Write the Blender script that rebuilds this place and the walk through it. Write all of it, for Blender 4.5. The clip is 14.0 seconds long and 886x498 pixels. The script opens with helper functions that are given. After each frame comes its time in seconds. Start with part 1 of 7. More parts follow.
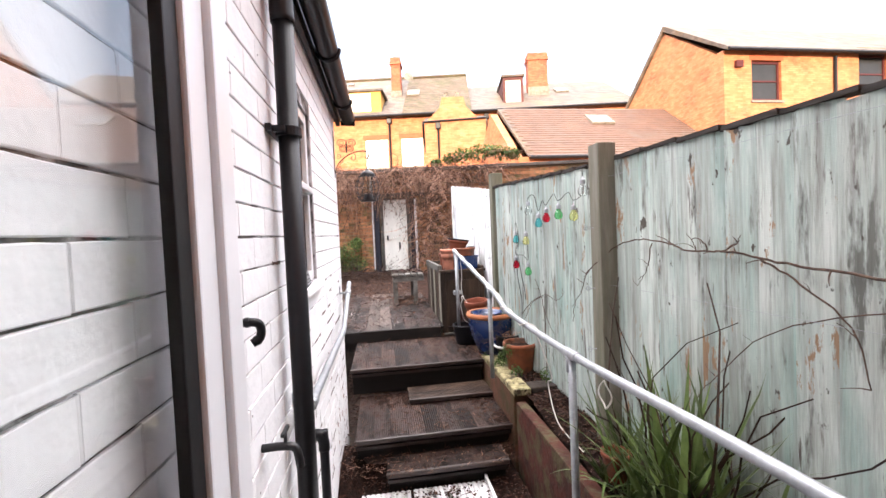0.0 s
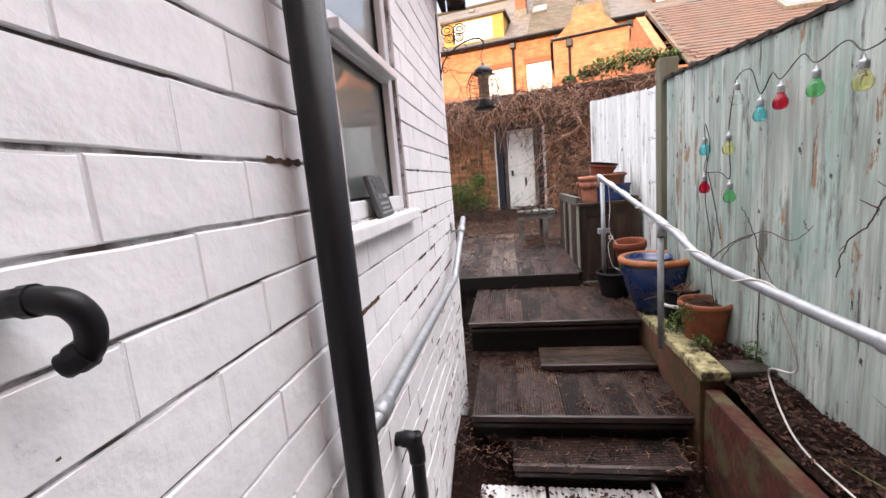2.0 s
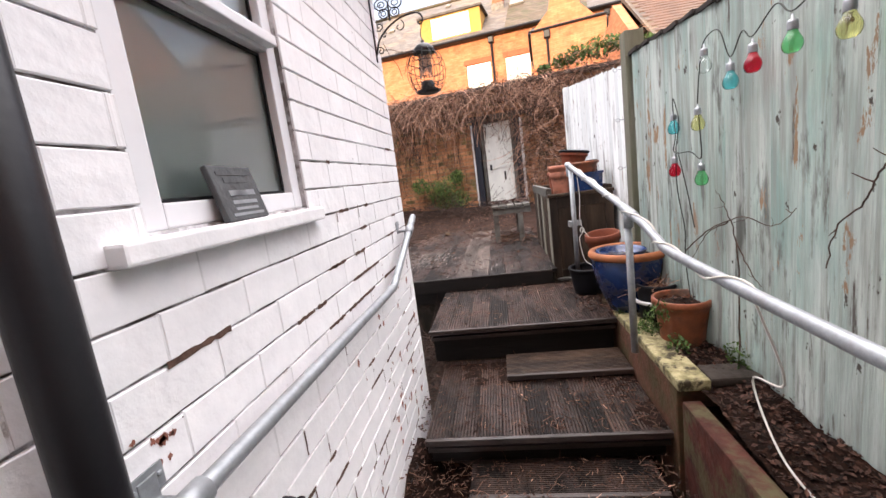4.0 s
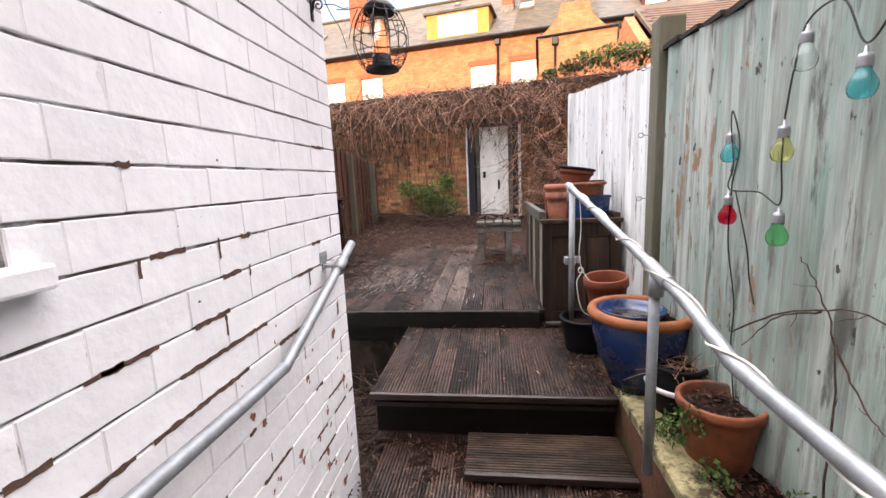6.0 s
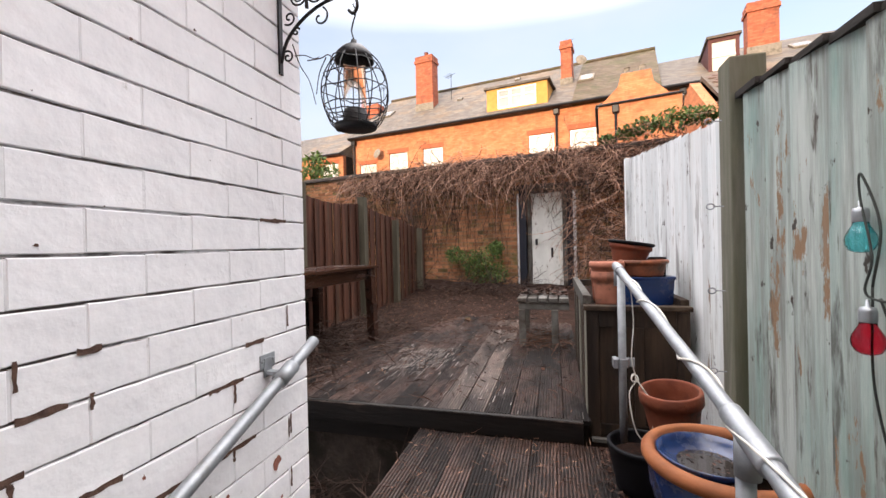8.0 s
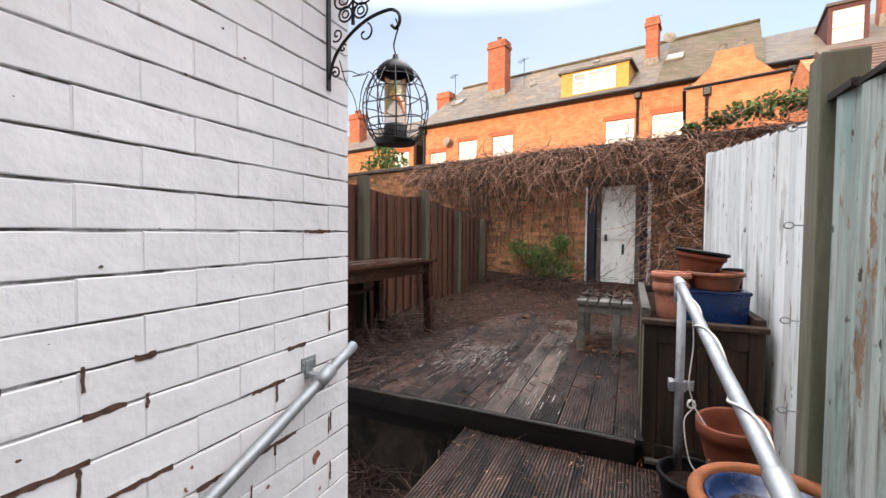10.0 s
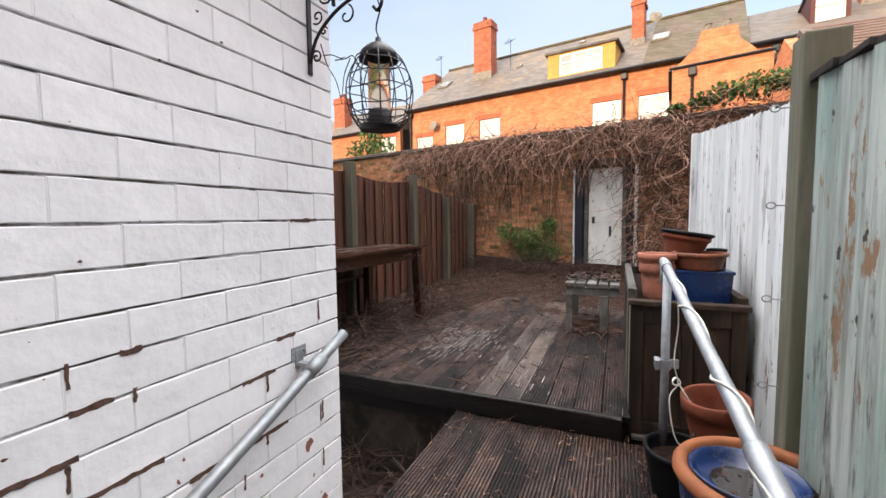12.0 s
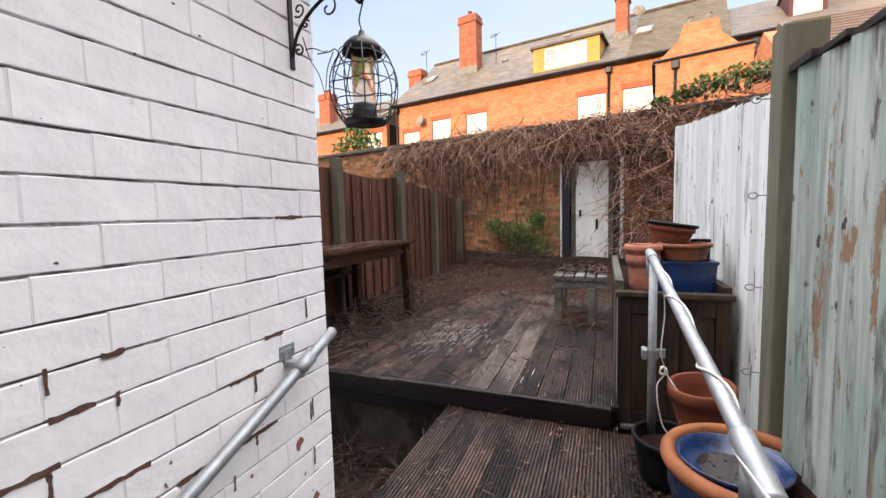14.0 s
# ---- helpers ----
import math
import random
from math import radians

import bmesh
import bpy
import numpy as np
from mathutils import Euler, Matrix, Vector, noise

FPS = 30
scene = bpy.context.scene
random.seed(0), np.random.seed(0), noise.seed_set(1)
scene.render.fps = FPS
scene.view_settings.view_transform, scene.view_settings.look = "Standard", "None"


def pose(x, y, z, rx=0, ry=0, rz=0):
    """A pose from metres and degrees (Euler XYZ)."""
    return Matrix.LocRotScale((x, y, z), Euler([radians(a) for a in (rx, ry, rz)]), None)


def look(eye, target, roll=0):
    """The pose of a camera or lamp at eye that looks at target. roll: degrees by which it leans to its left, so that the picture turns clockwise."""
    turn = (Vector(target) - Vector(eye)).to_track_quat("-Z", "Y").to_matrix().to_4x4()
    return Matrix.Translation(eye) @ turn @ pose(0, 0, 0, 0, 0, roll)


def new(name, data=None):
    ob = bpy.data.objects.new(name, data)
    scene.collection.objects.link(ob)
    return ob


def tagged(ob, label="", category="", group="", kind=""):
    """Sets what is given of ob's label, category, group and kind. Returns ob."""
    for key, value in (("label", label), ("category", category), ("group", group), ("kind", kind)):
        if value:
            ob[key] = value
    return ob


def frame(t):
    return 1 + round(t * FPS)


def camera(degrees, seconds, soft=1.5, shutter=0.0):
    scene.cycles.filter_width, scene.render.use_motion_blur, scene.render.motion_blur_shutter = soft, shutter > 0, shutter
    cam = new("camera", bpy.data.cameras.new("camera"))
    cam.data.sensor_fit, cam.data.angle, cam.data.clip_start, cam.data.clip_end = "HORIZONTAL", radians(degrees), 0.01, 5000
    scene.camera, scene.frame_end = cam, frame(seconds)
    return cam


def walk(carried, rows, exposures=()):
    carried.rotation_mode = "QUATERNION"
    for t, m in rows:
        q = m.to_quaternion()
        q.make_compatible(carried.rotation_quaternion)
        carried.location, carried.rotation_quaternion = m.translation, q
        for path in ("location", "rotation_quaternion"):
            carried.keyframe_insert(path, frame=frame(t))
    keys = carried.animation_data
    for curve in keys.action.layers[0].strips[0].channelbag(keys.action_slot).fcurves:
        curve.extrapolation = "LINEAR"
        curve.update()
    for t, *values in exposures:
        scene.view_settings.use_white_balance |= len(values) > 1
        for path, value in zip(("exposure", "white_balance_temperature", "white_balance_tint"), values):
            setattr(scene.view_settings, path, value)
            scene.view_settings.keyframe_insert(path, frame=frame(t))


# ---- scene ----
cam = camera(94.5, 14.0)
PATH = [
    (0, (-0.018, -0.01, 1.394), (0.271, 1.968, 1.328), -2.5),
    (0.5, (-0.05, 0.285, 1.335), (0.333, 2.247, 1.259), -3.1),
    (1, (-0.036, 0.404, 1.35), (0.429, 2.345, 1.217), -4.4),
    (1.5, (-0.058, 0.501, 1.357), (0.203, 2.479, 1.217), -4.5),
    (1.6, (-0.05, 0.532, 1.358), (0.097, 2.522, 1.232), -4.8),
    (2, (-0.007, 0.727, 1.273), (-0.338, 2.675, 0.964), -5.0),
    (2.5, (0.111, 0.811, 1.169), (-0.278, 2.744, 0.831), -8.1),
    (3, (0.162, 0.855, 1.193), (-0.139, 2.813, 0.92), -7.6),
    (3.2, (0.177, 0.874, 1.198), (-0.101, 2.835, 0.92), -8.8),
    (5.3, (0.188, 1.454, 1.263), (-0.097, 3.397, 0.887), -3.4),
    (5.5, (0.218, 1.534, 1.248), (-0.058, 3.479, 0.87), -3.1),
    (6, (0.27, 1.691, 1.284), (0.021, 3.649, 0.961), -2.5),
    (6.5, (0.276, 1.777, 1.362), (0.057, 3.749, 1.109), -2.1),
    (7, (0.32, 1.863, 1.354), (0.058, 3.838, 1.181), -1.8),
    (7.5, (0.412, 2.008, 1.326), (0.071, 3.976, 1.23), -1.7),
    (8, (0.431, 2.126, 1.338), (-0.095, 4.056, 1.328), -1.3),
    (8.2, (0.394, 2.12, 1.391), (-0.21, 4.026, 1.434), -1.7),
    (10.3, (0.53, 2.175, 1.418), (-0.312, 3.987, 1.332), 0.6),
    (10.5, (0.532, 2.18, 1.413), (-0.311, 3.991, 1.319), 0.6),
    (11, (0.533, 2.175, 1.418), (-0.3, 3.989, 1.302), 0.3),
    (11.5, (0.526, 2.168, 1.419), (-0.285, 3.992, 1.288), -0.2),
    (12, (0.52, 2.168, 1.422), (-0.265, 4.002, 1.28), -0.6),
    (12.5, (0.52, 2.17, 1.421), (-0.239, 4.014, 1.273), -1.0),
    (13, (0.519, 2.166, 1.425), (-0.218, 4.019, 1.271), -1.2),
    (13.5, (0.523, 2.17, 1.42), (-0.201, 4.027, 1.258), -1.4),
    (14, (0.52, 2.173, 1.42), (-0.214, 4.026, 1.255), -1.5),
]
walk(cam, [(t, look(eye, target, roll)) for t, eye, target, roll in PATH], exposures=[(0, 2.0, 6600, 17), (0.45, 1.6, 6600, 17), (1.6, 1.42, 6600, 17), (3.0, 1.6, 6700, 17), (5.5, 1.5, 6700, 17), (6.5, 1.4, 6700, 17), (8.0, 1.15, 6700, 15), (10.5, 1.1, 6500, 12), (14, 1.12, 6550, 13)])

# ---------------------------------------------------------------- world and light
world = bpy.data.worlds.new("world")
scene.world = world
world.use_nodes = True
wn, wl = world.node_tree.nodes, world.node_tree.links
sky = wn.new("ShaderNodeTexSky")
sky.sky_type = "NISHITA"
sky.sun_disc = False
SUN_ELEV, SUN_AZ = radians(12), radians(200)
sky.sun_elevation, sky.sun_rotation = SUN_ELEV, SUN_AZ
sky.dust_density = 1.5
cloud = wn.new("ShaderNodeTexNoise")
cloud.inputs["Scale"].default_value, cloud.inputs["Detail"].default_value = 2.0, 7
cramp = wn.new("ShaderNodeValToRGB")
cramp.color_ramp.elements[0].position, cramp.color_ramp.elements[1].position = 0.30, 0.72
cramp.color_ramp.elements[0].color, cramp.color_ramp.elements[1].color = (0.45, 0.45, 0.45, 1), (0.96, 0.96, 0.96, 1)
tc = wn.new("ShaderNodeTexCoord")
mp = wn.new("ShaderNodeMapping")
mp.inputs["Scale"].default_value = (1, 1, 2.5)
mp.inputs["Location"].default_value = (0.4, 0.2, 0)
# thin cloud, brighter overhead than towards the horizon
sep = wn.new("ShaderNodeSeparateXYZ")
high = wn.new("ShaderNodeValToRGB")
high.color_ramp.elements[0].position, high.color_ramp.elements[1].position = 0.46, 0.92
high.color_ramp.elements[0].color, high.color_ramp.elements[1].color = (0.082, 0.094, 0.112, 1), (1.0, 0.99, 0.98, 1)
gain = wn.new("ShaderNodeVectorMath")
gain.operation = "SCALE"
gain.inputs["Scale"].default_value = 31.0
mix = wn.new("ShaderNodeMixRGB")
wl.new(tc.outputs["Generated"], mp.inputs["Vector"])
wl.new(tc.outputs["Generated"], sep.inputs["Vector"])
wl.new(sep.outputs["Z"], high.inputs["Fac"])
wl.new(high.outputs["Color"], gain.inputs[0])
wl.new(gain.outputs["Vector"], mix.inputs["Color2"])
wl.new(mp.outputs["Vector"], cloud.inputs["Vector"])
wl.new(cloud.outputs["Fac"], cramp.inputs["Fac"])
wl.new(cramp.outputs["Color"], mix.inputs["Fac"])
wl.new(sky.outputs["Color"], mix.inputs["Color1"])
wl.new(mix.outputs["Color"], wn["Background"].inputs["Color"])
wn["Background"].inputs["Strength"].default_value = 0.15

sun = new("sun", bpy.data.lights.new("sun", "SUN"))
sun.data.energy, sun.data.angle, sun.data.color = 3.0, radians(0.6), (1.0, 0.80, 0.55)
sun.matrix_world = look((-20 * math.sin(SUN_AZ) * -1, 20 * math.cos(SUN_AZ), 20 * math.tan(SUN_ELEV)), (0, 0, 0))


# ---------------------------------------------------------------- helpers of this scene
def mesh_of(name, bm):
    me = bpy.data.meshes.new(name)
    bm.to_mesh(me)
    bm.free()
    return me


def part(name, bm, material, parent=None, label="", smooth=False):
    """One mesh object from a bmesh, under its thing."""
    me = bm if isinstance(bm, bpy.types.Mesh) else mesh_of(name, bm)
    if material is not None and not me.materials:
        me.materials.append(material)
    if smooth:
        for p in me.polygons:
            p.use_smooth = True
    ob = new(name, me)
    if parent is not None:
        ob.parent = parent
    if label:
        ob["label"] = label
    return ob


def thing(name, label, category, loc=(0, 0, 0), rz=0, group="", kind=""):
    ob = new(name)
    ob.empty_display_size = 0.1
    ob.matrix_basis = pose(*loc, 0, 0, rz)
    return tagged(ob, label, category, group, kind)


def box(bm, x0, y0, z0, x1, y1, z1, bevel=0.0, m=None):
    r = bmesh.ops.create_cube(bm, size=1)
    vs = r["verts"]
    bmesh.ops.scale(bm, vec=(x1 - x0, y1 - y0, z1 - z0), verts=vs)
    bmesh.ops.translate(bm, vec=((x0 + x1) / 2, (y0 + y1) / 2, (z0 + z1) / 2), verts=vs)
    if bevel:
        es = list({e for v in vs for e in v.link_edges})
        rb = bmesh.ops.bevel(bm, geom=es, offset=bevel, segments=2, affect="EDGES", profile=0.6)
        vs = list({v for v in rb["verts"]} | {v for v in vs if v.is_valid})
    if m is not None:
        bmesh.ops.transform(bm, matrix=m, verts=[v for v in vs if v.is_valid])
    return vs


def boxes(*dims, bevel=0.0):
    bm = bmesh.new()
    for d in dims:
        box(bm, *d, bevel=bevel)
    return bm


def lathe(profile, seg=32, bm=None, at=(0, 0, 0)):
    """A turned shape from (radius, height) pairs."""
    bm = bm or bmesh.new()
    rings = []
    for r, z in profile:
        if r < 1e-5:
            rings.append([bm.verts.new((at[0], at[1], at[2] + z))])
        else:
            rings.append([bm.verts.new((at[0] + r * math.cos(2 * math.pi * i / seg), at[1] + r * math.sin(2 * math.pi * i / seg), at[2] + z)) for i in range(seg)])
    for a, b in zip(rings, rings[1:]):
        for i in range(seg):
            j = (i + 1) % seg
            q = ([a[i], a[j]] if len(a) > 1 else [a[0]]) + ([b[j], b[i]] if len(b) > 1 else [b[0]])
            if len(q) > 2:
                bm.faces.new(q)
    return bm


def tube(points, radius, bm=None, seg=10, taper=1.0, closed_ends=True):
    """A tube along points; taper gives the far end's share of the radius."""
    bm = bm or bmesh.new()
    pts = [Vector(p) for p in points]
    n = len(pts)
    prev, rings = None, []
    side = None
    for i, p in enumerate(pts):
        d = (pts[min(i + 1, n - 1)] - pts[max(i - 1, 0)]).normalized()
        if side is None:
            side = d.orthogonal().normalized()
        side = (side - d * side.dot(d))
        side = side.normalized() if side.length > 1e-6 else d.orthogonal().normalized()
        up = d.cross(side)
        r = radius * (1 + (taper - 1) * i / max(n - 1, 1))
        ring = [bm.verts.new(p + r * (math.cos(2 * math.pi * k / seg) * side + math.sin(2 * math.pi * k / seg) * up)) for k in range(seg)]
        rings.append(ring)
    for a, b in zip(rings, rings[1:]):
        for k in range(seg):
            bm.faces.new((a[k], a[(k + 1) % seg], b[(k + 1) % seg], b[k]))
    if closed_ends:
        bm.faces.new(rings[0][::-1])
        bm.faces.new(rings[-1])
    return bm


def curve_points(ctrl, per=8):
    """Catmull-Rom points through ctrl."""
    c = [Vector(p) for p in ctrl]
    c = [2 * c[0] - c[1]] + c + [2 * c[-1] - c[-2]]
    out = []
    for i in range(1, len(c) - 2):
        for k in range(per):
            t = k / per
            a, b, d, e = c[i - 1], c[i], c[i + 1], c[i + 2]
            out.append(0.5 * ((2 * b) + (d - a) * t + (2 * a - 5 * b + 4 * d - e) * t * t + (3 * b - a - 3 * d + e) * t ** 3))
    out.append(c[-2])
    return out


# ---------------------------------------------------------------- materials
def mat(name, rgb, rough=0.7, metal=0.0, rgb2=None, scale=8.0, bump=0.15, bscale=60.0, stain=None, sscale=2.0, smin=0.5, smax=0.7, stretch=(1, 1, 1), vary=0.0, spec=0.5, island=False, detail=6, rough2=None):
    """A worn surface: two colours by grain, stains on a larger scale, fine relief, and a random shade for each piece."""
    m = bpy.data.materials.new(name)
    m.use_nodes = True
    n, l = m.node_tree.nodes, m.node_tree.links
    b = n["Principled BSDF"]
    b.inputs["Metallic"].default_value, b.inputs["Roughness"].default_value = metal, rough
    b.inputs["Specular IOR Level"].default_value = spec if rough < 0.45 or metal else min(spec, 0.22)
    co = n.new("ShaderNodeNewGeometry")
    mpn = n.new("ShaderNodeMapping")
    mpn.inputs["Scale"].default_value = stretch
    l.new(co.outputs["Position"], mpn.inputs["Vector"])
    info = n.new("ShaderNodeObjectInfo")
    rnd = co.outputs["Random Per Island"] if island else info.outputs["Random"]
    off = n.new("ShaderNodeVectorMath")
    off.operation = "MULTIPLY_ADD"
    off.inputs[1].default_value = (1, 1, 1)
    if vary:
        comb = n.new("ShaderNodeMath")
        comb.operation = "MULTIPLY"
        comb.inputs[1].default_value = 37.0
        l.new(rnd, comb.inputs[0])
        l.new(comb.outputs[0], off.inputs[2])
    else:
        off.inputs[2].default_value = (0, 0, 0)
    l.new(mpn.outputs["Vector"], off.inputs[0])
    g = n.new("ShaderNodeTexNoise")
    g.inputs["Scale"].default_value, g.inputs["Detail"].default_value, g.inputs["Roughness"].default_value = scale, detail, 0.65
    l.new(off.outputs[0], g.inputs["Vector"])
    r1 = n.new("ShaderNodeValToRGB")
    r1.color_ramp.elements[0].position, r1.color_ramp.elements[1].position = 0.32, 0.68
    c2 = rgb2 or tuple(c * 0.75 for c in rgb)
    r1.color_ramp.elements[0].color, r1.color_ramp.elements[1].color = (*c2, 1), (*rgb, 1)
    l.new(g.outputs["Fac"], r1.inputs["Fac"])
    col = r1.outputs["Color"]
    if stain:
        s = n.new("ShaderNodeTexNoise")
        s.inputs["Scale"].default_value, s.inputs["Detail"].default_value = sscale, 8
        s.inputs["Roughness"].default_value = 0.7
        l.new(off.outputs[0], s.inputs["Vector"])
        r2 = n.new("ShaderNodeValToRGB")
        r2.color_ramp.elements[0].position, r2.color_ramp.elements[1].position = smin, smax
        r2.color_ramp.elements[0].color, r2.color_ramp.elements[1].color = (0, 0, 0, 1), (1, 1, 1, 1)
        l.new(s.outputs["Fac"], r2.inputs["Fac"])
        mx = n.new("ShaderNodeMixRGB")
        mx.inputs["Color2"].default_value = (*stain, 1)
        l.new(r2.outputs["Color"], mx.inputs["Fac"])
        l.new(col, mx.inputs["Color1"])
        col = mx.outputs["Color"]
        if rough2 is not None:
            rr = n.new("ShaderNodeMapRange")
            rr.inputs["To Min"].default_value, rr.inputs["To Max"].default_value = rough, rough2
            l.new(r2.outputs["Color"], rr.inputs["Value"])
            l.new(rr.outputs["Result"], b.inputs["Roughness"])
    if vary:
        hv = n.new("ShaderNodeHueSaturation")
        mr = n.new("ShaderNodeMapRange")
        mr.inputs["To Min"].default_value, mr.inputs["To Max"].default_value = 1 - vary, 1 + vary
        l.new(rnd, mr.inputs["Value"])
        l.new(mr.outputs["Result"], hv.inputs["Value"])
        l.new(col, hv.inputs["Color"])
        col = hv.outputs["Color"]
    l.new(col, b.inputs["Base Color"])
    if bump:
        bn = n.new("ShaderNodeTexNoise")
        bn.inputs["Scale"].default_value, bn.inputs["Detail"].default_value = bscale, 5
        l.new(off.outputs[0], bn.inputs["Vector"])
        bp = n.new("ShaderNodeBump")
        bp.inputs["Strength"].default_value, bp.inputs["Distance"].default_value = bump, 0.01
        l.new(bn.outputs["Fac"], bp.inputs["Height"])
        l.new(bp.outputs["Normal"], b.inputs["Normal"])
    return m


def glass_mat(name, rgb=(1, 1, 1), rough=0.02, ior=1.45):
    m = bpy.data.materials.new(name)
    m.use_nodes = True
    b = m.node_tree.nodes["Principled BSDF"]
    b.inputs["Base Color"].default_value = (*rgb, 1)
    b.inputs["Transmission Weight"].default_value = 1.0
    b.inputs["Roughness"].default_value, b.inputs["IOR"].default_value = rough, ior
    return m


M = {}
M["white_brick"] = mat("white_painted_brick", (0.82, 0.81, 0.82), 0.55, rgb2=(0.73, 0.725, 0.74), scale=9, bump=0.45, bscale=24, stain=(0.50, 0.48, 0.45), sscale=21, smin=0.67, smax=0.75, detail=9, vary=0.03)
M["pointing"] = mat("white_painted_pointing", (0.76, 0.75, 0.76), 0.65, scale=9, bump=0.4, bscale=50, stain=(0.30, 0.26, 0.24), sscale=9, smin=0.60, smax=0.68)
# bed joints, part paint-filled, with the shade of the recess in the dark colour
M["joint"] = mat("dark_bed_joint", (0.17, 0.15, 0.14), 0.9, rgb2=(0.06, 0.05, 0.045), scale=12, stain=(0.62, 0.61, 0.62), sscale=6, smin=0.47, smax=0.60)
M["upvc"] = mat("white_upvc", (0.72, 0.72, 0.74), 0.3, rgb2=(0.66, 0.66, 0.68), scale=3, bump=0.02)
M["gasket"] = mat("black_rubber_gasket", (0.012, 0.012, 0.013), 0.5, bump=0.05)
M["black_plastic"] = mat("black_gutter_plastic", (0.009, 0.009, 0.011), 0.40, rgb2=(0.014, 0.014, 0.016), scale=6, bump=0.08, stain=(0.035, 0.035, 0.035), sscale=9, smin=0.64, smax=0.78, spec=0.22)
M["galv"] = mat("galvanised_steel", (0.36, 0.38, 0.40), 0.5, 0.6, rgb2=(0.25, 0.265, 0.28), scale=26, bump=0.08, bscale=70, stain=(0.28, 0.28, 0.28), sscale=12, smin=0.58, smax=0.7)
M["iron"] = mat("black_wrought_iron", (0.012, 0.012, 0.014), 0.45, 0.2, scale=20, bump=0.2)
M["deck_pale"] = mat("worn_pale_decking", (0.21, 0.155, 0.13), 0.42, rgb2=(0.022, 0.014, 0.011), scale=13, bump=0.4, bscale=90, stain=(0.014, 0.009, 0.007), sscale=4, smin=0.44, smax=0.56, stretch=(1, 0.3, 1), vary=0.2)
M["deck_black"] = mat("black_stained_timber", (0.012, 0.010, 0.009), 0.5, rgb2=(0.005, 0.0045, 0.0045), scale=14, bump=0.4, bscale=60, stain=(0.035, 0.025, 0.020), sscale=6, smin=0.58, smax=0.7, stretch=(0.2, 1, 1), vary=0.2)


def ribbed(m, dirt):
    """Darkens a ribbed board with depth in its grooves; the crests keep their worn colour."""
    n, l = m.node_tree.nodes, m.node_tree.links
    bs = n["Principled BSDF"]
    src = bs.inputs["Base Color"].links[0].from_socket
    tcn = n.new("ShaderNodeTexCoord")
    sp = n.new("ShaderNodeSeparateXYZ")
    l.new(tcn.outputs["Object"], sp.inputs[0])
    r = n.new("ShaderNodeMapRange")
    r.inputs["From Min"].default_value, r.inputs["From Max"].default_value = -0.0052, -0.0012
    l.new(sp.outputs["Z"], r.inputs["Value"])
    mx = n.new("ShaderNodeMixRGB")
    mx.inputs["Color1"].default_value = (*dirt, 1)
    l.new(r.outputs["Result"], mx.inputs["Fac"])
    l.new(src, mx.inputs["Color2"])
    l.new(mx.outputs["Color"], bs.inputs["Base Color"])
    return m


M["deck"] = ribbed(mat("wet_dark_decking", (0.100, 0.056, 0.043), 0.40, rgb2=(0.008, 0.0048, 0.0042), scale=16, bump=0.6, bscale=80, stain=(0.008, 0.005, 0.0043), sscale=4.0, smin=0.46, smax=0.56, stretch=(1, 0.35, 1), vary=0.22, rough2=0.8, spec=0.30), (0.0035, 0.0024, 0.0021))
M["step_edge"] = mat("wet_worn_step_edge", (0.055, 0.034, 0.027), 0.38, rgb2=(0.009, 0.0058, 0.005), scale=14, bump=0.4, bscale=60, stain=(0.008, 0.0055, 0.0048), sscale=7, smin=0.48, smax=0.60, stretch=(0.25, 1, 1), rough2=0.7, vary=0.2)
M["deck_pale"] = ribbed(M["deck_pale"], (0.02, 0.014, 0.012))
M["soil"] = mat("dark_damp_soil", (0.020, 0.0100, 0.0072), 0.95, rgb2=(0.005, 0.0031, 0.0026), scale=34, bump=1.0, bscale=60, stain=(0.045, 0.021, 0.014), sscale=26, smin=0.54, smax=0.64, spec=0.08)
M["mould"] = mat("red_brown_leaf_mould", (0.050, 0.0255, 0.0180), 0.95, rgb2=(0.010, 0.006, 0.0048), scale=26, bump=1.0, bscale=45, stain=(0.012, 0.007, 0.0055), sscale=5, smin=0.48, smax=0.60, spec=0.08)
M["ground"] = mat("leafy_dark_ground", (0.045, 0.032, 0.026), 0.85, rgb2=(0.018, 0.013, 0.011), scale=20, bump=0.8, bscale=40, stain=(0.03, 0.04, 0.015), sscale=0.4, smin=0.5, smax=0.7)


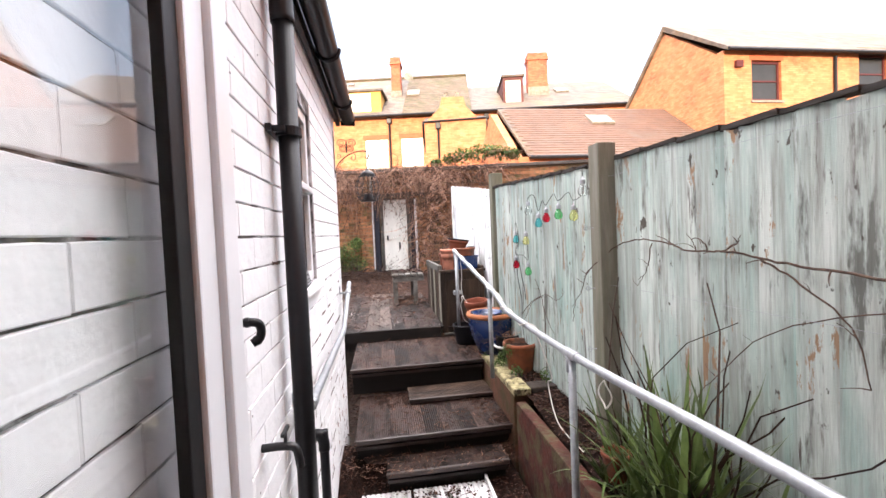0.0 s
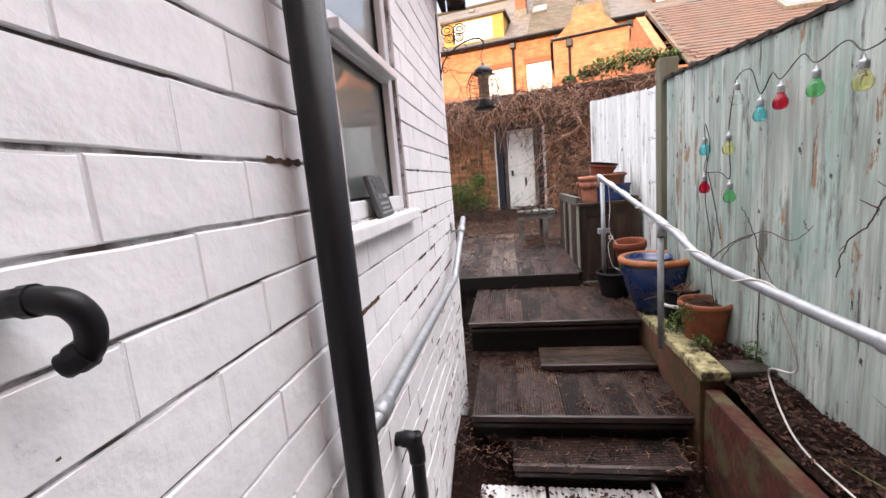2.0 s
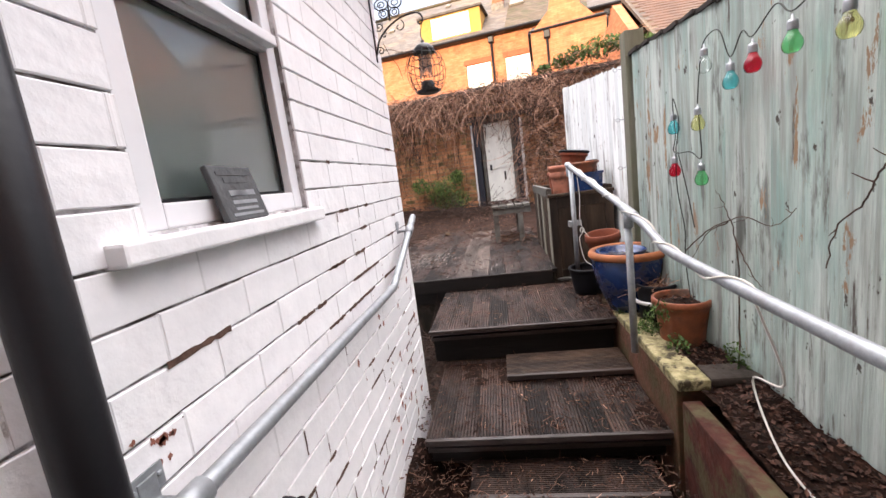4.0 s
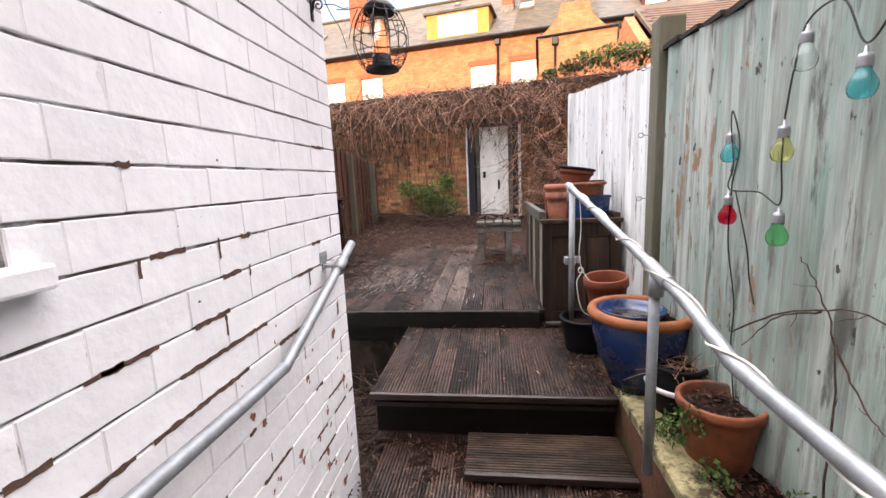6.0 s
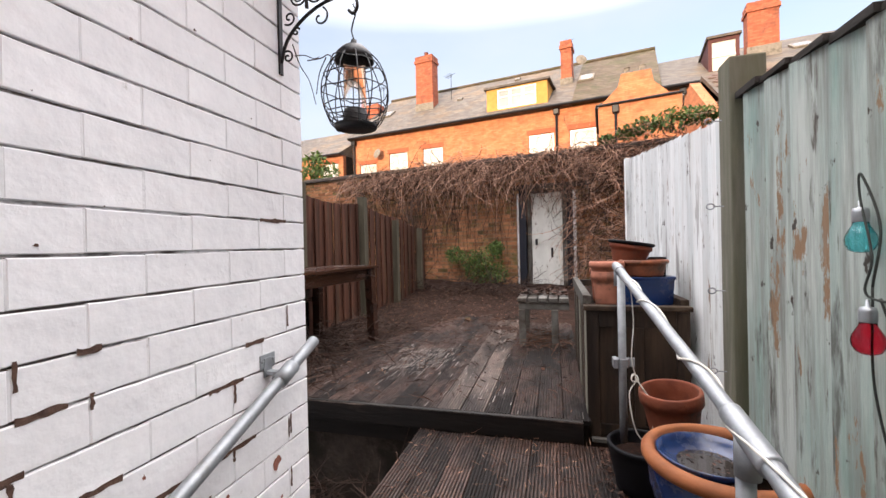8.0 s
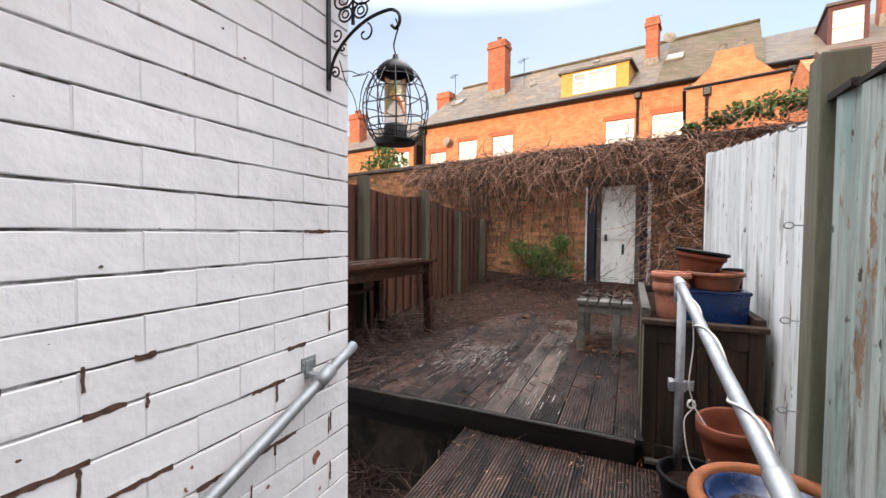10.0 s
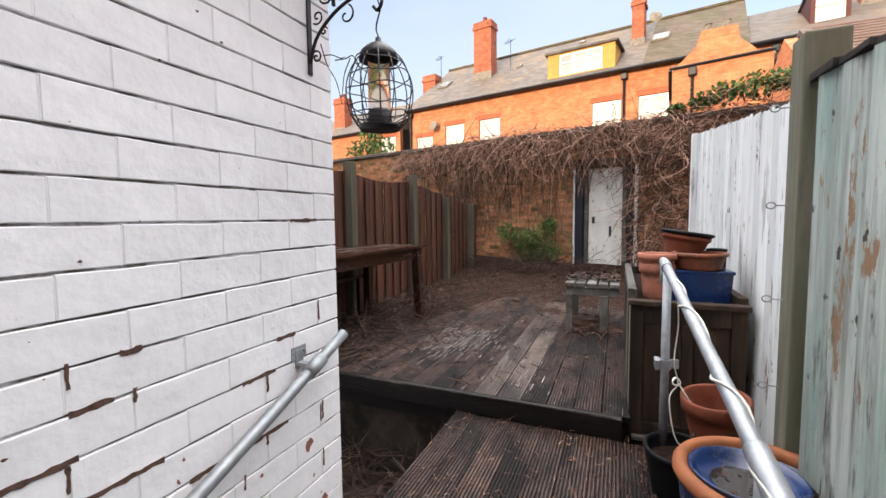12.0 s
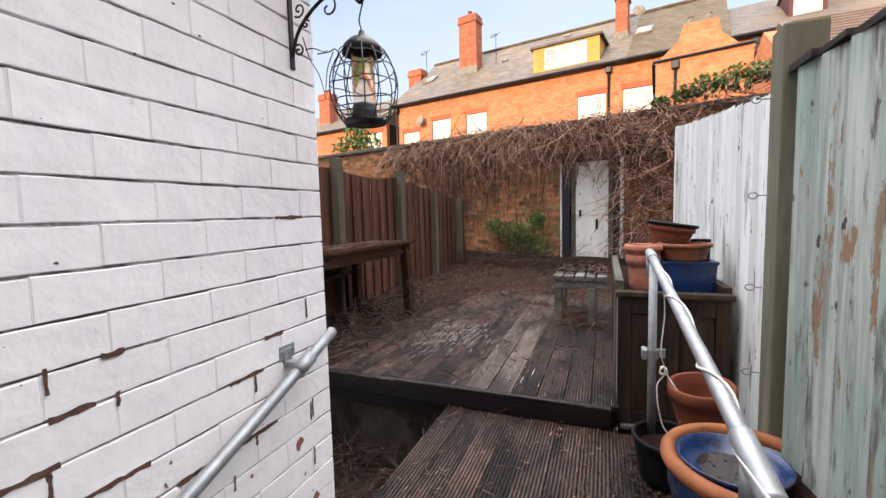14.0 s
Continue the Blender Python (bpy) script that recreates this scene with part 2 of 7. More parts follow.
def coursed(m, line, width=0.225, row=0.075):
    """Mortar courses of far brickwork."""
    n, l = m.node_tree.nodes, m.node_tree.links
    bs = n["Principled BSDF"]
    src = bs.inputs["Base Color"].links[0].from_socket
    g = n.new("ShaderNodeNewGeometry")
    sp, cb, ad = n.new("ShaderNodeSeparateXYZ"), n.new("ShaderNodeCombineXYZ"), n.new("ShaderNodeMath")
    l.new(g.outputs["Position"], sp.inputs[0])
    l.new(sp.outputs["X"], ad.inputs[0])
    l.new(sp.outputs["Y"], ad.inputs[1])
    l.new(ad.outputs[0], cb.inputs["X"])
    l.new(sp.outputs["Z"], cb.inputs["Y"])
    t = n.new("ShaderNodeTexBrick")
    t.inputs["Scale"].default_value = 1.0
    t.inputs["Brick Width"].default_value, t.inputs["Row Height"].default_value, t.inputs["Mortar Size"].default_value = width, row, 0.007
    t.inputs["Color1"].default_value, t.inputs["Color2"].default_value, t.inputs["Mortar"].default_value = (1, 1, 1, 1), (0.72, 0.66, 0.62, 1), (*line, 1)
    l.new(cb.outputs[0], t.inputs["Vector"])
    mx = n.new("ShaderNodeMixRGB")
    mx.blend_type = "MULTIPLY"
    mx.inputs["Fac"].default_value = 1.0
    l.new(src, mx.inputs["Color1"])
    l.new(t.outputs["Color"], mx.inputs["Color2"])
    l.new(mx.outputs["Color"], bs.inputs["Base Color"])
    return m


M["red_brick"] = coursed(mat("sunlit_red_brick", (0.58, 0.245, 0.122), 0.85, rgb2=(0.45, 0.175, 0.088), scale=3, bump=0.3, bscale=30, stain=(0.30, 0.115, 0.068), sscale=1.2, smin=0.5, smax=0.75), (0.66, 0.68, 0.66))
M["chimney_brick"] = coursed(mat("deep_red_chimney_brick", (0.47, 0.150, 0.085), 0.85, rgb2=(0.34, 0.105, 0.060), scale=5, bump=0.3, bscale=30, stain=(0.16, 0.07, 0.05), sscale=2.2, smin=0.5, smax=0.7), (0.70, 0.68, 0.64))
M["old_brick"] = mat("old_mossy_red_brick", (0.15, 0.065, 0.04), 0.9, rgb2=(0.09, 0.042, 0.028), scale=14, bump=0.6, bscale=50, stain=(0.075, 0.055, 0.026), sscale=4.2, smin=0.46, smax=0.6, vary=0.25)
M["mortar"] = mat("old_lime_mortar", (0.26, 0.20, 0.135), 0.95, scale=18, bump=0.5, stain=(0.10, 0.08, 0.045), sscale=3)
M["slate"] = coursed(mat("grey_slate_roof", (0.130, 0.113, 0.100), 0.75, rgb2=(0.078, 0.069, 0.063), scale=3, bump=0.4, bscale=12, stain=(0.155, 0.115, 0.080), sscale=0.5, smin=0.48, smax=0.62, vary=0.15), (0.55, 0.55, 0.55), 0.30, 0.155)
M["mossy_tile"] = coursed(mat("mossy_brown_roof_tiles", (0.130, 0.098, 0.066), 0.85, rgb2=(0.070, 0.055, 0.042), scale=4, bump=0.6, bscale=12, stain=(0.075, 0.070, 0.035), sscale=1.1, smin=0.48, smax=0.62), (0.42, 0.40, 0.38), 0.28, 0.19)
M["clay_tile"] = mat("brown_clay_roof_tiles", (0.13, 0.075, 0.055), 0.8, rgb2=(0.085, 0.055, 0.045), scale=2, bump=0.4, bscale=15, stain=(0.09, 0.075, 0.065), sscale=1.0, vary=0.2)
M["blind"] = mat("white_window_blind", (0.60, 0.59, 0.56), 0.7, scale=2, bump=0.02)
M["dark_pane"] = mat("dark_window_glass", (0.035, 0.037, 0.040), 0.25, scale=2, bump=0.0, spec=0.3)
M["dormer_pane"] = mat("pale_dormer_glass", (0.27, 0.29, 0.30), 0.2, rgb2=(0.20, 0.22, 0.23), scale=1.5, bump=0.0, spec=0.3)
M["post"] = mat("mossy_timber_post", (0.23, 0.215, 0.18), 0.85, rgb2=(0.105, 0.098, 0.08), scale=16, bump=0.4, bscale=50, stain=(0.10, 0.105, 0.06), sscale=3, smin=0.45, smax=0.7, stretch=(1, 1, 0.12), vary=0.1)
M["cap"] = mat("black_weathered_capping", (0.035, 0.03, 0.027), 0.8, scale=14, bump=0.5, stretch=(1, 0.2, 1))
M["brown_fence"] = mat("red_brown_fence_boards", (0.105, 0.040, 0.023), 0.85, rgb2=(0.030, 0.013, 0.009), scale=14, bump=0.5, bscale=50, stain=(0.055, 0.042, 0.024), sscale=3, smin=0.54, smax=0.70, stretch=(1, 1, 0.10), vary=0.20)
M["grey_wood"] = mat("weathered_grey_wood", (0.14, 0.135, 0.122), 0.75, rgb2=(0.055, 0.050, 0.045), scale=13, bump=0.5, bscale=55, stain=(0.045, 0.033, 0.026), sscale=7, smin=0.48, smax=0.60, stretch=(0.5, 0.5, 0.5), vary=0.2)
M["box_wood"] = mat("brown_weathered_cabinet_wood", (0.060, 0.038, 0.024), 0.65, rgb2=(0.018, 0.0115, 0.008), scale=14, bump=0.5, bscale=60, stain=(0.015, 0.010, 0.008), sscale=5, smin=0.46, smax=0.62, stretch=(1, 1, 0.12), vary=0.25)
M["table_wood"] = mat("dark_wet_table_wood", (0.050, 0.022, 0.014), 0.10, rgb2=(0.018, 0.009, 0.007), scale=12, bump=0.12, bscale=60, stretch=(1, 0.15, 1), vary=0.15, stain=(0.030, 0.015, 0.011), sscale=5, smin=0.50, smax=0.62, rough2=0.4)
M["terracotta"] = mat("terracotta", (0.235, 0.063, 0.031), 0.7, rgb2=(0.13, 0.038, 0.021), scale=9, bump=0.25, bscale=60, stain=(0.085, 0.045, 0.032), sscale=9, smin=0.50, smax=0.64)
M["blue_glaze"] = mat("blue_glaze", (0.010, 0.036, 0.130), 0.22, rgb2=(0.005, 0.015, 0.060), scale=7, bump=0.05, stain=(0.022, 0.020, 0.028), sscale=8, smin=0.53, smax=0.66, rough2=0.6)
M["black_pot"] = mat("black_plastic_pot", (0.008, 0.008, 0.010), 0.55, scale=8, bump=0.1, spec=0.12)
M["white_rim"] = mat("white_plastic", (0.70, 0.70, 0.70), 0.5, scale=8, bump=0.1)
M["moss_stone"] = mat("moss_covered_coping", (0.44, 0.38, 0.22), 0.9, rgb2=(0.13, 0.115, 0.050), scale=18, bump=0.9, bscale=40, stain=(0.050, 0.040, 0.024), sscale=10, smin=0.49, smax=0.58)
M["door_paint"] = mat("peeling_white_door_paint", (0.68, 0.68, 0.64), 0.6, rgb2=(0.55, 0.56, 0.52), scale=8, bump=0.3, stain=(0.16, 0.13, 0.10), sscale=7, smin=0.58, smax=0.66, stretch=(1, 1, 0.4))
M["ochre"] = mat("ochre_dormer_cladding", (0.50, 0.27, 0.07), 0.7, scale=3, bump=0.1)
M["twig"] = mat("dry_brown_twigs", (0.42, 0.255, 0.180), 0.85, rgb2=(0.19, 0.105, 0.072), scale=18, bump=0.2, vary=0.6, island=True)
M["twig_mid"] = mat("brown_damp_twigs", (0.150, 0.082, 0.056), 0.85, rgb2=(0.060, 0.033, 0.024), scale=22, bump=0.2, vary=0.6, island=True)
M["climber"] = mat("grey_brown_climber_bark", (0.115, 0.075, 0.055), 0.85, rgb2=(0.035, 0.023, 0.019), scale=40, bump=0.5, bscale=70)
M["twig_dark"] = mat("dark_damp_and_shaded_twigs", (0.060, 0.034, 0.025), 0.8, rgb2=(0.022, 0.014, 0.011), scale=25, bump=0.2, vary=0.5, island=True)
M["leaf_dead"] = mat("dead_leaves", (0.078, 0.037, 0.025), 0.75, rgb2=(0.012, 0.0068, 0.0055), scale=30, bump=0.2, vary=0.85, island=True)
M["leaf"] = mat("green_leaves", (0.075, 0.125, 0.030), 0.5, rgb2=(0.04, 0.075, 0.02), scale=20, bump=0.1, vary=0.45, island=True)
M["leaf_fern"] = mat("yellow_green_leaflets", (0.130, 0.190, 0.045), 0.55, rgb2=(0.055, 0.095, 0.025), scale=20, bump=0.1, vary=0.5, island=True)
M["blade"] = mat("strap_leaves", (0.105, 0.150, 0.045), 0.45, rgb2=(0.045, 0.072, 0.022), scale=15, bump=0.1, vary=0.5, island=True)
M["string"] = mat("white_string", (0.62, 0.60, 0.55), 0.8, bump=0.1)
M["cable"] = mat("dark_cable", (0.035, 0.04, 0.035), 0.6, bump=0.1)
M["clear_glass"] = glass_mat("clear_glass", (0.97, 0.99, 0.98), 0.0)
M["concrete"] = mat("grey_block_wall", (0.25, 0.225, 0.19), 0.9, rgb2=(0.16, 0.14, 0.12), scale=10, bump=0.6, bscale=40, stain=(0.08, 0.07, 0.055), sscale=4)
M["red_render"] = mat("red_brown_painted_edging", (0.085, 0.024, 0.017), 0.85, rgb2=(0.028, 0.012, 0.009), scale=9, bump=0.7, bscale=30, stain=(0.070, 0.058, 0.030), sscale=6, smin=0.48, smax=0.60)
M["slate_dark"] = mat("grey_riven_slate", (0.10, 0.105, 0.11), 0.6, rgb2=(0.06, 0.063, 0.066), scale=14, bump=0.5, bscale=40)
M["dark_block"] = mat("darkened_block", (0.060, 0.048, 0.040), 0.9, rgb2=(0.026, 0.021, 0.018), scale=8, bump=0.7, bscale=30, stain=(0.016, 0.013, 0.010), sscale=3, smin=0.48, smax=0.62)
M["water"] = mat("rain_water_film", (0.03, 0.024, 0.022), 0.04, bump=0.03, bscale=14, spec=0.7)
M["dark_paint"] = mat("dark_blue_black_paint", (0.018, 0.02, 0.028), 0.5, scale=9, bump=0.2, stain=(0.25, 0.24, 0.22), sscale=6, smin=0.68, smax=0.72)
M["white_slat"] = mat("wet_sky_white_ribs", (0.80, 0.79, 0.80), 0.25, scale=8, bump=0.1)
M["window_dark"] = mat("dim_green_room_tone", (0.050, 0.090, 0.080), 0.9, rgb2=(0.035, 0.065, 0.060), scale=4, bump=0)
for nm, c in (("red", (0.93, 0.16, 0.24)), ("green", (0.45, 0.88, 0.56)), ("teal", (0.40, 0.86, 0.90)), ("yellow", (0.96, 0.94, 0.62)), ("clear", (0.93, 0.95, 0.95))):
    M["bulb_" + nm] = glass_mat(nm + "_bulb_glass", c, 0.0, 1.35)
M["frosted"] = glass_mat("frosted_window_glass", (0.80, 0.90, 0.86), 0.35, 1.45)
fb = M["frosted"].node_tree.nodes["Principled BSDF"]
fb.inputs["Coat Weight"].default_value, fb.inputs["Coat Roughness"].default_value = 1.0, 0.015
M["terracotta_rim"] = mat("orange_terracotta", (0.33, 0.115, 0.045), 0.6, rgb2=(0.20, 0.070, 0.03), scale=9, bump=0.15, bscale=70, stain=(0.20, 0.10, 0.06), sscale=8, smin=0.6, smax=0.75)
M["terracotta_wet"] = mat("wet_dark_terracotta", (0.29, 0.090, 0.042), 0.5, rgb2=(0.15, 0.050, 0.028), scale=9, bump=0.2, bscale=60, stain=(0.07, 0.042, 0.028), sscale=7, smin=0.46, smax=0.62)
M["terracotta_pink"] = mat("pinkish_terracotta", (0.40, 0.155, 0.10), 0.7, rgb2=(0.26, 0.10, 0.065), scale=11, bump=0.25, bscale=60, stain=(0.14, 0.07, 0.05), sscale=8, smin=0.54, smax=0.68)
M["maroon"] = mat("dark_maroon_paint", (0.085, 0.022, 0.022), 0.5, scale=5, bump=0.1)
M["lintel_brick"] = mat("red_rubbed_brick", (0.40, 0.11, 0.055), 0.8, scale=4, bump=0.2)


def fence_paint(name, light, dark, bare, grey, flake, bare_dark=(0.085, 0.070, 0.058)):
    """Old fence paint: streaked colour, grey weathered grain, and flakes that bare the wood."""
    m = bpy.data.materials.new(name)
    m.use_nodes = True
    n, l = m.node_tree.nodes, m.node_tree.links
    b = n["Principled BSDF"]
    b.inputs["Roughness"].default_value = 0.78
    geo, info = n.new("ShaderNodeNewGeometry"), n.new("ShaderNodeObjectInfo")
    k = n.new("ShaderNodeMath")
    k.operation, k.inputs[1].default_value = "MULTIPLY", 53.0
    l.new(info.outputs["Random"], k.inputs[0])

    def layer(stretch, scale, lo, hi, detail=7, rough=0.65, shift=0.0):
        mpn = n.new("ShaderNodeMapping")
        mpn.inputs["Scale"].default_value = stretch
        mpn.inputs["Location"].default_value = (shift, shift, shift)
        l.new(geo.outputs["Position"], mpn.inputs["Vector"])
        ad = n.new("ShaderNodeVectorMath")
        ad.operation = "ADD"
        l.new(mpn.outputs["Vector"], ad.inputs[0])
        l.new(k.outputs[0], ad.inputs[1])
        t = n.new("ShaderNodeTexNoise")
        t.inputs["Scale"].default_value, t.inputs["Detail"].default_value, t.inputs["Roughness"].default_value = scale, detail, rough
        l.new(ad.outputs[0], t.inputs["Vector"])
        r = n.new("ShaderNodeMapRange")
        r.inputs["From Min"].default_value, r.inputs["From Max"].default_value = lo, hi
        l.new(t.outputs["Fac"], r.inputs["Value"])
        return r.outputs["Result"]

    def over(col, fac, rgb):
        mx = n.new("ShaderNodeMixRGB")
        mx.inputs["Color2"].default_value = (*rgb, 1)
        l.new(fac, mx.inputs["Fac"])
        l.new(col, mx.inputs["Color1"])
        return mx.outputs["Color"]

    base = n.new("ShaderNodeMixRGB")
    base.inputs["Color1"].default_value, base.inputs["Color2"].default_value = (*light, 1), (*dark, 1)
    l.new(layer((1, 1, 0.22), 5.0, 0.38, 0.64), base.inputs["Fac"])
    col = base.outputs["Color"]
    col = over(col, layer((1, 1, 0.05), 38.0, 0.43, 0.68, shift=3.0), grey)
    col = over(col, layer((1, 1, 0.16), 13.0, 0.575, 0.65, shift=9.0), tuple(0.55 * c for c in grey))
    fl = layer((1, 1, 0.24), 8.5, flake, flake + 0.02, 9, 0.72, 17.0)
    col = over(col, fl, bare)
    col = over(col, layer((1, 1, 0.10), 30.0, 0.60, 0.68, 8, 0.7, 41.0), bare_dark)
    col = over(col, layer((1, 1, 0.55), 17.0, 0.655, 0.685, 4, 0.6, 29.0), (0.055, 0.045, 0.036))
    col = over(col, layer((1, 1, 0.35), 2.2, 0.52, 0.80, 4, 0.6, 61.0), grey)
    hv = n.new("ShaderNodeHueSaturation")
    mr = n.new("ShaderNodeMapRange")
    mr.inputs["To Min"].default_value, mr.inputs["To Max"].default_value = 0.86, 1.10
    l.new(info.outputs["Random"], mr.inputs["Value"])
    l.new(mr.outputs["Result"], hv.inputs["Value"])
    l.new(col, hv.inputs["Color"])
    l.new(hv.outputs["Color"], b.inputs["Base Color"])
    bp = n.new("ShaderNodeBump")
    bp.inputs["Strength"].default_value, bp.inputs["Distance"].default_value = 0.5, 0.004
    mxh = n.new("ShaderNodeMath")
    mxh.operation = "SUBTRACT"
    l.new(layer((1, 1, 0.05), 60.0, 0.3, 0.7, shift=5.0), mxh.inputs[0])
    l.new(fl, mxh.inputs[1])
    l.new(mxh.outputs[0], bp.inputs["Height"])
    l.new(bp.outputs["Normal"], b.inputs["Normal"])
    return m


M["green_fence"] = fence_paint("flaking_pale_green_paint", (0.50, 0.55, 0.515), (0.23, 0.345, 0.31), (0.27, 0.165, 0.095), (0.225, 0.24, 0.215), 0.595)
M["white_fence"] = fence_paint("flaking_white_paint", (0.74, 0.755, 0.76), (0.60, 0.64, 0.64), (0.27, 0.20, 0.15), (0.60, 0.595, 0.58), 0.605, (0.24, 0.205, 0.17))
M["tube_plastic"] = glass_mat("thin_clear_plastic", (0.97, 0.97, 0.97), 0.15, 1.06)
M["bare_joint"] = mat("bare_brown_brick_joint", (0.13, 0.075, 0.055), 0.9, rgb2=(0.06, 0.036, 0.03), scale=40, bump=0.5)
M["bare_brick"] = mat("bare_red_brick_scar", (0.30, 0.12, 0.085), 0.9, rgb2=(0.20, 0.09, 0.07), scale=40, bump=0.5)
M["deck_worn_sheen"] = mat("pale_worn_sheen_rib", (0.32, 0.285, 0.265), 0.38, rgb2=(0.08, 0.06, 0.052), scale=30, bump=0.3, vary=0.5, island=True)
M["plank_pale"] = ribbed(mat("brown_worn_plank", (0.135, 0.085, 0.058), 0.5, rgb2=(0.025, 0.016, 0.012), scale=13, bump=0.4, bscale=90, stain=(0.014, 0.009, 0.007), sscale=5, smin=0.44, smax=0.58, stretch=(0.3, 1, 1), vary=0.2), (0.006, 0.004, 0.0035))
M["brown_post"] = mat("dark_mossy_fence_post", (0.11, 0.098, 0.068), 0.85, rgb2=(0.06, 0.052, 0.038), scale=14, bump=0.4, bscale=50, stretch=(1, 1, 0.12), vary=0.15)

# ---------------------------------------------------------------- the large structure
WALL_X, CORNER_Y = -0.354, 3.292
FENCE_X = 1.175
DECK_Z, DECK_Y = 0.42, 4.365
BW_ANGLE = -10.0          # the garden's end wall and the terrace behind it stand askew


def slab(name, bm, material, label, cat, kind="structure"):
    return tagged(part(name, bm, material), label, cat, kind=kind)


ground = slab("ground", boxes((-250, -250, -0.6, 250, 250, -0.25)), M["ground"], "dark damp earth ground strewn with dead leaves", "ground")

# white painted rear wing: plain core walls, an opening for the window, bricks laid in front
WIN = (1.585, 2.14, 1.205, 2.02)
wall_left = tagged(part("wall_left", boxes((-0.60, -2.2, -0.25, WALL_X - 0.0065, WIN[0], 2.42), (-0.60, WIN[1], -0.25, WALL_X - 0.0065, CORNER_Y - 0.003, 2.42),
                                           (-0.60, WIN[0], -0.25, WALL_X - 0.0065, WIN[1], WIN[2]), (-0.60, WIN[0], WIN[3], WALL_X - 0.0065, WIN[1], 2.42)), M["joint"]),
                   "white painted brick wall with dark worn joints", "wall", kind="structure")
slab("wall_wing_end", boxes((-3.6, CORNER_Y - 0.24, -0.25, -0.605, CORNER_Y - 0.003, 2.42)), M["white_brick"], "white painted end wall of the rear wing", "wall")
slab("roof_wing", boxes((-3.8, -2.2, 2.47, -0.28, CORNER_Y + 0.12, 2.60)), M["slate"], "flat dark roof of the rear wing", "roof")
slab("fascia", boxes((-0.345, -0.40, 2.31, -0.315, CORNER_Y + 0.12, 2.47), bevel=0.003), M["black_plastic"], "black fascia board under the eaves", "fascia")
slab("ceiling_eaves", boxes((-0.60, -0.40, 2.425, -0.348, CORNER_Y + 0.10, 2.455)), M["black_plastic"], "black soffit under the eaves", "soffit")
# the house behind, which shades the garden
slab("wall_house", boxes((-12, -2.6, -0.25, -0.36, -2.2, 5.4), (1.3, -0.75, -0.25, 12, -0.4, 5.4), (-0.36, -2.6, 2.25, 1.3, -2.2, 5.4), (-0.36, -0.75, 2.25, 1.3, -0.4, 5.4), (-0.36, -2.6, -0.25, 1.3, -2.2, 2.25), (1.3, -2.2, -0.25, 1.5, -0.75, 2.25)), M["red_brick"], "red brick rear wall of the house", "wall")
slab("roof_house", boxes((-12, -7, 5.402, 12, -0.3, 5.55)), M["slate"], "grey slate roof of the house", "roof")

BP, BH = 0.2165, 0.0831
ZREF, YREF = 1.498, 2.54
RISE = 0.0065            # the courses climb a little along the wall


def brick_rows():
    """(course, y0, y1, z0) of every brick of the painted wall, cut at the window and the corner."""
    k0 = int((-0.25 - ZREF) / BH) - 1
    for k in range(k0, 12):
        z0 = ZREF + k * BH
        if z0 < -0.25 or z0 + BH > 2.45:
            continue
        shift = YREF + (0 if k % 2 else BP / 2)
        i0 = int((-2.2 - shift) / BP) - 1
        for i in range(i0, 8):
            y0, y1 = shift + i * BP, shift + (i + 1) * BP
            y0, y1 = max(y0, -0.40), min(y1, CORNER_Y)
            if y1 - y0 < 0.03:
                continue
            zc = z0 + BH / 2
            if WIN[2] - 0.02 < zc < WIN[3] + 0.02:
                if y0 < WIN[0] < y1:
                    yield k, y0, WIN[0], z0
                    y0 = max(y0, WIN[1])
                    if y1 > WIN[1]:
                        yield k, WIN[1], y1, z0
                    continue
                if y0 >= WIN[0] and y1 <= WIN[1]:
                    continue
                if y0 < WIN[1] < y1:
                    yield k, WIN[1], y1, z0
                    continue
            yield k, y0, y1, z0


# window
window_1 = thing("window_1", "white plastic window with a fanlight above one pane", "window", kind="structure")
wx = -0.372
part("window_frame", boxes((wx - 0.06, WIN[0], WIN[2], wx, WIN[0] + 0.06, WIN[3]), (wx - 0.06, WIN[1] - 0.045, WIN[2], wx, WIN[1], WIN[3]),
                           (wx - 0.06, WIN[0] + 0.06, WIN[2], wx, WIN[1] - 0.045, WIN[2] + 0.045), (wx - 0.06, WIN[0] + 0.06, WIN[3] - 0.05, wx, WIN[1] - 0.045, WIN[3]),
                           (wx - 0.06, WIN[0] + 0.06, 1.615, wx, WIN[1] - 0.045, 1.675), bevel=0.004), M["upvc"], window_1)
part("drip_rail", boxes((wx, WIN[0] + 0.05, 1.625, wx + 0.028, WIN[1] - 0.035, 1.652), bevel=0.004), M["upvc"], window_1)
for nm, z0, z1 in (("pane", 1.25, 1.615), ("pane", 1.675, 1.97)):
    pn = part(nm, boxes((wx - 0.034, WIN[0] + 0.062, z0 + 0.002, wx - 0.028, WIN[1] - 0.047, z1 - 0.002)), M["frosted"], window_1)
    pn.visible_shadow = False
    part("gasket", boxes((wx - 0.030, WIN[0] + 0.061, z0 + 0.001, wx - 0.022, WIN[0] + 0.068, z1 - 0.001), (wx - 0.030, WIN[1] - 0.053, z0 + 0.001, wx - 0.022, WIN[1] - 0.046, z1 - 0.001),
                         (wx - 0.030, WIN[0] + 0.068, z0 + 0.001, wx - 0.022, WIN[1] - 0.053, z0 + 0.008), (wx - 0.030, WIN[0] + 0.068, z1 - 0.008, wx - 0.022, WIN[1] - 0.053, z1 - 0.001)), M["gasket"], window_1, "black rubber gasket")
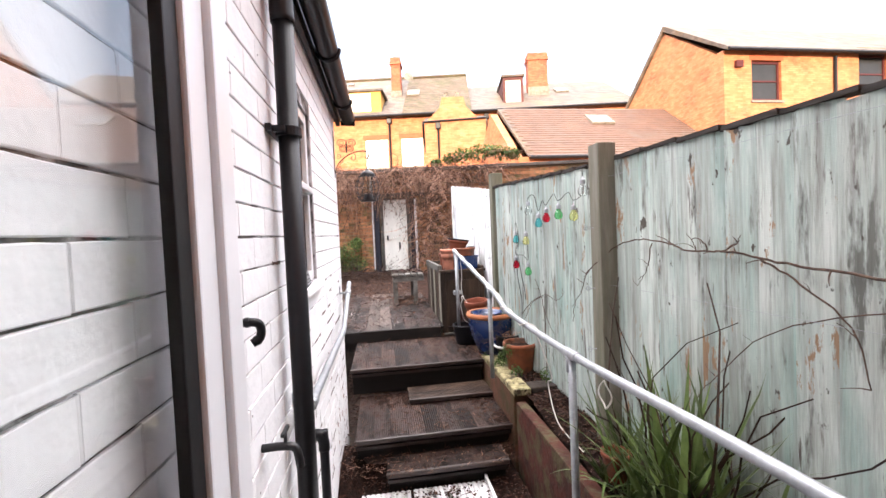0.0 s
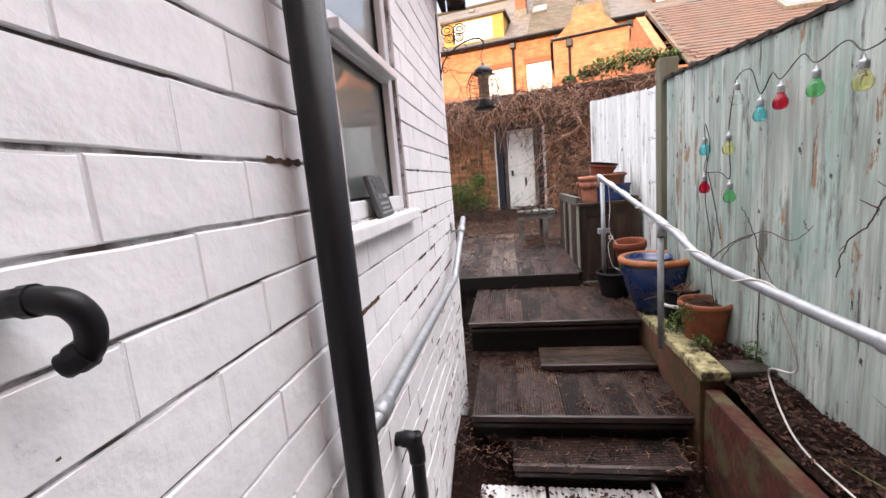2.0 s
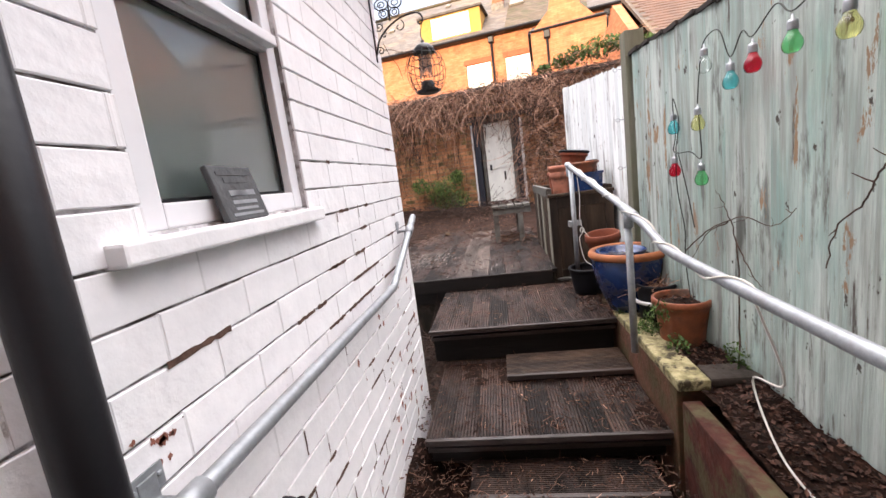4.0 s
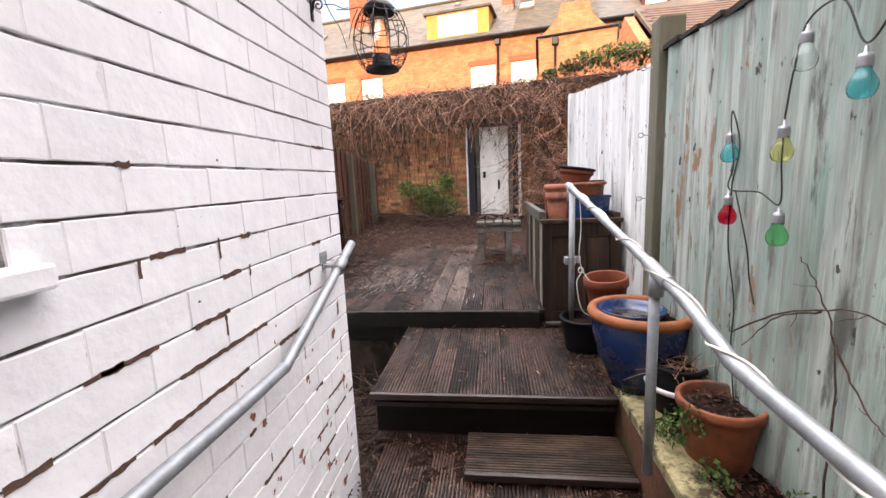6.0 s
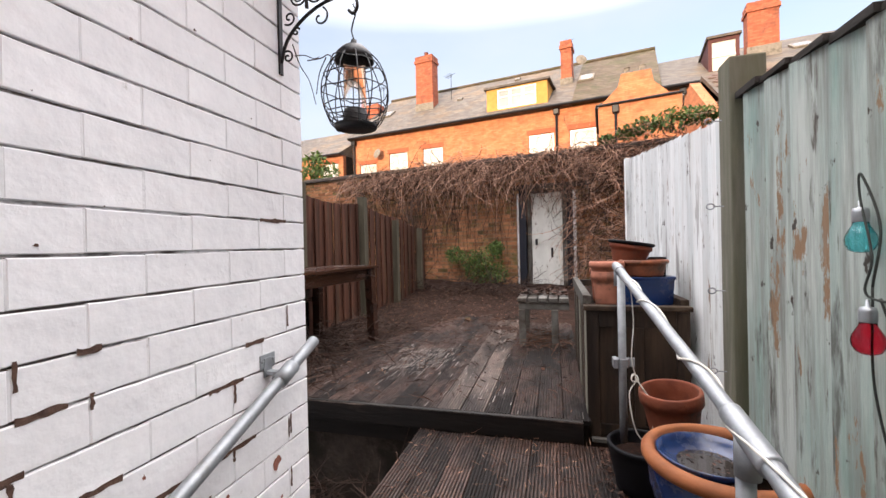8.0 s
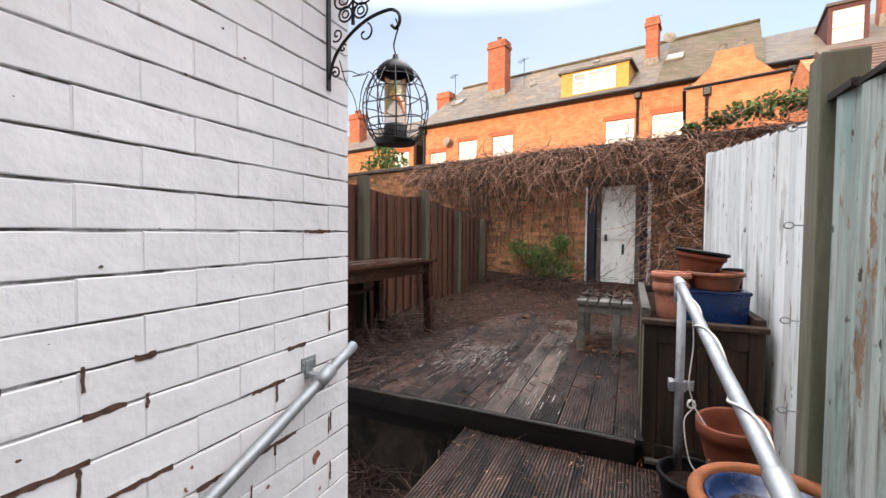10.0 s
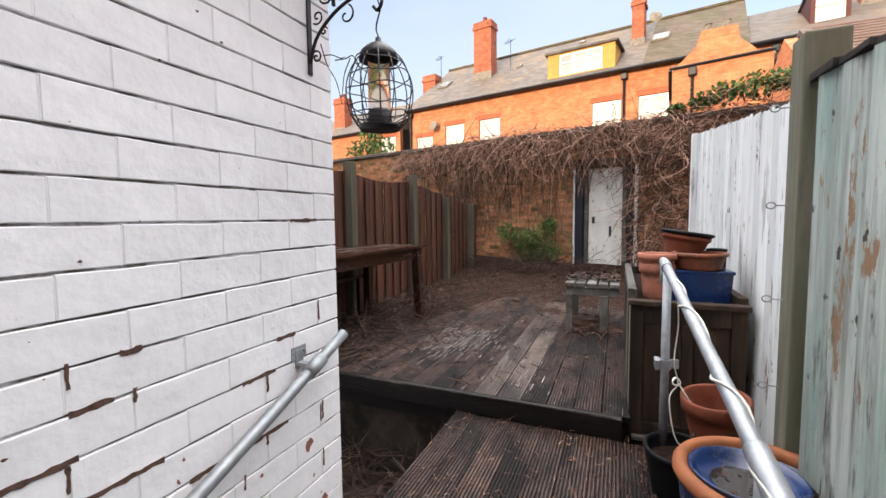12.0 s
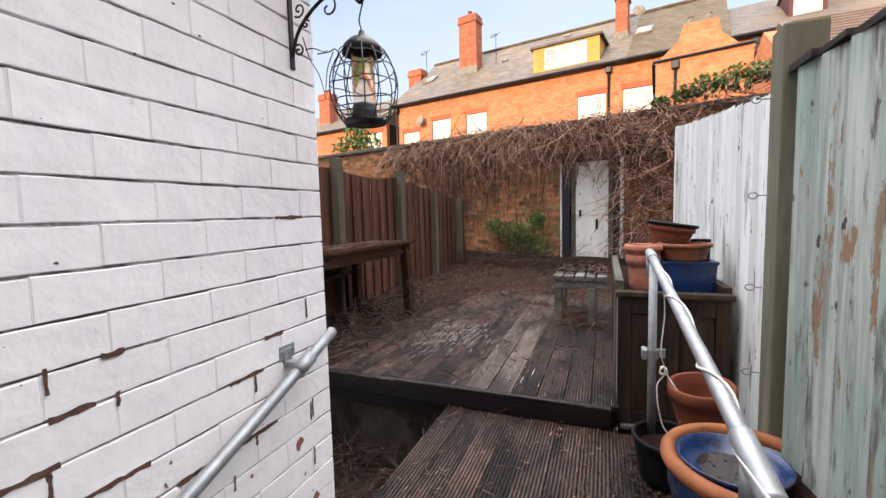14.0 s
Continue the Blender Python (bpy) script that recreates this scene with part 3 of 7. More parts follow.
part("window_sill", boxes((-0.42, 1.505, 1.163, -0.322, 2.172, 1.199), bevel=0.006), M["white_brick"], window_1, "white painted projecting sill")

# panel added behind the glass, its colour standing in for the dim room
part("interior", boxes((-0.59, WIN[0] + 0.01, WIN[2] + 0.01, -0.585, WIN[1] - 0.01, WIN[3] - 0.01)), M["window_dark"], window_1, "grey-green panel standing in for the dim room inside")

# side fence: posts, painted boards, rails and capping
fence = thing("fence", "tall close-board fence in flaking pale green paint", "fence", kind="structure")
fence_far = thing("fence_white", "close-board fence in flaking white paint", "fence", kind="structure")


def board_mesh(h, w, t, seed):
    """A feather-edge board, thin on one side, with an uneven top."""
    rr = random.Random(seed)
    bm = bmesh.new()
    n = 4
    ys = [w * i / n for i in range(n + 1)]
    tops = [h + rr.uniform(-0.004, 0.004) for _ in ys]
    fr = [[bm.verts.new((-t * (0.35 + 0.65 * i / n) + rr.uniform(-0.0012, 0.0012), y, z)) for z in (0, h * 0.5, tops[i])] for i, y in enumerate(ys)]
    bk = [[bm.verts.new((0, y, z)) for z in (0, h * 0.5, tops[i])] for i, y in enumerate(ys)]
    for g, flip in ((fr, True), (bk, False)):
        for i in range(n):
            for k in range(2):
                q = [g[i][k], g[i + 1][k], g[i + 1][k + 1], g[i][k + 1]]
                bm.faces.new(q[::-1] if flip else q)
    for i in range(n):
        bm.faces.new((fr[i][2], fr[i + 1][2], bk[i + 1][2], bk[i][2]))
    for k in range(2):
        bm.faces.new((fr[0][k], fr[0][k + 1], bk[0][k + 1], bk[0][k]))
        bm.faces.new((bk[n][k], bk[n][k + 1], fr[n][k + 1], fr[n][k]))
    return bm


def fence_x(y):
    """The face of the fence bends a little at each post."""
    if y < 2.0:
        return 1.175 + (2.0 - y) * 0.045
    if y < 3.76:
        return 1.175 - (y - 2.0) * 0.090
    return 1.095 + (y - 3.76) * 0.028


def fence_top(y):
    """The height of the fence's top along the garden."""
    if y < 2.0:
        return 1.715 + (y - 0.9) * 0.03
    return 1.735 + (y - 2.0) * 0.046 if y < 3.76 else 1.80 + (y - 3.76) * 0.135


BW = 0.118
boards = {}
for i in range(61):
    y = -0.6 + i * BW
    far = y > 3.72
    h = fence_top(y + BW / 2) - 0.08
    key = (i % 5, round(h, 2), far)
    if key not in boards:
        boards[key] = mesh_of("board", board_mesh(round(h, 2), BW + 0.010, 0.011 if far else 0.018, i))
        boards[key].materials.append(M["white_fence"] if far else M["green_fence"])
    b = part("board", boards[key], None, fence_far if far else fence)
    turn = math.degrees(math.atan2(fence_x(y) - fence_x(y + BW), BW))
    b.matrix_basis = pose(fence_x(y) + 0.012 + 0.003 * (i % 3), y, 0.08, 0, 0, turn)
for y0, y1, far in ((-0.6, 1.95, 0), (2.05, 3.70, 0)):
    bm = bmesh.new()
    n = 12
    for j in range(n):
        a, b2 = y0 + (y1 - y0) * j / n, y0 + (y1 - y0) * (j + 1) / n
        box(bm, fence_x(a) - 0.014, a, fence_top(a) + 0.004 + 0.003 * math.sin(j * 2.1), fence_x(a) + 0.04, b2 + 0.002, fence_top(a) + 0.022)
    part("capping", bm, M["cap"], fence_far if far else fence, "blackened capping strip")
for y, w, top, x0, x1 in ((2.0, 0.10, 1.835, 1.085, 1.185), (3.755, 0.10, 1.955, 1.006, 1.115)):
    bm = boxes((x0, y - w / 2, 0.05, x1, y + w / 2, top), bevel=0.007)
    part("post", bm, M["post"], fence, "mossy square timber post")
part("end_post", boxes((1.135, 6.60, 0.05, 1.21, 6.68, 2.19), bevel=0.006), M["white_fence"], fence_far)
part("end_post", boxes((1.17, 6.73, 0.05, 1.27, 6.82, 2.16), bevel=0.006), M["post"], fence_far)

# raised deck
deck = thing("deck", "raised deck of dark wet grooved timber boards", "deck", kind="structure")


def groove_mesh(length, width, thick, n=9, axis="y", seed=0):
    """A grooved decking board along +y, its top at z 0."""
    rr = random.Random(seed)
    bm = bmesh.new()
    prof = []
    step = width / n
    for i in range(n):
        x = i * step
        prof += [(x + step * 0.05, -0.006), (x + step * 0.28, 0.0), (x + step * 0.72, 0.0), (x + step * 0.95, -0.006)]
    prof[0], prof[-1] = (0, -0.006), (width, -0.006)
    segs = max(2, int(length / 0.5))
    rows = []
    for s in range(segs + 1):
        yy = length * s / segs
        dz = rr.uniform(-0.0007, 0.0007)
        rows.append([bm.verts.new((x, yy, z + dz)) for x, z in prof])
    for a, b in zip(rows, rows[1:]):
        for i in range(len(prof) - 1):
            bm.faces.new((a[i], a[i + 1], b[i + 1], b[i]))
    for row, flip in ((rows[0], False), (rows[-1], True)):
        lo = [bm.verts.new((0, row[0].co.y, -thick)), bm.verts.new((width, row[0].co.y, -thick))]
        f = [lo[0], lo[1]] + row[::-1]
        bm.faces.new(f[::-1] if flip else f)
    for i0, flip in ((0, True), (-1, False)):
        edge = [r[i0] for r in rows]
        x = edge[0].co.x
        lo = [bm.verts.new((x, v.co.y, -thick)) for v in (edge[0], edge[-1])]
        f = edge + lo[::-1]
        bm.faces.new(f if not flip else f[::-1])
    return bm


DB = 0.140
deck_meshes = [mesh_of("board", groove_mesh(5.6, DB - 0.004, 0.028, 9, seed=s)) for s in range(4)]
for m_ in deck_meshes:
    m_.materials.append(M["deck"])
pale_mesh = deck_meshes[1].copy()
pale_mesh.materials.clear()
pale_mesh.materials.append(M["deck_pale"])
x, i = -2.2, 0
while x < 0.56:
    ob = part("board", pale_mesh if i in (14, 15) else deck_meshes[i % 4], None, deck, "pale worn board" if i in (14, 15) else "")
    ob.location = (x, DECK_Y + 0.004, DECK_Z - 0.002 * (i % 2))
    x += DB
    i += 1
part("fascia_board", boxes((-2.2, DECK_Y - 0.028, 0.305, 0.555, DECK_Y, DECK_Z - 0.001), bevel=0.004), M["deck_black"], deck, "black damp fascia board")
# thin pale strip added as the highlight along the board ends
part("worn_edge", boxes((-2.2, DECK_Y - 0.0305, DECK_Z - 0.010, 0.555, DECK_Y - 0.0285, DECK_Z - 0.004)), M["deck_pale"], deck, "pale front edge strip with the sheen in its colour")
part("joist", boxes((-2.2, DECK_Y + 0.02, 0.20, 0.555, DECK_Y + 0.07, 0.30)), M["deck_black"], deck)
# the block's dark colour holds the shade of the gap below the deck
slab("wall_under_deck", boxes((-2.2, DECK_Y + 0.03, -0.25, 0.9, DECK_Y + 0.2, 0.195)), M["dark_block"], "low block wall under the deck, coloured dark for the shade there", "wall")

# steps
def step(name, label, x0, x1, y0, y1, top, rise, across=False, bw=0.12):
    th = thing(name, label, "step", kind="structure")
    if across:
        n = max(1, round((y1 - y0) / bw))
        w = (y1 - y0) / n
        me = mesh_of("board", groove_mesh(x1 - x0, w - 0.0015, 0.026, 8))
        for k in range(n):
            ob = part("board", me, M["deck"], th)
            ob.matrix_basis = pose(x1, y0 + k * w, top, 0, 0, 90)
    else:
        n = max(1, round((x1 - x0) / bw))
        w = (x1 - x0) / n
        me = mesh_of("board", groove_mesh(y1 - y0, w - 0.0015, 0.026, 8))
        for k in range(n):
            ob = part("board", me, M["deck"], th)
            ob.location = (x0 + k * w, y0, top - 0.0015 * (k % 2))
    part("edge_board", boxes((x0 - 0.002, y0 - 0.024, top - 0.030, x1 + 0.002, y0 - 0.001, top + 0.0005), bevel=0.004), M["step_edge"], th, "smooth worn edge board")
    part("batten", boxes((x0 + 0.004, y0 - 0.010, top - 0.070, x1 - 0.004, y0 + 0.034, top - 0.047), bevel=0.004), M["step_edge"], th)
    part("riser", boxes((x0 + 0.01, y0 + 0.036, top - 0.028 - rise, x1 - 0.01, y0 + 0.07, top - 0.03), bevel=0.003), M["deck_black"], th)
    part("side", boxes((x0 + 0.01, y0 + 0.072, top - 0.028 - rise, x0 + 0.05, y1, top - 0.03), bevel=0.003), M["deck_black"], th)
    return th


step_upper = step("step_upper", "upper timber step platform of grooved dark boards", -0.335, 0.80, 3.465, DECK_Y - 0.032, 0.305, 0.20)
step_mid = step("step_middle", "middle timber step platform of grooved dark boards", -0.262, 0.805, 2.705, 3.50, 0.072, 0.12)
step_plank = step("step_plank", "short grooved plank laid as an extra step", 0.13, 0.80, 3.19, 3.455, 0.118, 0.02, across=True, bw=0.13)
for ob in step_plank.children:
    if ob.name.startswith("board"):
        ob.data.materials[0] = M["plank_pale"]
step_low = step("step_lower", "lowest timber tread half covered in soil", -0.06, 0.72, 2.515, 2.70, -0.06, 0.13, across=True, bw=0.1)

# planting bed beside the steps
slab("soil_bed", boxes((0.887, -0.4, -0.25, FENCE_X + 0.03, 4.36, 0.20)), M["soil"], "dark soil bed with dead leaves along the fence", "soil")
kerb = thing("kerb_wall", "low red brick edging wall with mossy coping", "wall", kind="structure")
part("wall_body", boxes((0.81, 2.65, -0.25, 0.92, 4.33, 0.285), bevel=0.01), M["old_brick"], kerb)
part("coping", boxes((0.805, 2.62, 0.287, 0.93, 3.55, 0.335), bevel=0.012), M["moss_stone"], kerb, "mossy yellow coping stone")
part("return_wall", boxes((0.922, 2.655, -0.1, 1.15, 2.745, 0.292), bevel=0.01), M["old_brick"], kerb)
part("return_coping", boxes((0.932, 2.63, 0.294, 1.155, 2.755, 0.334), bevel=0.012), M["dark_block"], kerb, "dark damp coping across the bed")
part("low_wall", boxes((0.815, -0.4, -0.25, 0.885, 2.615, 0.255), bevel=0.01), M["red_render"], kerb, "red-brown painted edging")

# garden end wall with a shed door
BWM = pose(0.3, 9.9, 0, 0, 0, BW_ANGLE)
end_wall = thing("wall_end", "old mossy brick garden wall hung with dead vines", "wall", (0.3, 9.9, 0), BW_ANGLE, kind="structure")
part("wall_body", boxes((-9, 0.012, -0.25, -0.42, 0.35, 2.95), (0.40, 0.012, -0.25, 9, 0.35, 2.95), (-0.42, 0.012, 2.42, 0.40, 0.35, 2.95), (-0.42, 0.30, -0.25, 0.40, 0.35, 2.42)), M["mortar"], end_wall)
part("coping", boxes((-9, -0.06, 2.95, 9, 0.42, 3.03), bevel=0.015), M["slate"], end_wall, "dark weathered coping")
door_1 = thing("door_1", "peeling white wooden shed door in a weathered frame", "door", (0.3, 9.9, 0), BW_ANGLE, kind="structure")
part("door_leaf", boxes((-0.29, 0.06, 0.42, 0.27, 0.10, 2.30), bevel=0.004), M["door_paint"], door_1)
part("door_frame", boxes((-0.36, 0.03, 0.42, -0.295, 0.12, 2.36), (0.275, 0.03, 0.42, 0.34, 0.12, 2.36), (-0.295, 0.03, 2.305, 0.275, 0.12, 2.36), bevel=0.005), M["grey_wood"], door_1)

part("jamb_post", boxes((-0.50, -0.05, 0.42, -0.375, 0.03, 2.42), bevel=0.006), M["dark_paint"], door_1, "dark painted post beside the door")
part("white_strip", boxes((-0.545, -0.03, 0.42, -0.515, 0.0, 2.30), bevel=0.004), M["white_fence"], door_1)
part("dark_panel", boxes((0.36, 0.0, 0.42, 0.47, 0.03, 2.36), bevel=0.004), M["dark_paint"], door_1)
part("white_post", boxes((0.475, -0.05, 0.42, 0.525, -0.01, 2.30), bevel=0.004), M["white_fence"], door_1)
part("lintel", boxes((-0.62, -0.02, 2.37, 0.75, 0.011, 2.46), bevel=0.006), M["grey_wood"], door_1)
part("latch", boxes((-0.225, 0.03, 1.33, -0.18, 0.059, 1.45), bevel=0.008), M["iron"], door_1, "rusty latch")
part("ledge", boxes((-0.28, 0.045, 1.36, 0.26, 0.0595, 1.38), (-0.28, 0.045, 2.08, 0.26, 0.0595, 2.10)), M["door_paint"], door_1)
part("keyhole", boxes((0.06, 0.052, 1.10, 0.10, 0.0597, 1.28), bevel=0.003), M["iron"], door_1, "dark worn plate")

# fence on the far side of the garden
fence_brown = thing("fence_brown", "sagging red-brown close-board fence with mossy posts", "fence", kind="structure")
bmm = [mesh_of("board", board_mesh(1.5, 0.092, 0.015, s)) for s in range(4)]
for m_ in bmm:
    m_.materials.append(M["brown_fence"])
i = 0
y = 3.6
while y < 9.9:
    ob = part("board", bmm[i % 4], None, fence_brown)
    sag = 0.05 * math.sin(math.pi * ((y - 5.7) % 1.4) / 1.4)
    ob.matrix_basis = pose(-2.05 - 0.01 * (i % 3), y, 0.43 - sag + max(0, y - 7.5) * -0.09, 0.4 * math.sin(i * 1.7), 0, 180)
    y += 0.064
    i += 1
for y, top in ((4.27, 2.0), (5.68, 2.02), (7.07, 2.02), (8.21, 1.78), (9.4, 1.7)):
    part("post", boxes((-2.06, y - 0.05, 0.0, -1.96, y + 0.05, top), bevel=0.008), M["brown_post"], fence_brown)
slab("boundary_wall", boxes((-12, -2.2, -0.25, -11.7, 11.5, 2.2), (11.7, -0.4, -0.25, 12, 11.5, 2.2)), M["red_brick"], "plain brick boundary wall", "wall")

# ---------------------------------------------------------------- scattered stuff
def twigs(count, place, length, radius, rng, droop=0.3, seg=4, sides=3):
    """Thin bent twigs: place(rng) gives a start and a direction."""
    bm = bmesh.new()
    for _ in range(count):
        p, d = place(rng)
        p, d = Vector(p), Vector(d).normalized()
        ln = length * rng.uniform(0.4, 1.3)
        pts = [p.copy()]
        for s in range(seg):
            d = (d + Vector((rng.uniform(-1, 1), rng.uniform(-1, 1), rng.uniform(-1, 1))) * 0.35 + Vector((0, 0, -droop))).normalized()
            p = p + d * ln / seg
            pts.append(p.copy())
        tube(pts, radius * rng.uniform(0.6, 1.4), bm, sides, 0.5, False)
    return bm


def leaves(count, place, size, rng, fold=0.3):
    """Small folded leaves lying or hanging at random."""
    bm = bmesh.new()
    for _ in range(count):
        p, tilt = place(rng)
        s = size * rng.uniform(0.6, 1.4)
        m = Matrix.Translation(p) @ Euler((rng.uniform(-tilt, tilt), rng.uniform(-tilt, tilt), rng.uniform(0, 6.28))).to_matrix().to_4x4()
        c = [(-0.5, 0, 0), (-0.1, 0.28, fold * 0.25), (0.5, 0.04, 0), (-0.1, -0.28, fold * 0.25), (0.1, 0, -0.05)]
        v = [bm.verts.new(m @ (Vector(q) * s)) for q in c]
        for q in ((0, 4, 1), (1, 4, 2), (2, 4, 3), (3, 4, 0)):
            bm.faces.new([v[i] for i in q])
    return bm


# green growth
def blob(r, c, e):
    while True:
        v = Vector((r.uniform(-1, 1), r.uniform(-1, 1), r.uniform(-1, 1)))
        if v.length < 1:
            return Vector(c) + Vector((v.x * e[0], v.y * e[1], v.z * e[2]))


def clump(r, centres, ext, tilt=1.4):
    c = r.choice(centres)
    return blob(r, c[:3], tuple(q * c[3] for q in ext)), tilt


# ---------------------------------------------------------------- things
# hand rails
hand_rail = thing("hand_rail", "galvanised steel tube handrail on posts beside the steps", "handrail")
RAIL = [(0.74, -0.2, 0.90), (0.747, 0.66, 0.895), (0.747, 1.61, 0.868), (0.75, 2.45, 0.885), (0.75, 2.62, 0.915), (0.760, 2.97, 0.985), (0.703, 4.17, 1.235)]
rail_pts = curve_points(RAIL, 6)
part("rail", tube(rail_pts, 0.0170, seg=16), M["galv"], hand_rail, smooth=True)
for x, y, z0, z1 in ((0.747, 1.61, -0.24, 0.868), (0.758, 2.985, 0.30, 0.985), (0.712, 4.09, 0.30, 1.215)):
    part("post", tube([(x, y, z0), (x, y, z1)], 0.0165, seg=14), M["galv"], hand_rail, smooth=True)


def along(pts, y):
    for a, b in zip(pts, pts[1:]):
        if a[1] <= y <= b[1]:
            t = (y - a[1]) / max(b[1] - a[1], 1e-6)
            return a + (b - a) * t
    return pts[-1]


for y, w in ((1.61, 0.055), (2.97, 0.075), (4.10, 0.03)):
    a, b = along(rail_pts, y - w), along(rail_pts, y + w)
    part("collar", tube([a, a + (b - a) * 0.04, b - (b - a) * 0.04, b], 0.0218, seg=16), M["galv"], hand_rail, "cast tee collar", smooth=True)
    part("collar", tube([(a.x / 2 + b.x / 2, y + 0.01, a.z / 2 + b.z / 2 - 0.075), (a.x / 2 + b.x / 2, y + 0.008, a.z / 2 + b.z / 2)], 0.0212, seg=16), M["galv"], hand_rail, smooth=True)
part("clamp_lug", boxes((0.735, 4.10, 0.785, 0.765, 4.108, 0.825), bevel=0.002), M["galv"], hand_rail)
part("clamp_plate", boxes((0.672, 4.06, 0.785, 0.690, 4.12, 0.825), bevel=0.002), M["galv"], hand_rail)
part("clamp", lathe([(0.0186, -0.02), (0.024, -0.02), (0.024, 0.02), (0.0186, 0.02)], 18, at=(0.712, 4.09, 0.805)), M["galv"], hand_rail)

# cord wound round the rail and left hanging
cord = thing("cord", "white plastic cord wound loosely round the handrail", "cord")
wound = []
for i in range(90):
    y = 2.05 + i * 0.0205
    c = along(rail_pts, y)
    ang = i * 0.36 + 0.8 * math.sin(i * 0.23)
    wound.append((c.x + 0.0205 * math.cos(ang), c.y, c.z + 0.0205 * math.sin(ang)))
part("coil", tube(wound, 0.0034, seg=6), M["string"], cord, smooth=True)
part("loose_end", tube(curve_points([(0.76, 2.05, 0.86), (0.86, 2.1, 0.6), (0.98, 2.45, 0.42), (0.93, 2.2, 0.29), (0.93, 1.9, 0.275)], 8), 0.0034, seg=6), M["string"], cord, smooth=True)
part("loose_end", tube(curve_points([(0.735, 4.0, 1.17), (0.75, 4.03, 1.0), (0.735, 4.0, 0.85), (0.75, 4.0, 0.76), (0.72, 3.98, 0.70), (0.74, 3.95, 0.56), (0.79, 3.92, 0.52)], 8), 0.0024, seg=6), M["string"], cord, smooth=True)
part("loose_end", tube(curve_points([(0.748, 4.0, 0.77), (0.78, 3.97, 0.72), (0.82, 3.95, 0.66), (0.80, 3.95, 0.58)], 8), 0.0024, seg=6), M["string"], cord, smooth=True)
part("knot", tube([(0.745 + 0.014 * math.cos(a * 0.7), 4.0 + 0.012 * math.sin(a * 1.3), 0.765 + 0.016 * math.sin(a * 0.7)) for a in range(28)], 0.0026, seg=6), M["string"], cord, smooth=True)
tie = thing("tie_loop", "loop of clear plastic tie hanging on the handrail", "tie")
part("loop", tube([(0.752 + 0.006 * math.sin(3 * a), 1.36 + 0.035 * math.sin(a), 0.842 - 0.05 + 0.05 * math.cos(a)) for a in [k * 0.3 for k in range(22)]], 0.003, seg=6), M["string"], tie, smooth=True)

wall_rail = thing("wall_rail", "galvanised steel handrail bracketed to the white wall", "handrail")
wr_pts = curve_points([(-0.292, 1.40, 0.826), (-0.292, 2.1, 0.82), (-0.292, 2.60, 0.815), (-0.292, 2.72, 0.84), (-0.292, 3.24, 1.058)], 6)
part("rail", tube(wr_pts, 0.0165, seg=16), M["galv"], wall_rail, smooth=True)
for y, z in ((1.475, 0.825), (3.10, 0.999)):
    part("bracket", boxes((WALL_X + 0.001, y - 0.016, z - 0.012, WALL_X + 0.006, y + 0.016, z + 0.042), (WALL_X + 0.006, y - 0.012, z - 0.006, -0.305, y + 0.012, z + 0.006), bevel=0.002), M["galv"], wall_rail)
    part("back_plate", boxes((WALL_X + 0.0012, y - 0.030, z + 0.012, WALL_X + 0.004, y + 0.030, z + 0.052), bevel=0.001), M["galv"], wall_rail)
    for dy in (-0.022, 0.022):
        part("screw", lathe([(0, 0.004), (0.004, 0.003), (0.005, 0)], 8), M["galv"], wall_rail).matrix_basis = pose(WALL_X + 0.004, y + dy, z + 0.034, 0, 90, 0)
    a, b = along(wr_pts, y - 0.03), along(wr_pts, y + 0.03)
    part("collar", tube([a, b], 0.0215, seg=16), M["galv"], wall_rail, smooth=True)

# rain goods
gutter = thing("gutter", "black plastic half-round gutter along the eaves", "gutter")
gb = bmesh.new()
ga = [(-0.255 + 0.056 * math.cos(a), 2.385 + 0.056 * math.sin(a)) for a in [math.pi + k * math.pi / 10 for k in range(11)]]
gi = [(-0.255 + 0.051 * math.cos(a), 2.385 + 0.051 * math.sin(a)) for a in [2 * math.pi - k * math.pi / 10 for k in range(11)]]
ring0 = [gb.verts.new((x, -0.40, z)) for x, z in ga + gi]
ring1 = [gb.verts.new((x, CORNER_Y + 0.15, z)) for x, z in ga + gi]
for i in range(len(ring0)):
    j = (i + 1) % len(ring0)
    gb.faces.new((ring0[i], ring0[j], ring1[j], ring1[i]))
part("channel", gb, M["black_plastic"], gutter, smooth=True)
part("stop_end", boxes((-0.313, CORNER_Y + 0.151, 2.325, -0.197, CORNER_Y + 0.165, 2.392), bevel=0.01), M["black_plastic"], gutter)
for y in (0.6, 1.38, 2.2, 3.0):
    part("clip", tube([(-0.255 + 0.060 * math.cos(math.pi + k * math.pi / 8), y, 2.385 + 0.060 * math.sin(math.pi + k * math.pi / 8)) for k in range(9)], 0.012, seg=6), M["black_plastic"], gutter)
drainpipe = thing("drainpipe", "black plastic downpipe clipped to the white wall", "downpipe")
PX, PY = -0.300, 1.372
part("pipe", tube([(PX, PY, -0.2), (PX, PY, 2.12)], 0.032, seg=22), M["black_plastic"], drainpipe, smooth=True)
part("swan_neck", tube(curve_points([(PX, PY, 2.09), (PX, PY, 2.18), (-0.27, PY, 2.26), (-0.255, PY, 2.34)], 6), 0.037, seg=20), M["black_plastic"], drainpipe, smooth=True)
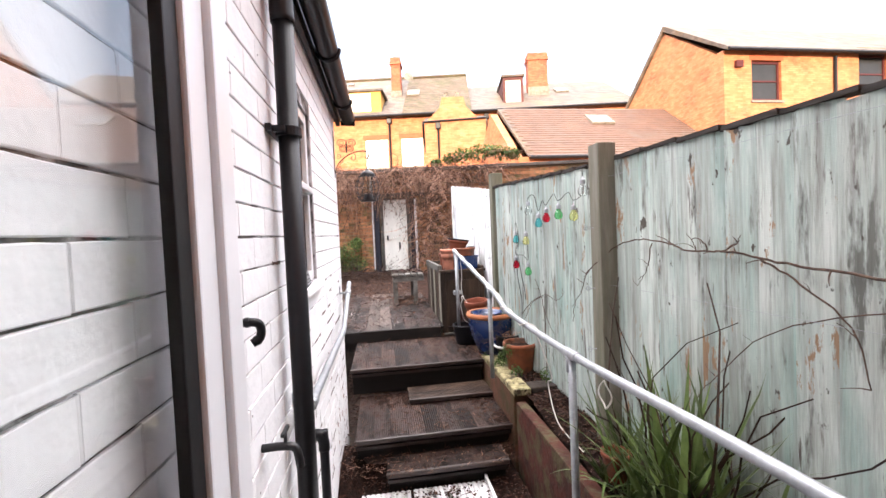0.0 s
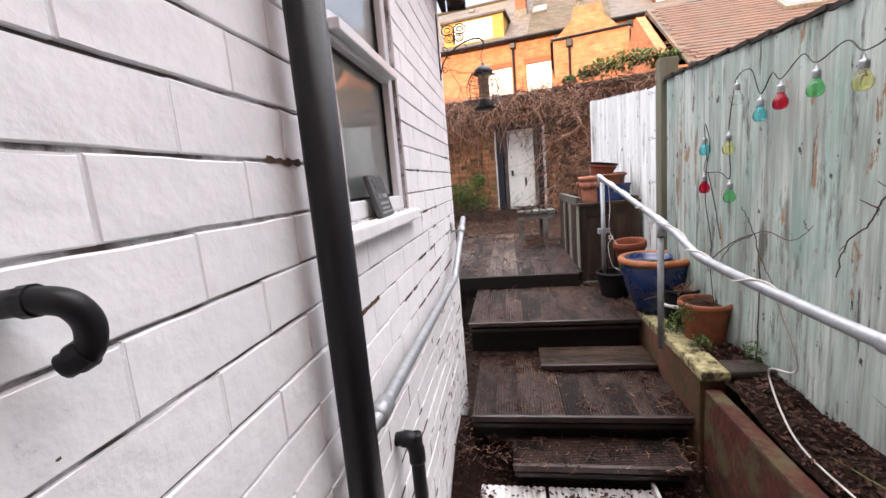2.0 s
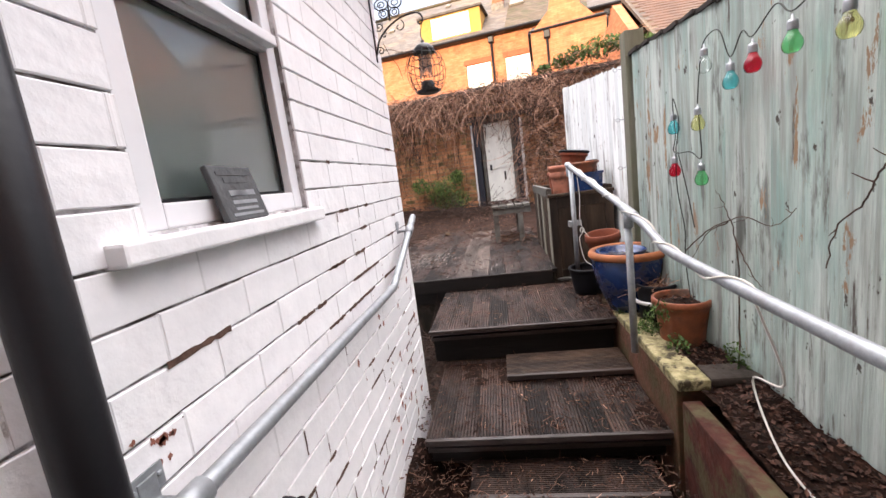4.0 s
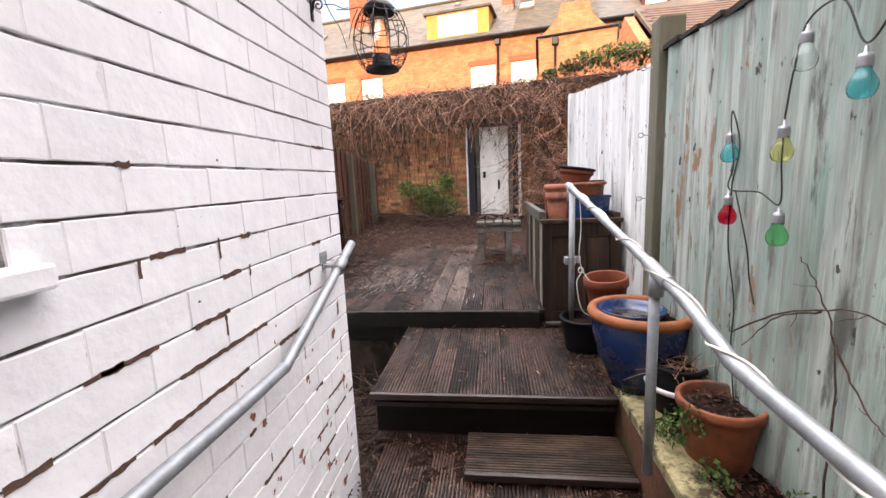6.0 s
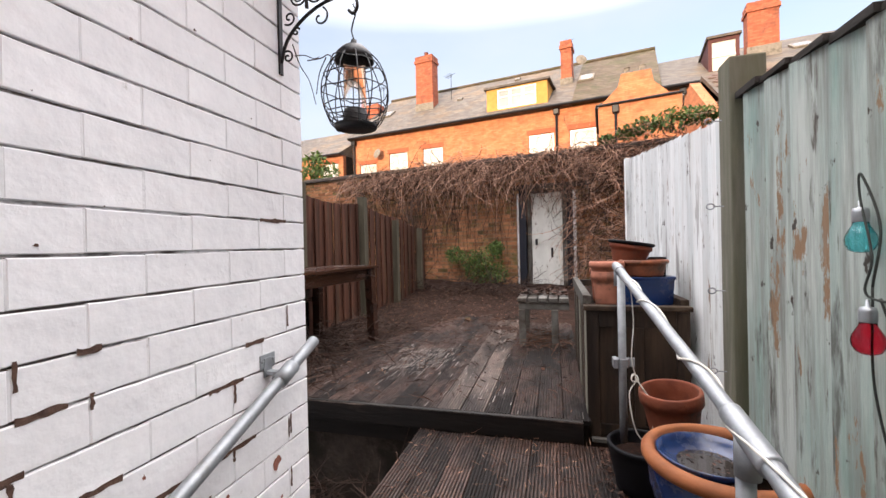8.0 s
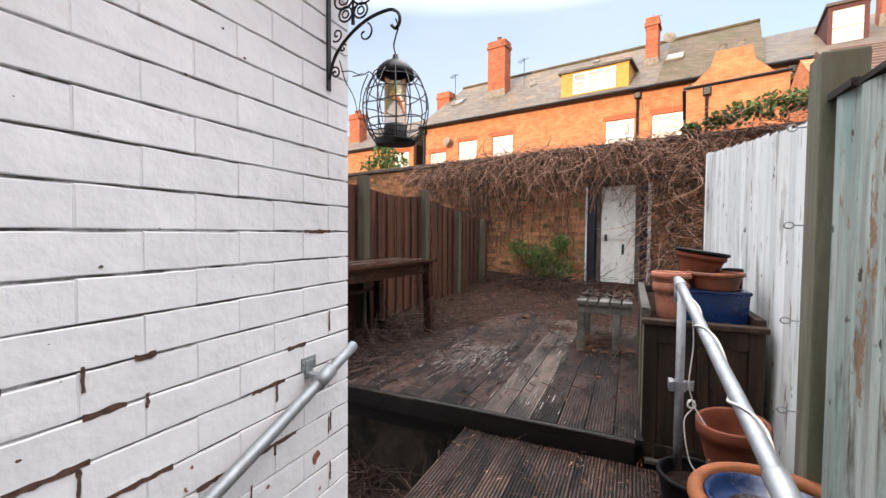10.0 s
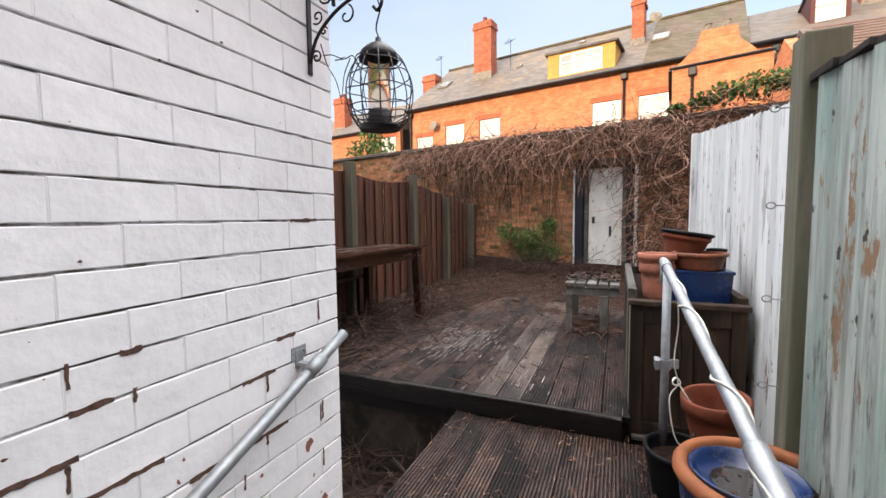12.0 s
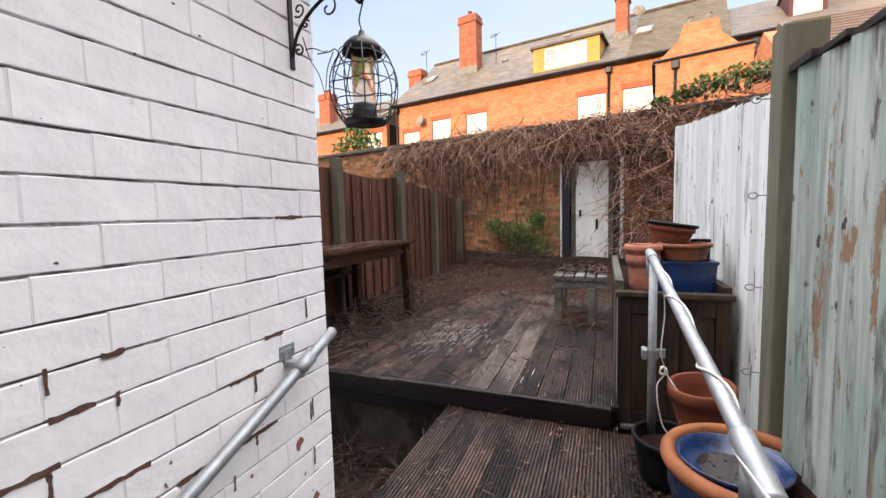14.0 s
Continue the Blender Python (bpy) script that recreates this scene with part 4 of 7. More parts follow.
for z in (1.745,):
    part("clip", lathe([(0.0345, -0.016), (0.041, -0.014), (0.041, 0.014), (0.0345, 0.016)], 22, at=(PX, PY, z)), M["black_plastic"], drainpipe)
    part("clip_arm", boxes((WALL_X + 0.001, PY - 0.075, z - 0.012, WALL_X + 0.018, PY + 0.075, z + 0.012), (WALL_X + 0.018, PY - 0.06, z - 0.010, PX, PY - 0.040, z + 0.010), bevel=0.002), M["black_plastic"], drainpipe)

over = thing("overflow_pipe", "bent black plastic overflow pipe sticking out of the wall", "pipe")
part("pipe", tube(curve_points([(WALL_X, 0.940, 1.219), (-0.338, 0.941, 1.220), (-0.318, 0.943, 1.221), (-0.302, 0.950, 1.216), (-0.298, 0.957, 1.200), (-0.302, 0.956, 1.181), (-0.316, 0.949, 1.172)], 5), 0.0098, seg=14), M["black_plastic"], over, smooth=True)
part("ring", tube([(-0.326, 0.942, 1.2205), (-0.318, 0.9435, 1.221)], 0.0115, seg=14), M["black_plastic"], over)
part("ring", tube([(-0.3025, 0.9558, 1.180), (-0.310, 0.952, 1.1755)], 0.0115, seg=14), M["black_plastic"], over)
waste = thing("waste_pipe", "black plastic waste pipe elbow running down the wall", "pipe")
part("pipe", tube(curve_points([(WALL_X, 1.725, 0.59), (-0.325, 1.725, 0.592), (-0.303, 1.725, 0.575), (-0.299, 1.725, 0.54), (-0.299, 1.725, -0.2)], 5), 0.019, seg=14), M["black_plastic"], waste, smooth=True)
part("elbow", tube(curve_points([(-0.335, 1.725, 0.593), (-0.312, 1.725, 0.588), (-0.300, 1.725, 0.56), (-0.299, 1.725, 0.525)], 4), 0.023, seg=14), M["black_plastic"], waste, smooth=True)
tap = thing("garden_tap", "dark outdoor tap on the wall beside the downpipe", "tap")
part("body", tube(curve_points([(WALL_X, 1.10, 0.86), (-0.30, 1.10, 0.86), (-0.27, 1.10, 0.85), (-0.26, 1.10, 0.80)], 5), 0.011, seg=10), M["iron"], tap, smooth=True)
part("handle", boxes((-0.30, 1.07, 0.895, -0.29, 1.13, 0.905), (-0.299, 1.095, 0.865, -0.291, 1.105, 0.895), bevel=0.002), M["iron"], tap)

# glazed door leaf standing open against the wall
leaf = thing("glazed_door", "white plastic door with clear glass standing open", "door", (-0.290, 0, 0))
part("stile", boxes((-0.03, 0.6025, -0.15, 0.018, 0.667, 2.0), (-0.03, 0.668, -0.15, 0.03, 0.730, 2.0), bevel=0.005), M["upvc"], leaf)
part("stile", boxes((-0.03, -0.40, -0.15, 0.03, -0.24, 2.0), bevel=0.006), M["upvc"], leaf)
part("bottom_rail", boxes((-0.03, -0.24, -0.15, 0.03, 0.60, 0.1), bevel=0.006), M["upvc"], leaf)
part("top_rail", boxes((-0.03, -0.24, 1.88, 0.03, 0.60, 2.0), bevel=0.006), M["upvc"], leaf)
part("gasket", boxes((-0.008, 0.562, 0.101, 0.010, 0.602, 1.879), bevel=0.003), M["gasket"], leaf, "black rubber gasket")
gl = part("pane", boxes((-0.012, -0.239, 0.101, -0.009, 0.60, 1.879)), M["clear_glass"], leaf)
gl.visible_shadow = False

# slate on the sill
slate = thing("slate_sign", "small grey slate sign with faint carved marks", "sign", (-0.343, 1.835, 1.200))
slate.matrix_basis = pose(-0.343, 1.835, 1.200, 0, -14, 4)
part("tablet", boxes((-0.010, -0.08, 0.0, 0.004, 0.08, 0.118), bevel=0.004), M["slate_dark"], slate)
for k, (w, z, h) in enumerate(((0.06, 0.10, 0.008), (0.05, 0.085, 0.01), (0.055, 0.058, 0.012), (0.03, 0.058, 0.012), (0.05, 0.038, 0.008), (0.055, 0.024, 0.006), (0.06, 0.012, 0.006))):
    part("carved_line", boxes((0.004, -w + 0.006 * (k % 3), z - h / 2, 0.0052, w - 0.01 * (k % 2), z + h / 2)), M["galv"] if k > 1 else M["slate_dark"], slate, "pale carved mark")

# planter cabinet, with an open tray on top
cab = thing("planter_cabinet", "weathered brown wooden cabinet used as a planter", "planter")
CX0, CX1, CY0, CY1 = 0.585, 1.075, 4.41, 5.75
part("carcass", boxes((CX0 + 0.02, CY0 + 0.022, 0.33, CX1 - 0.005, CY1 - 0.02, 0.95)), M["box_wood"], cab)
for x0, x1 in ((CX0, CX0 + 0.06), (CX1 - 0.06, CX1)):
    part("stile", boxes((x0, CY0, 0.315, x1, CY0 + 0.022, 0.985), bevel=0.003), M["box_wood"], cab)
part("rail", boxes((CX0 + 0.061, CY0 + 0.001, 0.90, CX1 - 0.061, CY0 + 0.021, 0.985), bevel=0.003), M["box_wood"], cab)
part("rail", boxes((CX0 + 0.061, CY0 + 0.001, 0.33, CX1 - 0.061, CY0 + 0.021, 0.39), bevel=0.003), M["box_wood"], cab)
part("muntin", boxes((0.815, CY0 + 0.001, 0.391, 0.862, CY0 + 0.021, 0.899), bevel=0.003), M["box_wood"], cab)
for x0, x1 in ((CX0 + 0.061, 0.814), (0.863, CX1 - 0.061)):
    part("panel", boxes((x0 + 0.001, CY0 + 0.012, 0.391, x1 - 0.001, CY0 + 0.0215, 0.899), bevel=0.004), M["box_wood"], cab)
part("trim", boxes((CX0 - 0.012, CY0 - 0.014, 0.986, CX1 + 0.012, CY0 + 0.05, 1.012), bevel=0.005), M["box_wood"], cab)
part("trim", boxes((CX0 - 0.012, CY0 + 0.051, 0.986, CX0 + 0.03, CY1, 1.060), bevel=0.005), M["grey_wood"], cab, "grey weathered tray edge")
part("trim", boxes((CX1 - 0.03, CY0 + 0.051, 0.986, CX1 + 0.012, CY1, 1.04), bevel=0.005), M["box_wood"], cab)
part("trim", boxes((CX0 + 0.031, CY1 - 0.03, 0.986, CX1 - 0.031, CY1, 1.04), bevel=0.005), M["box_wood"], cab)
part("soil", boxes((CX0 + 0.031, CY0 + 0.051, 0.951, CX1 - 0.031, CY1 - 0.031, 0.985)), M["soil"], cab, "dark soil in the tray")
for k in range(9):
    y0 = CY0 + 0.03 + k * 0.145
    part("plank", boxes((CX0 - 0.002 - 0.004 * (k % 2), y0, 0.425, CX0 + 0.018, y0 + 0.138, 0.984), bevel=0.004), M["box_wood"] if k % 3 else M["post"], cab)
part("plank", boxes((0.60, 4.37, 0.306, 1.06, 4.40, 0.328), bevel=0.004), M["grey_wood"], cab)

# garden table
table = thing("garden_table", "dark wet wooden garden table with a slatted top", "table", (-1.68, 5.05, DECK_Z), -3)
for k in range(6):
    part("slat", boxes((-0.36 + k * 0.122, -0.90, 0.725, -0.36 + k * 0.122 + 0.112, 0.90, 0.752), bevel=0.004), M["table_wood"], table)
for sx in (-1, 1):
    part("apron", boxes((sx * 0.30 - 0.013, -0.80, 0.62, sx * 0.30 + 0.013, 0.80, 0.72), bevel=0.003), M["table_wood"], table)
for sy in (-1, 1):
    part("apron", boxes((-0.28, sy * 0.815 - 0.013, 0.62, 0.28, sy * 0.815 + 0.013, 0.72), bevel=0.003), M["table_wood"], table)
for sx in (-1, 1):
    for sy in (-1, 1):
        lb = boxes((sx * 0.30 - 0.04, sy * 0.80 - 0.04, 0, sx * 0.30 + 0.04, sy * 0.80 + 0.04, 0.722), bevel=0.005)
        for v in lb.verts:
            if v.co.z < 0.3:
                v.co.x += 0.018 * sx
                v.co.y += 0.018 * sy
        part("leg", lb, M["table_wood"], table)
bench = thing("garden_bench", "dark wooden bench standing behind the table", "bench", (-1.98, 5.0, DECK_Z))
part("seat", boxes((-0.05, -0.8, 0.40, 0.03, 0.8, 0.44), bevel=0.005), M["table_wood"], bench)
for y in (-0.7, 0.7):
    part("leg", boxes((-0.05, y - 0.03, 0.0, 0.02, y + 0.03, 0.40), bevel=0.004), M["table_wood"], bench)

# slatted stool
stool = thing("garden_stool", "weathered grey slatted wooden stool with dead leaves", "stool", (0.32, 6.15, DECK_Z))
for k in range(5):
    part("slat", boxes((-0.225 + k * 0.092, -0.27, 0.402, -0.225 + k * 0.092 + 0.078, 0.35, 0.440), bevel=0.006), M["grey_wood"], stool)
for sy in (-0.235, 0.32):
    part("rail", boxes((-0.215, sy - 0.015, 0.335, 0.225, sy + 0.015, 0.40), bevel=0.004), M["grey_wood"], stool)
for sx in (-0.185, 0.10):
    for sy in (-0.235, 0.32):
        part("leg", boxes((sx - 0.03, sy - 0.032, 0, sx + 0.03, sy + 0.032, 0.334), bevel=0.005), M["grey_wood"], stool)
rl = random.Random(31)
tagged(part("stool_leaves", leaves(260, lambda r: (Vector((r.uniform(0.10, 0.54), r.uniform(6.0, 6.50), DECK_Z + 0.447 + 0.025 * r.random())), 0.5), 0.05, rl), M["leaf_dead"]), "dead leaves heaped on the stool", "leaves", kind="stuff")


# pots
def pot_profile(r, h, rb, wall=0.012, rim=0.04, lip=0.010, belly=0.0, fill=0.8):
    q = []
    for k in range(7):
        t = k / 6
        q.append((rb + (r - lip - rb) * t + belly * math.sin(math.pi * t), (h - rim) * t))
    inner = rb + (r - lip - rb) * fill + belly * math.sin(math.pi * fill) - wall
    return [(0, 0)] + q + [(r, h - rim + 0.004), (r + 0.001, h - rim * 0.5), (r, h - 0.004), (r - 0.004, h), (r - wall, h), (r - wall - 0.004, h - 0.006), (r - lip - wall, h - rim), (inner, h * fill - 0.02), (inner * 0.6, h * fill - 0.035), (0, h * fill - 0.03)]


def pot(name, label, loc, r, h, rb, material, tilt=(0, 0), soil=True, group="", fill=0.8, **kw):
    th = thing(name, label, "pot", loc, group=group)
    th.matrix_basis = pose(*loc, *tilt)
    part("body", lathe(pot_profile(r, h, rb, fill=fill, **kw), 40), material, th, smooth=True)
    if soil:
        part("soil", lathe([(0, h * fill + 0.006), (r * 0.35, h * fill + 0.010), (r * 0.7, h * fill), (r - kw.get("lip", 0.010) - kw.get("wall", 0.012) - 0.001, h * fill - 0.01)], 24), M["soil"], th, "dark potting soil", smooth=True)
    return th


bp = thing("blue_glazed_pot", "large blue glazed pot with a terracotta rim", "pot", (0.905, 3.53, 0.337))
part("body", lathe([(0, 0), (0.115, 0), (0.14, 0.06), (0.175, 0.15), (0.20, 0.25), (0.205, 0.315), (0.200, 0.33), (0.18, 0.33), (0.175, 0.25), (0, 0.24)], 48), M["blue_glaze"], bp, "blue glazed body", smooth=True)
part("rim", lathe([(0.196, 0.318), (0.214, 0.322), (0.222, 0.335), (0.221, 0.348), (0.212, 0.360), (0.198, 0.364), (0.184, 0.358), (0.178, 0.34), (0.181, 0.325), (0.196, 0.318)], 48), M["terracotta_rim"], bp, "bare orange terracotta rim", smooth=True)
part("soil", lathe([(0, 0.325), (0.1, 0.322), (0.179, 0.315)], 32), M["soil"], bp, "dark soil", smooth=True)
dish = thing("blue_dish", "blue glazed dish of rain water in the pot", "dish", (0.865, 3.52, 0.655))
part("body", lathe([(0, 0), (0.11, 0.0), (0.135, 0.03), (0.142, 0.045), (0.136, 0.047), (0.126, 0.028), (0.105, 0.010), (0, 0.008)], 40), M["blue_glaze"], dish, smooth=True)
part("water", lathe([(0, 0.0125), (0.03, 0.0125), (0.085, 0.0122)], 40), M["water"], dish, "still rain water")
tp1 = pot("terracotta_pot", "terracotta pot of old soil beside the handrail", (1.0, 3.045, 0.30), 0.130, 0.240, 0.090, M["terracotta_wet"], rim=0.035, fill=0.86)
pot("terracotta_pot", "empty terracotta pot leaning beside the planter", (0.895, 4.0, 0.50), 0.118, 0.235, 0.082, M["terracotta"], tilt=(4, -5), soil=False, fill=0.45, rim=0.055)
pot("terracotta_pot", "small terracotta pot half hidden in the strap leaves", (0.965, 1.66, 0.27), 0.066, 0.130, 0.046, M["terracotta"], soil=False, fill=0.5, rim=0.02)
dp = pot("black_plant_pot", "black plastic pot of dead stems with a white saucer rim", (0.99, 3.33, 0.335), 0.105, 0.20, 0.085, M["black_pot"], rim=0.02, lip=0.004, fill=0.85)
part("saucer_rim", lathe([(0.107, 0.10), (0.120, 0.10), (0.124, 0.112), (0.118, 0.120), (0.1075, 0.116)], 36), M["white_rim"], dp, "white plastic rim", smooth=True)
part("dead_stems", twigs(60, lambda r: ((r.uniform(-0.07, 0.07), r.uniform(-0.07, 0.07), 0.17), (r.uniform(-1, 1), r.uniform(-1, 1), 0.5)), 0.16, 0.002, rl, 0.15, 5), M["twig"], dp, "dry bent stems")
pot("black_plant_pot", "wide black plastic pot standing on the step", (0.765, 3.99, 0.312), 0.135, 0.19, 0.10, M["black_pot"], rim=0.02, lip=0.004, fill=0.75)
def ring_spot(r, c, r0, z):
    a, q = r.uniform(0, 6.283), r0 * math.sqrt(r.random())
    return Vector((c[0] + q * math.cos(a), c[1] + q * math.sin(a), z + 0.008 * r.random()))


tagged(part("pot_leaves", leaves(22, lambda r: (ring_spot(r, (0.865, 3.52), 0.085, 0.671), 0.3), 0.016, rl), M["leaf_dead"]), "dead leaves floating in the blue dish", "leaves", kind="stuff")
tagged(part("pot_leaves", leaves(160, lambda r: (ring_spot(r, (1.0, 3.045), 0.10, 0.512), 0.6), 0.020, rl), M["leaf_dead"]), "dead leaves on the soil of a terracotta pot", "leaves", kind="stuff")
# pots on the planter
GP = "pots on the planter"
tr = thing("blue_trough", "rectangular blue glazed plant trough", "pot", (0.905, 4.66, 0.986), 2, group=GP)
tb = boxes((-0.13, -0.10, 0, 0.13, 0.10, 0.155), bevel=0.008)
for v in tb.verts:
    if v.co.z > 0.1:
        v.co.x *= 1.07
        v.co.y *= 1.07
part("body", tb, M["blue_glaze"], tr)
part("rim", boxes((-0.145, -0.113, 0.148, 0.145, 0.113, 0.166), bevel=0.006), M["blue_glaze"], tr)
pot("terracotta_bowl", "shallow terracotta bowl set on the blue trough", (0.91, 4.64, 1.153), 0.128, 0.088, 0.098, M["terracotta_wet"], rim=0.022, lip=0.012, group=GP, fill=0.7)
pot("terracotta_pot", "pinkish terracotta pot with a moulded rim", (0.712, 4.60, 0.986), 0.085, 0.195, 0.062, M["terracotta_pink"], rim=0.05, group=GP)
pot("terracotta_pot", "pinkish terracotta pot nested inside another", (0.712, 4.60, 1.05), 0.094, 0.185, 0.064, M["terracotta_pink"], rim=0.035, group=GP)
pot("terracotta_pot", "old terracotta pot behind the others", (0.72, 4.82, 0.986), 0.085, 0.20, 0.065, M["terracotta"], rim=0.04, group=GP)
tip = pot("terracotta_bowl", "terracotta bowl tipped on top of the pots", (0.85, 4.78, 1.20), 0.118, 0.128, 0.080, M["terracotta"], tilt=(0, 9), rim=0.03, soil=False, group=GP)
part("liner", lathe([(0.105, 0.122), (0.126, 0.129), (0.132, 0.140), (0.124, 0.146), (0.09, 0.136), (0, 0.130)], 36), M["black_pot"], tip, "black plastic liner", smooth=True)
pot("black_plant_pot", "black plastic pot leaning against the fence", (1.015, 4.80, 0.99), 0.05, 0.26, 0.042, M["black_pot"], soil=False, rim=0.015, lip=0.003, group=GP)
pot("terracotta_pot", "terracotta pot holding up the tipped bowl", (0.86, 4.84, 0.986), 0.08, 0.215, 0.06, M["terracotta"], soil=False, rim=0.035, group=GP)

# weeds
weed = thing("weed", "small green weed growing over the coping edge", "plant")
wc = [(0.885, 2.98, 0.50, 0.8), (0.87, 3.05, 0.44, 0.9), (0.86, 3.10, 0.37, 0.9), (0.86, 3.15, 0.34, 0.7), (0.92, 2.9, 0.36, 0.8), (0.83, 3.45, 0.33, 0.5)]
tagged(part("leaf_mass", leaves(640, lambda r: clump(r, wc, (0.06, 0.08, 0.07)), 0.017, rl), M["leaf"], weed), kind="stuff")
weed2 = thing("weed", "low green weeds at the foot of the fence", "plant")
wc2 = [(1.08, 3.1, 0.42, 0.8), (1.09, 2.75, 0.36, 0.7), (1.05, 3.25, 0.45, 0.6)]
tagged(part("leaf_mass", leaves(300, lambda r: clump(r, wc2, (0.05, 0.12, 0.10)), 0.022, rl), M["leaf"], weed2), kind="stuff")
weed3 = thing("weed", "sprig of green weed in the black pot", "plant")
tagged(part("leaf_mass", leaves(90, lambda r: (blob(r, (0.815, 3.93, 0.53), (0.04, 0.04, 0.05)), 1.2), 0.014, rl), M["leaf"], weed3), kind="stuff")


# strap-leaved plant
def blade_mesh(r, base, count, length, spread, width):
    bm = bmesh.new()
    for _ in range(count):
        az, el = r.uniform(0, 6.28), r.uniform(0.15, spread)
        d = Vector((math.cos(az) * math.sin(el) * 0.8, math.sin(az) * math.sin(el), math.cos(el)))
        side = d.cross(Vector((0, 0, 1))).normalized()
        p = Vector(base) + Vector((r.uniform(-0.09, 0.07), r.uniform(-0.16, 0.16), 0))
        ln, w = length * r.uniform(0.5, 1.15), width * r.uniform(0.6, 1.2)
        bend = r.uniform(0.04, 0.20)
        prev = None
        n = 7
        for k in range(n + 1):
            t = k / n
            ww = w * (1 - t ** 2.2) * (0.6 + 0.8 * min(1, t * 4)) + 0.0006
            a, c, b = bm.verts.new(p - side * ww), bm.verts.new(p + Vector((0, 0, -ww * 0.35))), bm.verts.new(p + side * ww)
            if prev:
                bm.faces.new((prev[0], prev[1], c, a))
                bm.faces.new((prev[1], prev[2], b, c))
            prev = (a, c, b)
            d = (d + Vector((0, 0, -bend * (0.4 + t)))).normalized()
            p = p + d * ln / n
            p.x = min(p.x, fence_x(p.y) - 0.015)
            p.y = min(p.y, 1.68 + 0.02 * t)
    return bm


iris = thing("strap_plant", "clump of green strap-leaved plants against the fence", "plant", (0, 0, 0))
tagged(part("leaf_mass", blade_mesh(rl, (1.03, 1.48, 0.26), 78, 0.56, 0.85, 0.008), M["blade"], iris), kind="stuff")
tagged(part("leaf_mass", blade_mesh(rl, (1.05, 1.30, 0.26), 40, 0.62, 0.7, 0.013), M["blade"], iris), kind="stuff")
tagged(part("leaf_mass", blade_mesh(rl, (0.98, 1.60, 0.26), 90, 0.30, 1.3, 0.005), M["blade"], iris, "fine arching leaves"), kind="stuff")
part("flower_stalk", twigs(26, lambda r: ((1.06 + r.uniform(-0.04, 0.03), r.uniform(1.05, 1.7), 0.3), (r.uniform(-0.25, 0.1), r.uniform(-0.5, 0.4), 1)), 0.75, 0.005, rl, -0.02, 5), M["twig_dark"], iris, "dark old flower stems")

# bare climber on the fence
climber = thing("bare_climber", "bare brown climber stem trained along the fence", "climber")


def on_fence(y, z, d=0.025):
    return Vector((fence_x(y) - d - (0.075 if abs(y - 2.0) < 0.06 else 0), y, z))


def stem(pts, r0, taper=0.4):
    c = curve_points([on_fence(*p) for p in pts], 6)
    c = [p + Vector((rl.uniform(-1, 1), rl.uniform(-1, 1), rl.uniform(-1, 1))) * 0.003 for p in c]
    part("stem", tube(c, r0, seg=6, taper=taper), M["climber"], climber, smooth=True)
    for p in c[3::5]:
        if rl.random() < 0.6:
            part("side_shoot", twigs(1, lambda r: (p, (-0.25, r.uniform(-1, 1), r.uniform(-0.8, 0.8))), 0.05, r0 * 0.5, rl, 0.0, 3, 4), M["climber"], climber)


stem([(0.5, 1.20), (0.85, 1.24), (1.1, 1.267), (1.23, 1.29), (1.33, 1.293), (1.465, 1.292), (1.55, 1.316), (1.74, 1.336), (1.92, 1.301), (1.99, 1.215, 0.02), (2.05, 1.17, 0.03), (2.146, 1.113, 0.07), (2.18, 1.04, 0.07), (2.267, 0.96, 0.06), (2.294, 0.84, 0.06)], 0.0048)
stem([(1.50, 1.30), (1.56, 1.33), (1.63, 1.355)], 0.003)
stem([(1.30, 1.29), (1.24, 1.32), (1.22, 1.35)], 0.003)
stem([(1.36, 1.29), (1.38, 1.33), (1.43, 1.34), (1.41, 1.30)], 0.003)
stem([(1.66, 1.32), (1.68, 1.24), (1.71, 1.18), (1.76, 1.12)], 0.0028)
stem([(0.75, 1.18), (1.1, 1.05), (1.3, 0.86), (1.45, 0.66), (1.5, 0.3)], 0.0022)
stem([(1.15, 1.27), (1.05, 1.22), (0.9, 1.10), (0.86, 0.95)], 0.004)
stem([(3.1, 0.75), (2.9, 0.88), (2.7, 0.95), (2.55, 0.93), (2.45, 1.0)], 0.003)
stem([(2.73, 0.30), (2.72, 0.6), (2.74, 0.85), (2.80, 0.98), (2.86, 1.05)], 0.0035)
stem([(2.74, 0.85), (2.66, 0.75), (2.6, 0.7)], 0.003)
stem([(2.78, 0.92), (2.92, 0.86), (3.05, 0.72)], 0.003)
wire_thing = thing("fence_wire", "thin wires stretched along the fence", "wire")
for z in (1.66, 1.10):
    part("wire", tube([on_fence(y, z + 0.01 * math.sin(y * 3), 0.035) for y in (0.2, 1.0, 2.1)], 0.0008, seg=5), M["galv"], wire_thing)
for y, x, zs in ((3.72, 0.968, (1.745, 1.455, 1.167, 0.892)), (2.02, 1.066, (1.40, 1.08, 0.755))):
    for z in zs:
        th = thing("screw_eye", "steel screw eye in the fence post", "screw eye", (x, y, z), group="screw eyes in the posts")
        ringp = [(-0.020 + 0.012 * math.cos(a), 0, 0.012 * math.sin(a) * 0.8) for a in [k * 0.45 for k in range(15)]]
        part("eye", tube(ringp, 0.0022, seg=6), M["galv"], th, smooth=True)
        part("shank", tube([(-0.008, 0, 0), (0.02, 0, 0)], 0.0022, seg=6), M["galv"], th)

